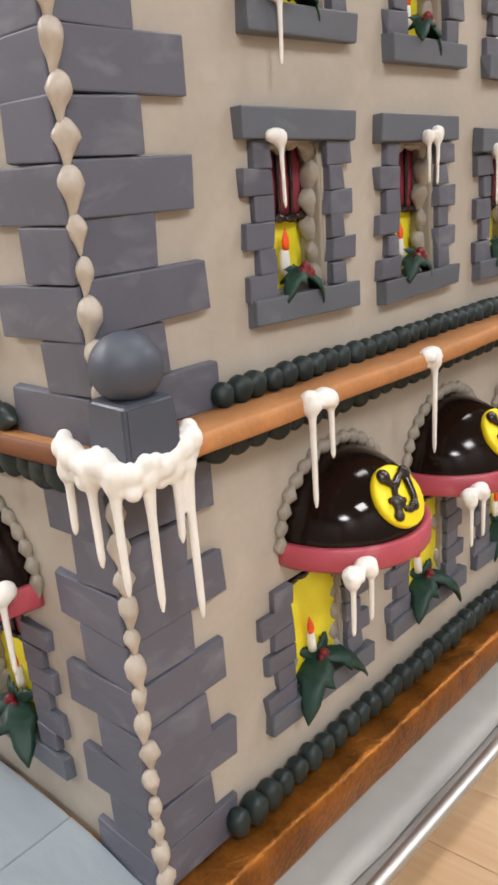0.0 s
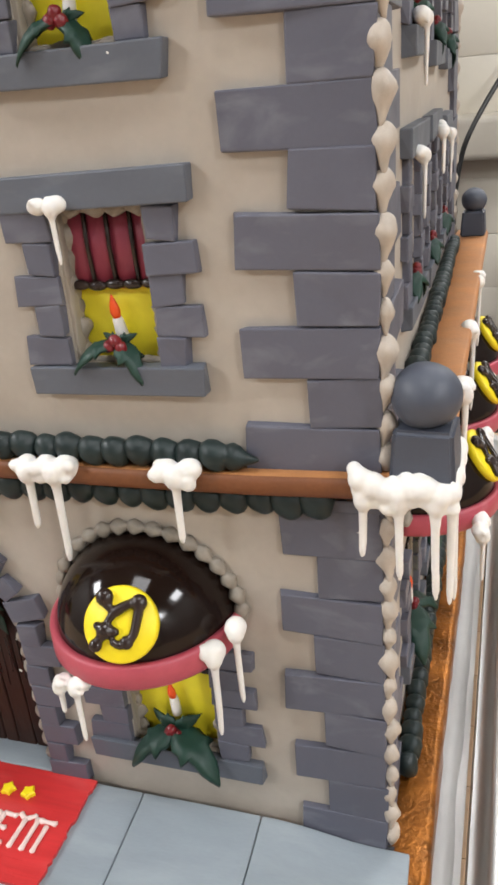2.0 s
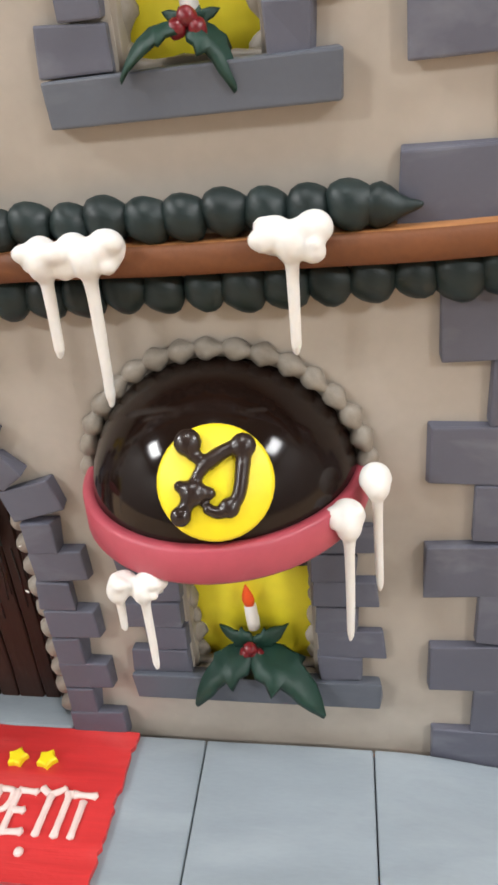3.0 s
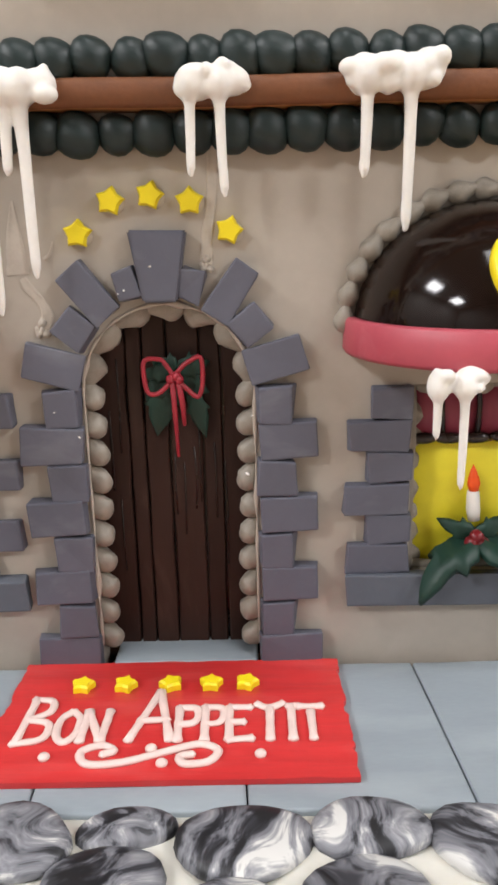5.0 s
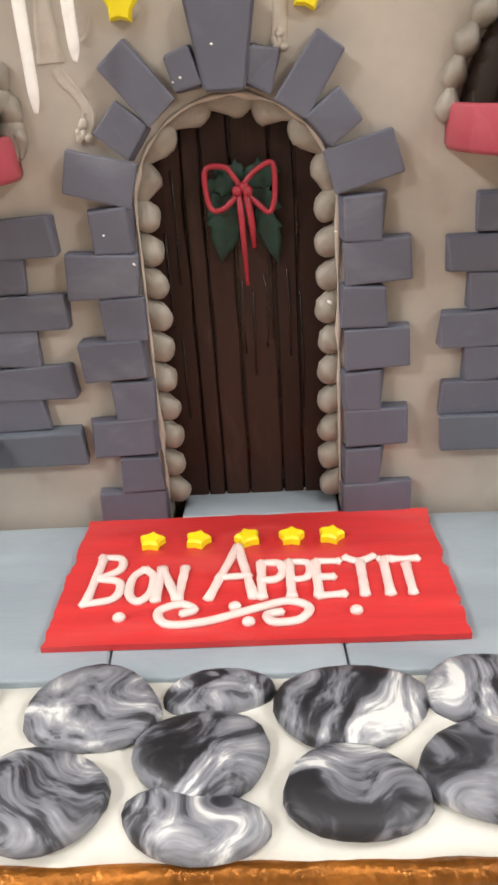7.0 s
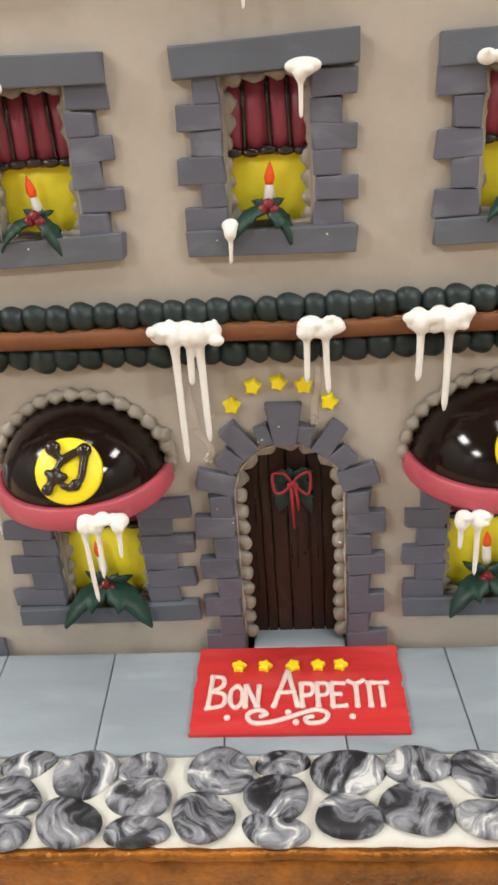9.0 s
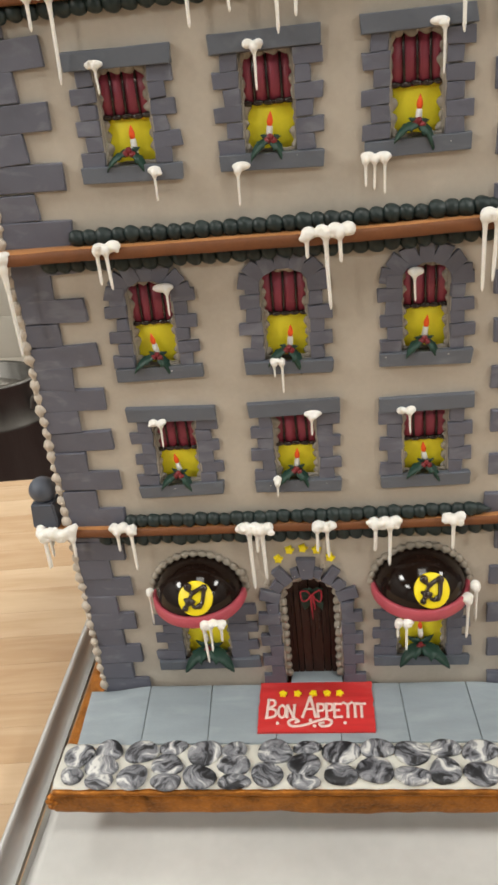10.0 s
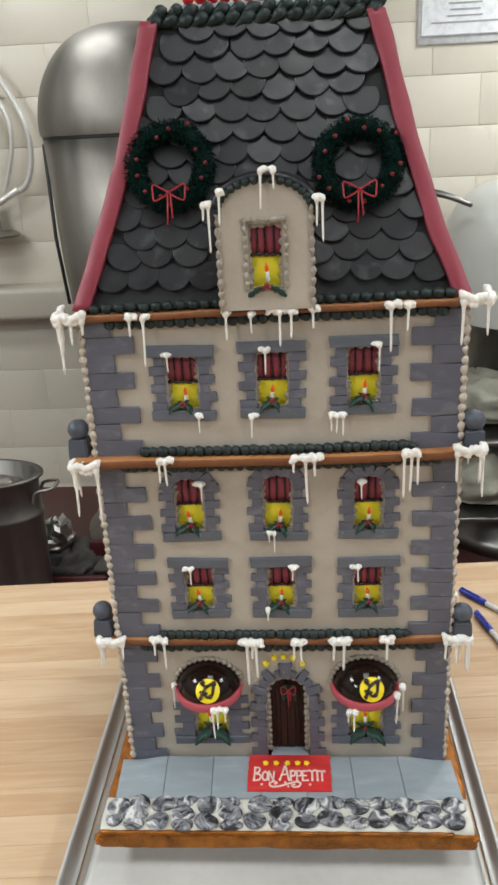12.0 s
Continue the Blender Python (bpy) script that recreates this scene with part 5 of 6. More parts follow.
# floor by floor: foot, head, course height, then long and short stones on the right, the left and the side
for z0, z1, h, rl, rs, ll, ls, sl, ss in ((0.0147, 0.1850, 0.0184, 0.0380, 0.0245, 0.0400, 0.0265, 0.0445, 0.0300),
                                          (0.1945, 0.4110, 0.01725, 0.0445, 0.0245, 0.0490, 0.0265, 0.0505, 0.0310),
                                          (0.4200, 0.5640, 0.0182, 0.0500, 0.0310, 0.0480, 0.0290, 0.0500, 0.0310)):
    quoins(FRONT, WALL_F, HW + 0.0025, -1, rl, rs, z0, z1, h)
    quoins(FRONT, WALL_F, -HW - 0.0010, 1, ll, ls, z0, z1, h)
    quoins(SIDE, WALL_S, -0.0015, 1, sl, ss, z0 + 0.0025, z1, h * 0.985)
    quoins(SIDE, WALL_S, DEPTH + 0.0015, -1, 0.0530, 0.0340, z0, z1, h)

for u, zs, zt in ROW2 + ROW4:
    window(FRONT, u, zs, zt, 0.0662, OW)
for u, zs, zt in ROW3:
    window(FRONT, u, zs, zt, 0.0630, 0.0162, style="round")
for u, zs, zt in S_ROW2:
    window(SIDE, u, zs, zt, 0.0640, 0.0165, depth=0.0155)
for u, zs, zt in S_ROW3:
    window(SIDE, u, zs, zt, 0.0640, 0.0165, style="gothic", depth=0.0155)
for u, zs, w in LOW:
    window(FRONT, u, zs, 0.112, w, 0.0205, "low", 0.011)
for u in S_LOW:
    window(SIDE, u, 0.047, 0.112, 0.0750, 0.0185, "low", 0.007)
awning(FRONT, -0.0880, 0.1275, 0.0032, 0.52)
awning(FRONT, 0.0936, 0.1288, 0.0056, 0.52)
for u in (0.1190, 0.2150, 0.3080):
    awning(SIDE, u, 0.1275, -0.0010, 0.56)


def front_door():
    u, r = DOOR_U, DOOR_R
    door = part("door", box(u - r - 0.002, u + r + 0.002, 0.0125, 0.016, 0.0195, 0.139), M_CHOC_MATT, HOUSE, "arched chocolate plank door with holly and a red bow", smooth=False)
    xs = [-r - 0.001, -0.0140, -0.0089, -0.0014, 0.0087, 0.0150, r + 0.001]
    for a, b in zip(xs, xs[1:]):
        bm = box(u + a + 0.0003, u + b - 0.0003, 0.0092, 0.0128, 0.0200, 0.1385, 0.0004, 1)
        bmesh.ops.subdivide_edges(bm, edges=[e for e in bm.edges if e.calc_length() > 0.05], cuts=16, use_grid_fill=True)
        for v in bm.verts:
            v.co.x += 0.0005 * noise.noise(Vector((a * 700, 0, v.co.z * 60)))
            v.co.y += 0.0004 * noise.noise(Vector((a * 300, 3, v.co.z * 40)))
        part("plank", bm, M_DOOR, door, smooth=False)
    # grooves scored into the planks
    for k in range(9):
        x = u + rng.uniform(-0.020, 0.020)
        z0 = rng.uniform(0.03, 0.10)
        L = rng.uniform(0.015, 0.04)
        part("score", tube(bmesh.new(), [(x, 0.0091, z0), (x + rng.uniform(-0.0006, 0.0006), 0.0091, z0 + L / 2), (x + rng.uniform(-0.0004, 0.0004), 0.0091, z0 + L)], 0.00028, 5), M_CHOC_MATT, door)
    # stones up both sides, then round the arch
    z, k = 0.0232, 0
    while z < 0.1120:
        h = 0.0113
        for s in (-1, 1):
            w = 0.0185 if k % 2 == 0 else 0.0112
            stone(door, FRONT, u + s * (r + w / 2 + 0.0006), z + h / 2, w, h - 0.0005, 0.0050, -0.0022)
        z += h
        k += 1
    for ang, d, w, h in ((15.4, 0.0327, 0.0168, 0.0100), (37.9, 0.0305, 0.0096, 0.0090), (56.4, 0.0338, 0.0162, 0.0084), (74.7, 0.0313, 0.0090, 0.0064),
                         (108.4, 0.0325, 0.0090, 0.0068), (126.5, 0.0352, 0.0162, 0.0086), (144.2, 0.0316, 0.0100, 0.0088), (166.0, 0.0337, 0.0178, 0.0098)):
        a = radians(ang)
        stone(door, FRONT, u + d * math.cos(a), DOOR_SPRING + d * math.sin(a), w, h, 0.0050, -0.0022, rot=-a)
    bm = bmesh.new()
    vs = []
    for y in (-0.0052, 0.0005):
        vs.append([bm.verts.new(p) for p in ((u - 0.0056, y, 0.1377), (u + 0.0041, y, 0.1377), (u + 0.0072, y, 0.1570), (u - 0.0090, y, 0.1574))])
    bm.faces.new(vs[0])
    bm.faces.new(vs[1][::-1])
    for i in range(4):
        bm.faces.new((vs[0][i], vs[0][(i + 1) % 4], vs[1][(i + 1) % 4], vs[1][i]))
    bmesh.ops.bevel(bm, geom=bm.edges[:], offset=0.0006, segments=2, affect="EDGES")
    part("keystone", bm, M_STONE, door, smooth=False)
    # piped shells inside the jambs and arch
    for s in (-1, 1):
        for k in range(10):
            down = Vector((-s * 0.55, -0.15, -1)).normalized()
            p = (u + s * (r - 0.0014) + rng.uniform(-0.0004, 0.0004), 0.0032, 0.0325 + 0.0087 * k)
            put("piped_shell", shell_mesh(rng.randrange(7), M_PIPE_D), door, Matrix.LocRotScale(p, down.to_track_quat("Z", "Y"), (0.0036, 0.0040, 0.0054)))
    for k in range(7):
        a = math.pi * (k + 0.5) / 7
        p = Vector((u + (r - 0.0012) * math.cos(a), 0.0035, DOOR_SPRING + (r - 0.0012) * math.sin(a)))
        t = Vector((-math.sin(a), 0, math.cos(a))) * (1 if a < math.pi / 2 else -1)
        put("piped_shell", shell_mesh(k % 4, M_PIPE_D), door, Matrix.LocRotScale(p, t.to_track_quat("Z", "Y"), (0.0030, 0.0044, 0.0060)))
    # smeared icing rim along the edge of the opening
    pts = [(u - r, -0.0005, 0.03 + 0.0835 * k / 12) for k in range(12)] + [(u - r * math.cos(a), -0.0005, DOOR_SPRING + r * math.sin(a)) for a in [math.pi * k / 20 for k in range(21)]] + [(u + r, -0.0005, 0.1135 - 0.0835 * (k + 1) / 12) for k in range(12)]
    part("icing_rim", tube(bmesh.new(), pts, [max(0.0002, 0.0005 + 0.0020 * noise.noise(Vector((k * 0.9, 1, 0)))) for k in range(len(pts))], 6), M_PIPE, door)
    # holly and bow
    cz, cy = 0.1155, 0.0080
    kx = u + 0.0014
    for dx, dz, ang, L, W, lift in ((-0.0030, -0.0015, -101, 0.0200, 0.0175, 0.0), (-0.0015, -0.0005, 224, 0.0120, 0.0150, 0.0008), (0.0045, -0.0030, -77, 0.0195, 0.0125, 0.0),
                                    (0.0005, 0.0012, 158, 0.0085, 0.0150, 0.0010), (0.0010, 0.0016, 12, 0.0105, 0.0150, 0.0010), (0.0015, -0.0015, -28, 0.0105, 0.0130, 0.0006),
                                    (-0.0020, 0.0010, 185, 0.0085, 0.0120, 0.0016), (-0.0005, -0.0030, -80, 0.0080, 0.0110, 0.0)):
        ex, ez = Vector((math.cos(radians(ang)), 0, math.sin(radians(ang)))), Vector((0, -1, 0))
        basis = Matrix((ex, ez.cross(ex), ez)).transposed().to_4x4()
        mm = Matrix.Translation((kx + dx, cy - 0.0020 - lift, cz + dz)) @ basis @ Matrix.Diagonal((L, W, 0.006, 1))
        put("holly_leaf", leaf_mesh(rng.randrange(2)), door, mm)
    bm = bmesh.new()
    y = cy - 0.0060
    for loop in (((0, 0), (-0.0022, 0.0036), (-0.0040, 0.0052), (-0.0084, 0.0050), (-0.0088, 0.0000), (-0.0078, -0.0046), (-0.0050, -0.0050), (-0.0020, -0.0026), (0, 0)),
                 ((0, 0), (0.0026, 0.0030), (0.0048, 0.0046), (0.0080, 0.0056), (0.0085, 0.0005), (0.0080, -0.0040), (0.0066, -0.0062), (0.0034, -0.0034), (0, 0))):
        tube(bm, smooth_path([(kx + a, y, cz + b) for a, b in loop], 4), 0.00072, 8)
    tube(bm, [(kx - 0.0006, y, cz), (kx - 0.0002, y, cz - 0.010), (kx + 0.0003, y + 0.0005, cz - 0.0245)], [0.0009, 0.0008, 0.0005], 8)
    tube(bm, [(kx + 0.0010, y, cz), (kx + 0.0022, y, cz - 0.008), (kx + 0.0025, y + 0.0005, cz - 0.0148)], [0.0010, 0.0009, 0.0006], 8)
    for dx, dz in ((-0.0010, -0.0006), (0.0008, 0.0002), (0.0016, -0.0008)):
        add_ball(bm, (kx + dx, y - 0.0006, cz + dz), 0.0014, 10, 7)
    part("bow", bm, M_BOW, door, "piped red icing bow")


front_door()
for x, z, t in ((-0.0197, 0.1567, 0.3), (-0.0102, 0.1652, -0.1), (0.0008, 0.1665, 0.1), (0.0116, 0.1647, 0.2), (0.0223, 0.1568, 0.5)):
    put("gold_star", star_mesh(0.0041, 0.0036, M_YELLOW), HOUSE, Matrix.LocRotScale((x, 0.0002, z), Euler((radians(90), rng.uniform(-0.3, 0.3) + t, 0)), None), "small yellow fondant star")
    part("icing_dab", add_ball(bmesh.new(), (x + 0.0008, -0.0002, z - 0.0005), (0.0033, 0.0013, 0.0032), 14, 8), M_PIPE, HOUSE, "dab of icing that holds a star")


# ledges with beads, corner posts and corner piping
def ledge_z(z, x):
    """Height of the middle of a ledge along the front: the lower two rise a little to the corners, the top one runs up to the right."""
    if z == LEDGE3:
        return z + 0.012 * x
    t = min(1.1, abs(x) / HW)
    return z + (0.0018 if z == LEDGE1 else 0.0030 if x > 0 else 0.0010) * t * t


def ledge(z, front, side):
    bm = bmesh.new()
    x0, x1, y0, y1 = -HW - side, HW + side, -front, DEPTH + side
    half = 0.0029 if z == LEDGE3 else 0.0037
    drop = 0.0006 if z == LEDGE2 else 0.0
    outer = [(x0, y0), (x1, y0), (x1, y1), (x0, y1)]
    inner = [(-HW + 0.004, 0.004), (HW - 0.004, 0.004), (HW - 0.004, DEPTH - 0.004), (-HW + 0.004, DEPTH - 0.004)]
    # round-nosed section: how far in from the edge, and height
    nose = [(0.0019 - 0.0019 * math.cos(a), half * math.sin(a)) for a in [radians(-90 + 15 * k) for k in range(13)]]
    rings = []
    n = 44
    for i in range(4):
        a, b, c, d = (Vector(p) for p in (outer[i], outer[(i + 1) % 4], inner[i], inner[(i + 1) % 4]))
        for k in range(n):
            p, q = a.lerp(b, k / n), c.lerp(d, k / n)
            inward = (q - p) / max(1e-6, max(abs(q.x - p.x) if i % 2 else 0, abs(q.y - p.y) if i % 2 == 0 else 0))
            ring = [bm.verts.new((q.x, q.y, z - half - drop))] + [bm.verts.new((p.x + inward.x * o, p.y + inward.y * o, z + h - drop * (0.5 - 0.5 * h / half))) for o, h in nose] + [bm.verts.new((q.x, q.y, z + half))]
            rings.append(ring)
    for p, q in zip(rings, rings[1:] + rings[:1]):
        for k in range(len(p)):
            bm.faces.new((p[k], q[k], q[(k + 1) % len(p)], p[(k + 1) % len(p)]))
    for v in bm.verts:
        v.co.z += 0.0009 * noise.noise(Vector((v.co.x * 28, v.co.y * 28, z * 50)))
        v.co.z += ledge_z(z, v.co.x) - z
        if v.co.y < 0:
            v.co.y += 0.0008 * noise.noise(Vector((v.co.x * 35, 0, z * 50)))
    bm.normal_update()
    # front-facing faces get the darkened copy, painting in their shade
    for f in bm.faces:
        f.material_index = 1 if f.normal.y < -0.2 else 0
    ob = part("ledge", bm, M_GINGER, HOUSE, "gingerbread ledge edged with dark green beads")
    ob.data.materials.append(M_GINGER_SHADED)
    return ob



def front_beads(parent, z, dz, x0, x1, step, size, tilt, y):
    """Beads along a front ledge, following its rise in four runs."""
    n = 4
    for k in range(n):
        a, b = x0 + (x1 - x0) * k / n, x0 + (x1 - x0) * (k + 1) / n - step * (k < n - 1)
        bead_row(parent, "bead", (a, y, ledge_z(z, a) + dz), (b, y, ledge_z(z, b) + dz), step, size, M_BEAD, tilt=tilt)


for z, fr, sd in ((LEDGE1, 0.0105, 0.0235), (LEDGE2, 0.0195, 0.0235), (LEDGE3, 0.0110, 0.0120)):
    led = ledge(z, fr, sd)
    up, down = 0.0037 + 0.0050, -0.0037 - 0.0052
    if z < LEDGE3:
        put("bead", shell_mesh(2, M_BEAD), led, Matrix.LocRotScale((0.1375, -0.0050, ledge_z(z, 0.1375) + up - 0.0008), Euler((0, radians(-82), 0)), (0.0050, 0.0048, 0.0066)))
        front_beads(led, z, up, -0.134, 0.1305, 0.0101, (0.0064, 0.0052, 0.0056), 0.40, -0.0052)
        bead_row(led, "bead", (HW + 0.0045, 0.050, z + up + 0.0014), (HW + 0.0020, 0.345, z + up), 0.0089, (0.0046, 0.0048, 0.0050), M_BEAD, tilt=0.0)
        front_beads(led, z, down, -0.158, 0.165, 0.0105, (0.0064, 0.0044, 0.0058), 0.35, -0.0036)
    else:
        front_beads(led, z, -0.0072, -0.158, 0.165, 0.0105, (0.0064, 0.0044, 0.0052), 0.35, -0.0036)
    bead_row(led, "bead", (HW + 0.0045, 0.045, z + down), (HW + 0.0015, 0.360, z + down), 0.0110, (0.0050, 0.0062, 0.0052), M_BEAD)
bead_row(WALL_S, "bead", (HW + 0.0055, 0.038, 0.0240), (HW + 0.0035, 0.375, 0.0240), 0.0095, (0.0054, 0.0053, 0.0068), M_BEAD, tilt=0.0)

FLOORS = ((0.0240, 0.1840, 0.0113), (0.2000, 0.4090, 0.0126), (0.4240, 0.5620, 0.0118))
for sx, cx in ((1, HW), (-1, -HW)):
    for z0, z1, step in FLOORS:
        step, size, dx, dy = (step, (0.0034, 0.0036, 0.0058), 0.0036, -0.0008) if sx > 0 and z1 < 0.55 else (0.0098, (0.0040, 0.0040, 0.0056), 0.0028, -0.0020)
        bead_row(WALL_F if sx < 0 else WALL_S, "piped_shell", (cx + sx * dx, dy, z0), (cx + sx * dx, dy, z1), step, size, M_PIPE, "shell")
for z0, z1, step in FLOORS:
    bead_row(WALL_S, "piped_shell", (HW - 0.0025, DEPTH + 0.0022, z0), (HW - 0.0025, DEPTH + 0.0022, z1), step, (0.0040, 0.0040, 0.0064), M_PIPE, "shell")


def corner_post(cx, cy, z, k=1.0):
    bm = box(-0.0108, 0.0108, -0.0108, 0.0108, 0, 0.0220)
    for v in bm.verts:
        if v.co.z > 0.01:
            v.co.x *= 0.87
            v.co.y *= 0.87
    bmesh.ops.bevel(bm, geom=bm.edges[:], offset=0.0014, segments=3, affect="EDGES")
    m = pose(cx, cy, z + 0.0032, 0, 0, rng.uniform(-4, 4)) @ Matrix.Scale(k, 4)
    p = part("corner_post", bm, M_FINIAL, HOUSE, "slate-blue fondant corner post with a ball", m, smooth=False)
    bm = add_ball(bmesh.new(), (0, 0, 0.0308), (0.0112, 0.0112, 0.0106), 28, 18)
    for v in bm.verts:
        v.co += v.co.normalized() * 0.0004 * noise.noise(v.co * 120 + Vector((cx * 40, z * 40, 0)))
    part("ball", bm, M_FINIAL, p, "", m)


for z in (LEDGE1, LEDGE2):
    for cx in (0.2012, -0.2050):
        corner_post(cx, 0.0055 if cx < 0 else 0.0010, ledge_z(z, cx) - (0.0045 if cx > 0 else 0.0028 if z == LEDGE2 else 0))
        corner_post(cx - 0.003, DEPTH + 0.004, ledge_z(z, cx), 0.82)


def icing_smear(pts, widths, lump=0.0):
    """Icing dragged over the front wall: thin in the middle, with a raised rim, and a lump where it stopped."""
    path = smooth_path([(x, 0.0, z) for x, z in pts], 6)
    bm = bmesh.new()
    rows = []
    n = len(path)
    for i, p in enumerate(path):
        d = (path[min(i + 1, n - 1)] - path[max(i - 1, 0)]).normalized()
        side = Vector((d.z, 0, -d.x))
        f = i / (n - 1) * (len(widths) - 1)
        k = min(int(f), len(widths) - 2)
        w = widths[k] + (widths[k + 1] - widths[k]) * (f - k)
        w *= 1 + 0.22 * noise.noise(Vector((p.x * 500, p.z * 400, 1)))
        row = []
        for j in range(9):
            a = j / 4 - 1
            h = 0.00025 + 0.00045 * abs(a) ** 3 * (abs(a) < 0.99) + 0.0003 * noise.noise(Vector((a * 2.0, p.x * 300, p.z * 300)))
            row.append(bm.verts.new(p + side * a * w + Vector((0, 0.0004 if abs(a) > 0.99 else -h, 0))))
        rows.append(row)
    for a, b in zip(rows, rows[1:]):
        for j in range(8):
            bm.faces.new((a[j], a[j + 1], b[j + 1], b[j]))
    if lump:
        r2 = random.Random(7)
        for j in range(7):
            q = path[-1] + Vector((r2.uniform(-1, 1) * lump * 0.7, -0.0004, r2.uniform(-0.5, 1.4) * lump))
            add_ball(bm, q, (lump * r2.uniform(0.4, 0.75), 0.0010, lump * r2.uniform(0.5, 0.9)), 12, 8)
    part("icing_smear", bm, M_SMEAR, HOUSE, "smudge of pale icing on the wall")


icing_smear([(-0.0365, 0.1450), (-0.0350, 0.1420), (-0.0320, 0.1385), (-0.0303, 0.1345), (-0.0322, 0.1300)], (0.0012, 0.0017, 0.0015, 0.0019, 0.0024), 0.0019)
icing_smear([(-0.0375, 0.1660), (-0.0378, 0.1560), (-0.0376, 0.1460)], (0.0004, 0.0026, 0.0038))
icing_smear([(-0.0272, 0.1549), (-0.0282, 0.1516), (-0.0302, 0.1501)], (0.0003, 0.0006, 0.0005))
icing_smear([(0.0183, 0.1790), (0.0176, 0.1658), (0.0161, 0.1555), (0.0155, 0.1470)], (0.0016, 0.0018, 0.0019, 0.0022), 0.0017)
# shells that run past the end of an awning
for x, z, lean, k in ((-0.0508, 0.1425, 0.35, 1.0), (-0.0488, 0.1352, 0.15, 1.0), (-0.0476, 0.1300, 0.0, 0.7)):
    put("piped_shell", shell_mesh(3, M_PIPE_D), HOUSE, Matrix.LocRotScale((x, -0.0010, z), Euler((0, lean, 0)), (0.0034 * k, 0.0030, 0.0050 * k)), "grey piped shell beside the awning")

# ---- roof, dormer and wreaths ----
RZ0, RZ1, RY0, INSET = 0.5720, 0.8280, 0.0085, 0.0725


def inset(t):
    return INSET * (t + 0.22 * t * (1 - t))


def hip(t):
    """Half the width of the front slope."""
    return HW + 0.0080 - 1.08 * inset(t)


def roof_point(x, s, out=0.0):
    """A point of the front slope: x, height share s, and how far proud of it."""
    y = RY0 + inset(s)
    return Vector((x, y - out * 0.96, RZ0 + (RZ1 - RZ0) * s + out * 0.27))


def roof():
    bm = bmesh.new()
    n = 10
    cy = DEPTH / 2
    rings = []
    for k in range(n + 1):
        t = k / n
        hx, hy = hip(t) - 0.0025, cy - RY0 - inset(t)
        z = RZ0 + (RZ1 - RZ0) * t
        rings.append([bm.verts.new((sx * hx, cy + sy * hy, z)) for sx, sy in ((-1, -1), (1, -1), (1, 1), (-1, 1))])
    for a, b in zip(rings, rings[1:]):
        for i in range(4):
            bm.faces.new((a[i], a[(i + 1) % 4], b[(i + 1) % 4], b[i]))
    bm.faces.new(rings[0][::-1])
    bm.faces.new(rings[-1])
    rf = part("roof", bm, M_ROOF, HOUSE, "steep hipped roof of dark grey fondant scales", smooth=False)
    # scales
    shapes = []
    for q in range(3):
        bm = bmesh.new()
        R, seg = 0.0178, 26
        rs = random.Random(q)
        outl = []
        for k in range(seg):
            a = math.tau * k / seg
            x, z = math.cos(a), math.sin(a)
            rr = R * (1 + 0.02 * math.sin(3 * a + q * 2))
            outl.append((x * rr, max(z * rr, -R) if z < 0.55 else 0.55 * R))
        lo = [bm.verts.new((x, 0.0, z)) for x, z in outl]
        mid = [bm.verts.new((x, -0.0024, z)) for x, z in outl]
        hi = [bm.verts.new((x * 0.955, -0.0030, z * 0.955)) for x, z in outl]
        inn = [bm.verts.new((x * 0.5, -0.00302 - 0.00003 * rs.random(), z * 0.5)) for x, z in outl]
        c = bm.verts.new((0, -0.00305, -0.002))
        for a, b in ((lo, mid), (mid, hi), (hi, inn)):
            for k in range(seg):
                bm.faces.new((a[k], a[(k + 1) % seg], b[(k + 1) % seg], b[k]))
        for k in range(seg):
            bm.faces.new((inn[k], inn[(k + 1) % seg], c))
        shapes.append(mesh_of(bm, M_TILE, False, "roof_scale"))
    row, s = 0, 0.120
    lean = -radians(15.5)
    while s < 1.0:
        hw = hip(s) - 0.0205
        step = 0.0313
        cols = int(2 * hw / step) + 2
        for k in range(-cols, cols + 1):
            x = (k + (0.5 if row % 2 else 0.0)) * step + rng.uniform(-0.0028, 0.0028)
            if abs(x) > hw:
                continue
            z = RZ0 + (RZ1 - RZ0) * s
            if abs(x + 0.002) < 0.047 and z < 0.675:
                continue
            p = roof_point(x, min(s + 0.01 + rng.uniform(-0.008, 0.008), 1.0), 0.0008)
            put("roof_scale", shapes[rng.randrange(3)], rf, Matrix.LocRotScale(p, Euler((lean - radians(10) + rng.uniform(-0.05, 0.05), rng.uniform(-0.09, 0.09), rng.uniform(-0.05, 0.05))), None))
        s += 0.0725
        row += 1
    # the same scales on the other slopes, joined
    for ang, half in ((90, DEPTH / 2 - RY0), (-90, DEPTH / 2 - RY0), (180, HW)):
        bm = bmesh.new()
        s, row = 0.120, 0
        while s < 0.99:
            hw = half - inset(s) - 0.010
            for k in range(-9, 10):
                x = (k + (0.5 if row % 2 else 0.0)) * 0.0313
                if abs(x) < hw:
                    d = (HW if abs(ang) == 90 else DEPTH / 2 - RY0) - inset(s)
                    mm = Matrix.Translation((0, DEPTH / 2, 0)) @ Matrix.Rotation(radians(ang), 4, "Z") @ Matrix.LocRotScale((x, -d + 0.0030, RZ0 + (RZ1 - RZ0) * (s + 0.01)), Euler((lean - radians(9), 0, 0)), None)
                    old = len(bm.verts)
                    bm.from_mesh(shapes[row % 3])
                    bm.verts.ensure_lookup_table()
                    bmesh.ops.transform(bm, matrix=mm, verts=bm.verts[old:])
            s += 0.0725
            row += 1
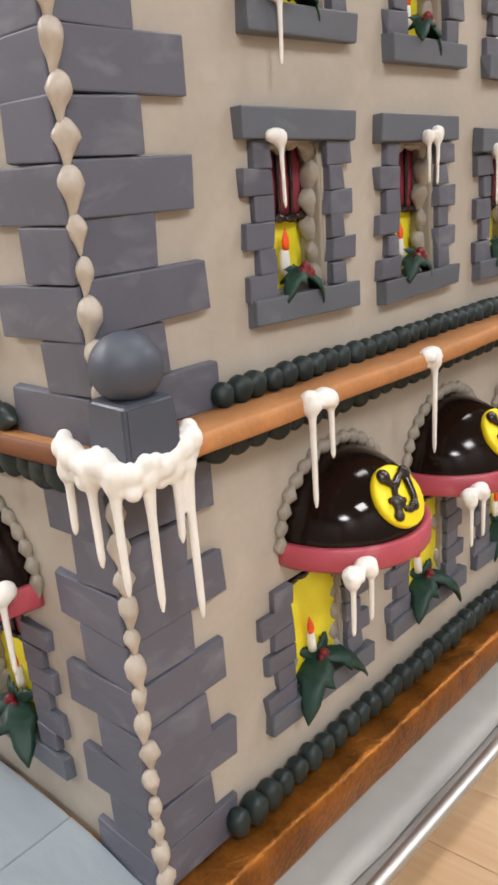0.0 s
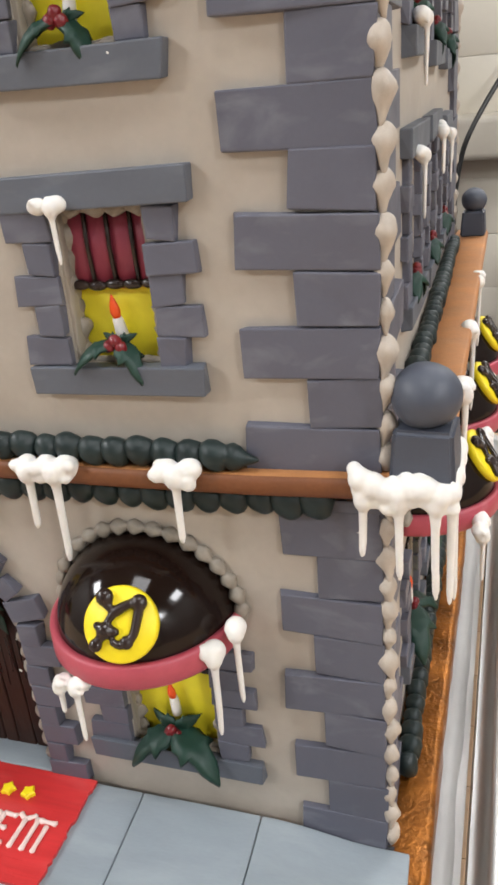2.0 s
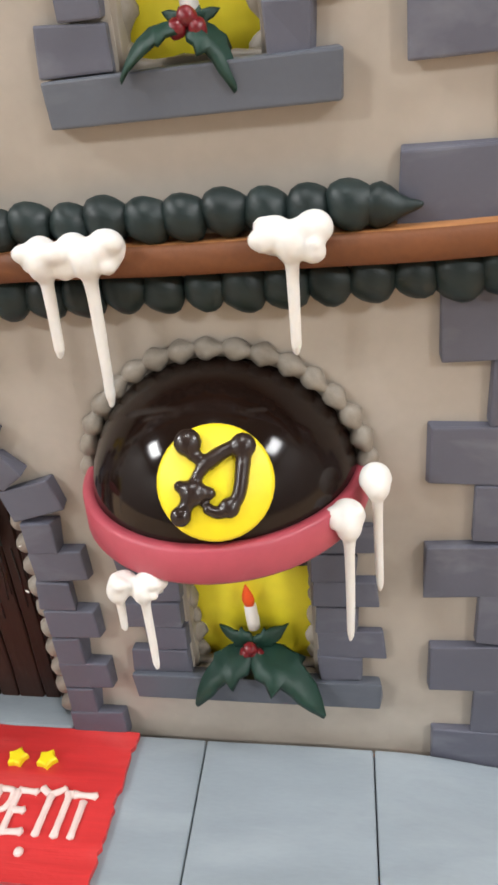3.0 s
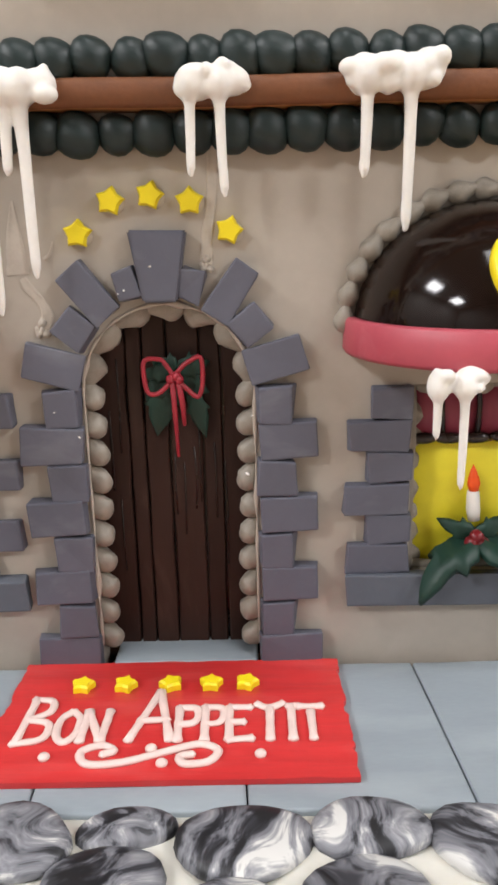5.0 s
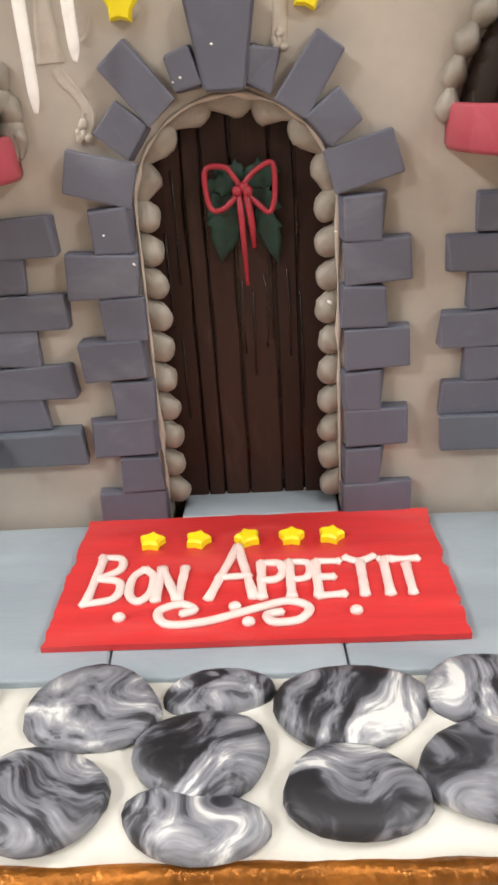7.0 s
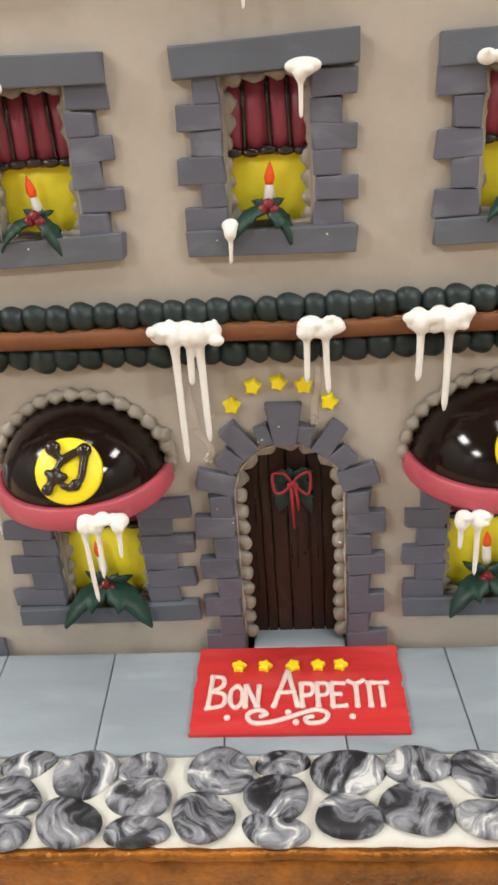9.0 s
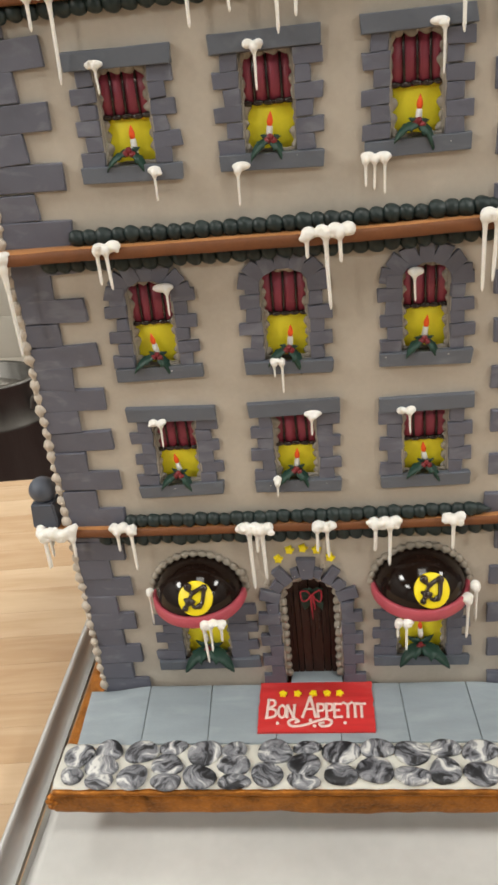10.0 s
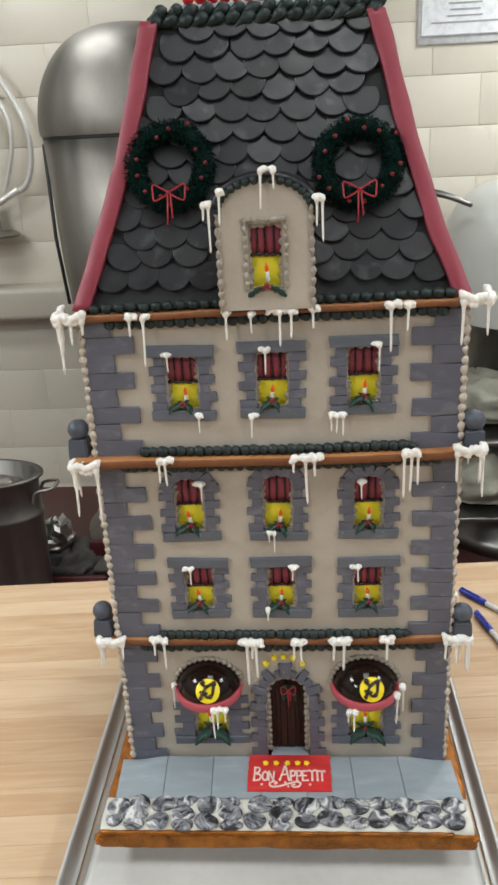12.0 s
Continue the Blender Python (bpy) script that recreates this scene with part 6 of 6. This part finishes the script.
        ob = part("roof_scales", bm, M_TILE, rf)
        tagged(ob, kind="stuff")
    # maroon strips along the hips
    for sx in (-1, 1):
        bm = bmesh.new()
        rows = []
        n = 40
        for k in range(n + 1):
            t = k / n
            w = 0.0172 + 0.0016 * noise.noise(Vector((t * 7, sx * 5, 1)))
            xo = sx * hip(t) + 0.0010 * math.sin(k * 0.19 + 2 * sx) + 0.0020 * noise.noise(Vector((t * 6, sx * 3, 4)))
            prof = ((w, 0.0002), (w, 0.0082), (w - 0.0010, 0.0092), (w * 0.5, 0.0094), (0.0010, 0.0092), (0.0, 0.0082), (-0.0010, -0.004))
            rows.append([bm.verts.new(roof_point(xo - sx * d, t, o)) for d, o in prof])
        for p, q in zip(rows, rows[1:]):
            for i in range(7):
                bm.faces.new((p[i], p[(i + 1) % 7], q[(i + 1) % 7], q[i]))
        bm.faces.new(rows[0])
        bm.faces.new(rows[-1])
        part("hip_strip", bm, M_TRIM, rf, "maroon fondant strip")
    # beads at the foot and crest of the roof
    for x0, x1 in ((-0.172, -0.050), (0.047, 0.172)):
        bead_row(rf, "bead", (x0, 0.0015, ledge_z(LEDGE3, x0) + 0.0080), (x1, 0.0015, ledge_z(LEDGE3, x1) + 0.0080), 0.0118, (0.0060, 0.0042, 0.0050), M_BEAD, tilt=0.2)
    for dz, dy, step in ((0.001, 0.0, 0.0150), (0.0092, 0.004, 0.0160)):
        y = RY0 + INSET - 0.004 + dy
        n = 15
        for k in range(n):
            x = -0.103 + 0.206 * k / (n - 1) + (0.005 if dz > 0.005 else 0)
            put("crest_leaf", shell_mesh(k % 4, M_BEAD), rf, Matrix.LocRotScale((x, y, RZ1 + dz), Euler((rng.uniform(-0.2, 0.2), radians(62) + rng.uniform(-0.2, 0.2), rng.uniform(-0.2, 0.2))), (0.0066, 0.0062, 0.0100)))
    # box on the flat top, with round red sweets
    part("roof_box", box(-0.083, 0.083, RY0 + INSET + 0.008, DEPTH - RY0 - INSET - 0.008, RZ1, RZ1 + 0.017, 0.003, 2), M_SLAB, rf, "pale grey icing deck")
    for k in range(13):
        x = -0.070 + 0.140 * k / 12
        put("sweet", bead_mesh(k % 3, M_RED), rf, Matrix.LocRotScale((x, RY0 + INSET + 0.012, RZ1 + 0.0235), None, (0.0062, 0.0055, 0.0075)), "red sugar sweet")
    return rf


roof()


def dormer():
    yf = -0.0150
    m = Matrix.Translation((0, yf, 0))
    a, b, zb, zs, zt = -0.0455, 0.0425, LEDGE3 + 0.0031, 0.6620, 0.6905
    wc, ow, z0, z1 = -0.0012, 0.0160, 0.5915, 0.6510
    c = (a + b) / 2
    arc = [(c + (b - a) / 2 * math.cos(t), zs + (zt - zs) * math.sin(t)) for t in [math.pi * k / 18 for k in range(19)]]
    arc[0], arc[-1] = (b, zs), (a, zs)
    wall = wall_mesh(a, b, zb, zs, [(wc - ow, wc + ow, z0, z1)], 0.012)
    lo = [wall.verts.new((x, 0, z)) for x, z in arc]
    hi = [wall.verts.new((x, 0.075, z)) for x, z in arc]
    wall.faces.new(lo)
    wall.faces.new(hi[::-1])
    for k in range(18):
        wall.faces.new((lo[k], lo[k + 1], hi[k + 1], hi[k]))
    wall.faces.new((lo[0], lo[-1], hi[-1], hi[0]))
    d = part("dormer", wall, M_WALL, HOUSE, "arched dormer with a candle-lit window", m, smooth=False)
    for x0, x1 in ((a, a + 0.006), (b - 0.006, b)):
        part("cheek", box(x0, x1, yf + 0.0122, 0.06, zb, zs - 0.0002), M_WALL, d, smooth=False)
    part("backing", box(wc - ow - 0.003, wc + ow + 0.003, yf + 0.0122, yf + 0.015, z0 - 0.003, z1 + 0.003), M_PIPE_D, d, smooth=False)
    window_fill(d, m, wc, ow, z0, z1, 0.0120, True, 0.52, 0.0310, -0.0015, 0.0075, arch=True)
    for s, x in ((-1, wc - ow - 0.0025), (1, wc + ow + 0.0025)):
        bead_row(d, "piped_shell", (x, yf - 0.0012, z0 + 0.004), (x, yf - 0.0012, z1 + 0.003), 0.0078, (0.0027, 0.0027, 0.0048), M_PIPE_D, "shell")
    bead_row(d, "piped_shell", (wc - ow, yf - 0.0012, z1 + 0.0035), (wc + ow, yf - 0.0012, z1 + 0.0035), 0.0078, (0.0027, 0.0027, 0.0048), M_PIPE_D, "shell")
    for x in (a + 0.0008, b - 0.0008):
        bead_row(d, "piped_shell", (x, yf - 0.0010, zb + 0.006), (x, yf - 0.0010, zs), 0.0092, (0.0030, 0.0030, 0.0054), M_PIPE_D, "shell")
    pts = [(x + (x - c) * 0.035, yf + 0.003, z + 0.0022) for x, z in arc]
    part("arch_strip", tube(bmesh.new(), pts, 0.0032, 8), M_TILE, d, "dark strip over the arch")
    for k in range(17):
        t = math.pi * (k + 0.5) / 17
        put("bead", bead_mesh(k % 3, M_BEAD), d, Matrix.LocRotScale((c + (b - a) / 2 * 0.985 * math.cos(t), yf - 0.0006, zs + (zt - zs) * math.sin(t) - 0.001), None, (0.0040, 0.0034, 0.0036)))
    bm = bmesh.new()
    up = [(c + ((b - a) / 2 + 0.0022) * math.cos(t), zs + (zt - zs + 0.0022) * math.sin(t)) for t in [math.pi * k / 18 for k in range(19)]]
    rings = [[bm.verts.new((x, y, z)) for x, z in up] + [bm.verts.new((x, y, z)) for x, z in [(p[0] + (p[0] - c) * 0.05, p[1] + 0.0028) for p in up][::-1]] for y in (yf + 0.002, 0.070)]
    n = len(rings[0])
    for k in range(n):
        bm.faces.new((rings[0][k], rings[0][(k + 1) % n], rings[1][(k + 1) % n], rings[1][k]))
    bm.faces.new(rings[0])
    bm.faces.new(rings[1][::-1])
    part("dormer_roof", bm, M_TILE, d, "dark fondant vault")


dormer()


def wreath(cx, cz, label, seed):
    s = (cz - RZ0) / (RZ1 - RZ0)
    p = roof_point(cx, s, 0.0085)
    m = Matrix.LocRotScale(p, Euler((radians(-15.5), 0, 0)), None)
    w = thing("wreath", m, label, "wreath", "wreaths on the roof")
    rs = random.Random(seed)
    bm = bmesh.new()
    R, r = 0.0335, 0.0112
    tube(bm, [(R * math.cos(math.tau * k / 40), 0, R * math.sin(math.tau * k / 40)) for k in range(41)], r * 0.62, 10, ends=False)
    for k in range(7000):
        a, b = rs.uniform(0, math.tau), rs.uniform(0, math.tau)
        c = Vector((math.cos(a), 0, math.sin(a)))
        rad = c * math.cos(b) + Vector((0, -1, 0)) * math.sin(b)
        q = c * R + rad * r * rs.uniform(0.5, 0.95)
        d = (rad + Vector((rs.uniform(-1, 1), rs.uniform(-1, 1), rs.uniform(-1, 1))) * 0.8).normalized()
        side = d.cross(Vector((rs.uniform(-1, 1), rs.uniform(-1, 1), rs.uniform(-1, 1)))).normalized() * 0.00045
        L = rs.uniform(0.0018, 0.0036)
        v = [bm.verts.new(q - side), bm.verts.new(q + side), bm.verts.new(q + d * L * 0.6 + side * 1.1), bm.verts.new(q + d * L), bm.verts.new(q + d * L * 0.6 - side * 1.1)]
        bm.faces.new(v)
    part("foliage", bm, M_NEEDLE, w, "dark green tinsel foliage", m, smooth=False)
    for k in range(13):
        a = math.tau * (k + rs.uniform(-0.25, 0.25)) / 13
        rr = R + rs.uniform(-0.007, 0.008)
        put("berry", bead_mesh(k % 3, M_BERRY), w, m @ Matrix.LocRotScale((rr * math.cos(a), -r * 0.98, rr * math.sin(a)), None, (0.0020, 0.0020, 0.0020)))
    bm = bmesh.new()
    y, z = -r - 0.0032, -0.0270
    for s in (-1, 1):
        tube(bm, smooth_path([(0, y, z), (s * 0.0070, y, z + 0.0040), (s * 0.0150, y, z + 0.0075), (s * 0.0152, y, z - 0.001), (s * 0.0140, y, z - 0.0072), (s * 0.006, y, z - 0.0042), (0, y, z)], 4), 0.00085, 6)
    tube(bm, [(-0.0012, y, z), (-0.0020, y, z - 0.030)], 0.0008, 6)
    tube(bm, [(0.0012, y, z), (0.0030, y - 0.0003, z - 0.024)], 0.0008, 6)
    add_ball(bm, (0, y - 0.0006, z), 0.0020, 10, 7)
    part("bow", bm, M_BOW, w, "piped red bow", m)


wreath(-0.0921, 0.6995, "dark green wreath with red berries on the roof", 11)
wreath(0.0874, 0.6950, "dark green wreath with red bow beside the dormer", 12)

# ---- snow and icicles ----
for u0, u1, z, drips, r in (
        (-0.1510, -0.1290, 0.1985, ((-0.1450, 0.1770), (-0.1340, 0.1580)), 0.0052), (-0.0495, -0.0200, 0.1950, ((-0.0397, 0.1355), (-0.0337, 0.1715), (-0.0295, 0.1452)), 0.0058),
        (0.0105, 0.0290, 0.1950, ((0.0135, 0.1703), (0.0210, 0.1650)), 0.0052), (0.0535, 0.0780, 0.1960, ((0.0585, 0.1690), (0.0695, 0.1552)), 0.0058),
        (0.1090, 0.1270, 0.1975, ((0.1174, 0.1682),), 0.0056),
        (-0.1215, -0.1030, 0.4205, ((-0.1185, 0.3949), (-0.1125, 0.3914)), 0.0046), (0.0160, 0.0495, 0.4205, ((0.0187, 0.4029), (0.0310, 0.3680), (0.0398, 0.3987)), 0.0052),
        (0.1275, 0.1455, 0.4235, ((0.1298, 0.3730), (0.1370, 0.3797), (0.1434, 0.3868)), 0.0050),
        (-0.1405, -0.1275, 0.5700, ((-0.1359, 0.5490),), 0.0046), (-0.1255, -0.1160, 0.5690, ((-0.1227, 0.5190),), 0.0046), (-0.0470, -0.0360, 0.5710, ((-0.0421, 0.5426),), 0.0046),
        (-0.0215, -0.0130, 0.5690, ((-0.0183, 0.5484),), 0.0040), (-0.0040, 0.0275, 0.5710, ((0.0095, 0.5347), (0.0206, 0.5427)), 0.0046), (0.0370, 0.0480, 0.5725, ((0.0414, 0.5514),), 0.0046),
        (0.1080, 0.1255, 0.5730, ((0.1151, 0.5256),), 0.0050), (0.1260, 0.1380, 0.5725, ((0.1312, 0.5466),), 0.0046)):
    if 0.4 < z < 0.43:  # the middle ledge stands out further
        icing(FRONT, u0, u1, z + 0.0018, [(u, t + 0.0018) for u, t in drips], r=r, y=-0.0198)
    else:
        icing(FRONT, u0, u1, z, drips, r=r)
WS = "small white icing icicle on a window frame"
for args in ((-0.1105, -0.0980, 0.5305, ((-0.1033, 0.5113),)), (-0.0805, -0.0715, 0.4660, ((-0.0758, 0.4458),)), (-0.0130, 0.0000, 0.5315, ((-0.0060, 0.5053),)),
             (-0.0255, -0.0145, 0.4630, ((-0.0224, 0.4382),)), (0.0965, 0.1085, 0.5340, ((0.1051, 0.5047),)), (0.0545, 0.0735, 0.4625, ((0.0578, 0.4440), (0.0635, 0.4420), (0.0697, 0.4388))),
             (-0.0875, -0.0750, 0.3890, ((-0.0788, 0.3680),)), (0.0845, 0.0940, 0.3885, ((0.0882, 0.3670),)), (-0.0125, -0.0020, 0.3315, ((-0.0095, 0.3180), (-0.0040, 0.3057))),
             (-0.1065, -0.0930, 0.2880, ((-0.0977, 0.2662),)), (0.0095, 0.0215, 0.2875, ((0.0145, 0.2700),)), (-0.0175, -0.0110, 0.2335, ((-0.0144, 0.2190),)), (0.0760, 0.0895, 0.2880, ((0.0850, 0.2678),))):
    icing(FRONT, *args, y=-0.0065, r=0.0036, label=WS)
WA = "white icing icicles on the awning's rose band"
icing(FRONT, -0.0830, -0.0615, 0.1265, ((-0.0800, 0.0860), (-0.0745, 0.0980), (-0.0660, 0.1080)), y=-0.0425, r=0.0042, label=WA)
icing(FRONT, -0.1310, -0.1245, 0.1360, ((-0.1280, 0.1020),), y=-0.0120, r=0.0036, label=WA)
icing(FRONT, 0.0700, 0.0845, 0.1215, ((0.0725, 0.1060), (0.0790, 0.0930)), y=-0.0400, r=0.0042, label=WA)
icing(FRONT, 0.1240, 0.1320, 0.1300, ((0.1285, 0.0900),), y=-0.0235, r=0.0050, label=WA)
icing(FRONT, 0.1315, 0.1385, 0.1375, ((0.1355, 0.1020),), y=-0.0170, r=0.0048, label=WA)
WD = "white icing icicles on the dormer arch"
icing(FRONT, -0.0565, -0.0485, 0.6720, ((-0.0516, 0.6270), (-0.0562, 0.6560)), y=-0.0205, r=0.0042, label=WD)
icing(FRONT, -0.0450, -0.0365, 0.6820, ((-0.0413, 0.6516),), y=-0.0205, r=0.0042, label=WD)
icing(FRONT, 0.0415, 0.0525, 0.6740, ((0.0463, 0.6470), (0.0512, 0.6330)), y=-0.0205, r=0.0042, label=WD)
icing(FRONT, -0.0040, 0.0110, 0.6990, ((-0.0034, 0.6640), (0.0079, 0.6810)), y=-0.0205, r=0.0040, label=WD)
for u0, u1, z, drips in ((0.0720, 0.0880, 0.1960, ((0.0745, 0.1540), (0.0858, 0.1704))), (0.1555, 0.1670, 0.1950, ((0.1615, 0.1502),)), (0.2570, 0.2760, 0.1945, ((0.2635, 0.1510), (0.2720, 0.1650))),
                         (0.0510, 0.0620, 0.4220, ((0.0565, 0.3765),)), (0.1740, 0.1950, 0.4220, ((0.1798, 0.3790), (0.1913, 0.3900))), (0.2760, 0.3110, 0.4220, ((0.2820, 0.3856), (0.3050, 0.3880)))):
    icing(SIDE, u0, u1, z, drips, y=-0.0245)
for args in ((0.0815, 0.0925, 0.2880, ((0.0872, 0.2618),)), (0.1870, 0.2030, 0.2880, ((0.1885, 0.2660), (0.1962, 0.2647))), (0.2540, 0.2690, 0.2810, ((0.2557, 0.2528), (0.2661, 0.2627))),
             (0.1050, 0.1180, 0.3880, ((0.1118, 0.3638),)), (0.1830, 0.1960, 0.3840, ((0.1857, 0.3580),)), (0.2795, 0.2930, 0.3780, ((0.2855, 0.3600),)), (0.0845, 0.0955, 0.3340, ((0.0906, 0.3090),))):
    icing(SIDE, *args, y=-0.0065, r=0.0036, label=WS)
for u in (0.0840, 0.1800, 0.2730):
    icing(SIDE, u - 0.0045, u + 0.0150, 0.1250, ((u - 0.0015, 0.0985), (u + 0.0110, 0.1000)), y=-0.0340, r=0.0044, label=WA)


def corner_snow(sx, z, tips_front, tips_side, side, front=0.0115):
    """Snow piped round the foot of a corner post, front then side, drawn out into icicles."""
    bm = bmesh.new()
    xo, r = HW + side, 0.0040
    line = [Vector((xo - 0.0280, -front, 0)), Vector((xo - 0.0030, -front, 0)), Vector((xo, -front + 0.0030, 0)), Vector((xo, -front + 0.0265, 0))]
    run = []
    for a, b, n in ((line[0], line[1], 6), (line[1], line[2], 1), (line[2], line[3], 6)):
        run += [a.lerp(b, i / n) for i in range(n)]
    run.append(line[3])
    for i, p in enumerate(run):
        k = rng.uniform(0.95, 1.15)
        top = z - 0.0006 + 0.0014 * math.sin(i * 1.7) + (0.0035 if i in (0, len(run) - 1) else 0.0)
        add_ball(bm, (p.x, p.y, top), (r * k, r * k, r * 1.05 * k), 12, 8)
        add_ball(bm, (p.x + rng.uniform(-1, 1) * 0.001, p.y + rng.uniform(-1, 1) * 0.001, top - 0.0045 + rng.uniform(-1, 1) * 0.0015), r * rng.uniform(0.6, 0.85), 10, 7)
        add_ball(bm, (p.x - 0.002, p.y + 0.002, top + rng.uniform(0.001, 0.003)), r * rng.uniform(0.5, 0.8), 10, 7)
    spots = [(Vector((xo - 0.0270 + 0.0115 * k, -front - 0.0005, z - 0.002)), t) for k, t in enumerate(tips_front)]
    spots += [(Vector((xo + 0.0005, -front + y, z - 0.002)), t) for y, t in zip((0.0085, 0.0195, 0.0240), tips_side)]
    for p, t in spots:
        if t:
            L = p.z - t
            lean = rng.uniform(-0.03, 0.03)
            pts = [p + Vector((lean * L * f * f, 0, -L * f)) for f in [i / 10 for i in range(11)]]
            tube(bm, pts, [r * (0.70 - 0.28 * min(1, i / 10 * 3.5)) * (1 - 0.22 * i / 10) if i < 10 else r * 0.16 for i in range(11)], 10)
            add_ball(bm, p + Vector((0, 0, -0.002)), (r * 0.85, r * 0.85, r * 1.2), 10, 7)
    for v in bm.verts:
        v.co.x *= sx
    ob = part("icing_drip", bm, M_ICING, HOUSE, "white icing wrapped round the corner post's foot")
    rm = ob.modifiers.new("blend", "REMESH")
    rm.mode, rm.voxel_size, rm.use_smooth_shade = "VOXEL", 0.0007, True
    sm = ob.modifiers.new("soften", "SMOOTH")
    sm.factor, sm.iterations = 0.5, 4


corner_snow(1, 0.1955, (0.169, 0.161, 0.1545), (0.1465, 0.166, 0.1375), 0.0245)
corner_snow(-1, 0.1955, (0.172, 0.0, 0.163), (0.155, 0.160, 0.168), 0.0245)
corner_snow(1, 0.4250, (0.3905, 0.0, 0.3915), (0.3685, 0.382, 0.377), 0.0245, 0.0185)
corner_snow(-1, 0.4160, (0.3490, 0.0, 0.3590), (0.386, 0.381, 0.371), 0.0265, 0.0185)
corner_snow(1, 0.5755, (0.5300, 0.0, 0.5390), (0.0, 0.550, 0.0), 0.0245)
corner_snow(-1, 0.5700, (0.552, 0.543, 0.5130), (0.540, 0.530, 0.540), 0.0245)


def icing_flecks():
    """Crumbs and dabs of white icing left on the stones and walls."""
    r2 = random.Random(33)
    bm = bmesh.new()
    spots = []
    for k in range(5):
        spots.append((DOOR_U + r2.choice((-1, 1)) * (0.0215 + 0.012 * r2.random() ** 2), r2.uniform(0.03, 0.115), -0.0047))
    for k in range(7):
        spots.append((r2.choice((-1, 1)) * r2.uniform(0.158, 0.184), r2.uniform(0.03, 0.54), -0.0031))
    for k in range(9):
        u, zs, zt = r2.choice(ROW2 + ROW3 + ROW4)
        spots.append((u + r2.uniform(-0.028, 0.028), zs + r2.uniform(0.006, 0.009), -0.0053))
    spots += [(0.0003, 0.1476, -0.0052), (-0.0074, 0.1412, -0.0047), (-0.0091, 0.1403, -0.0047)]
    for x, z, y in spots:
        s = r2.uniform(0.00020, 0.00042)
        m = Matrix.LocRotScale((x, y, z), Euler((0, r2.uniform(-1, 1), 0)), (s * r2.uniform(1, 2.6), 0.0003, s))
        bmesh.ops.create_uvsphere(bm, u_segments=6, v_segments=4, radius=1, matrix=m)
    ob = part("icing_residue", bm, M_ICING, HOUSE, "crumbs of white icing on the stones")
    tagged(ob, kind="stuff")


icing_flecks()

# ---- pieces of the setting ----


def table_boards():
    r2 = random.Random(21)
    y, w = -1.25, 0.044
    while y < 0.526:
        y1 = min(y + w, 0.527)
        x = -1.3
        while x < 1.3:
            x1 = min(x + r2.uniform(0.45, 0.95), 1.3)
            if 1.3 - x1 < 0.2:
                x1 = 1.3
            bm = box(-(x1 - x) / 2 + 0.00015, (x1 - x) / 2 - 0.00015, -(y1 - y) / 2 + 0.00015, (y1 - y) / 2 - 0.00015, -0.003, 0.0, 0.0003)
            part("board", bm, M_WOOD, TABLETOP, m=TABLE_TURN @ pose((x + x1) / 2, (y + y1) / 2, TABLE_Z), smooth=False)
            x = x1
        y = y1


table_boards()


def wall_blocks():
    me = {}
    for w in (0.394, 0.194):
        me[w] = mesh_of(box(-w / 2 - 0.001, w / 2 + 0.001, -0.003, 0.0, -0.0978, 0.0978, 0.0015, 2), M_BLOCK, True, "block")
    r = 0
    z = -0.80
    while z < CEIL_Z:
        x = -2.2 + (0.2 if r % 2 else 0)
        while x < 2.2:
            put("block", me[0.394], WALL_N, pose(x, Y1 - 0.0002, z + 0.015))
            x += 0.4
        z += 0.2
        r += 1


wall_blocks()
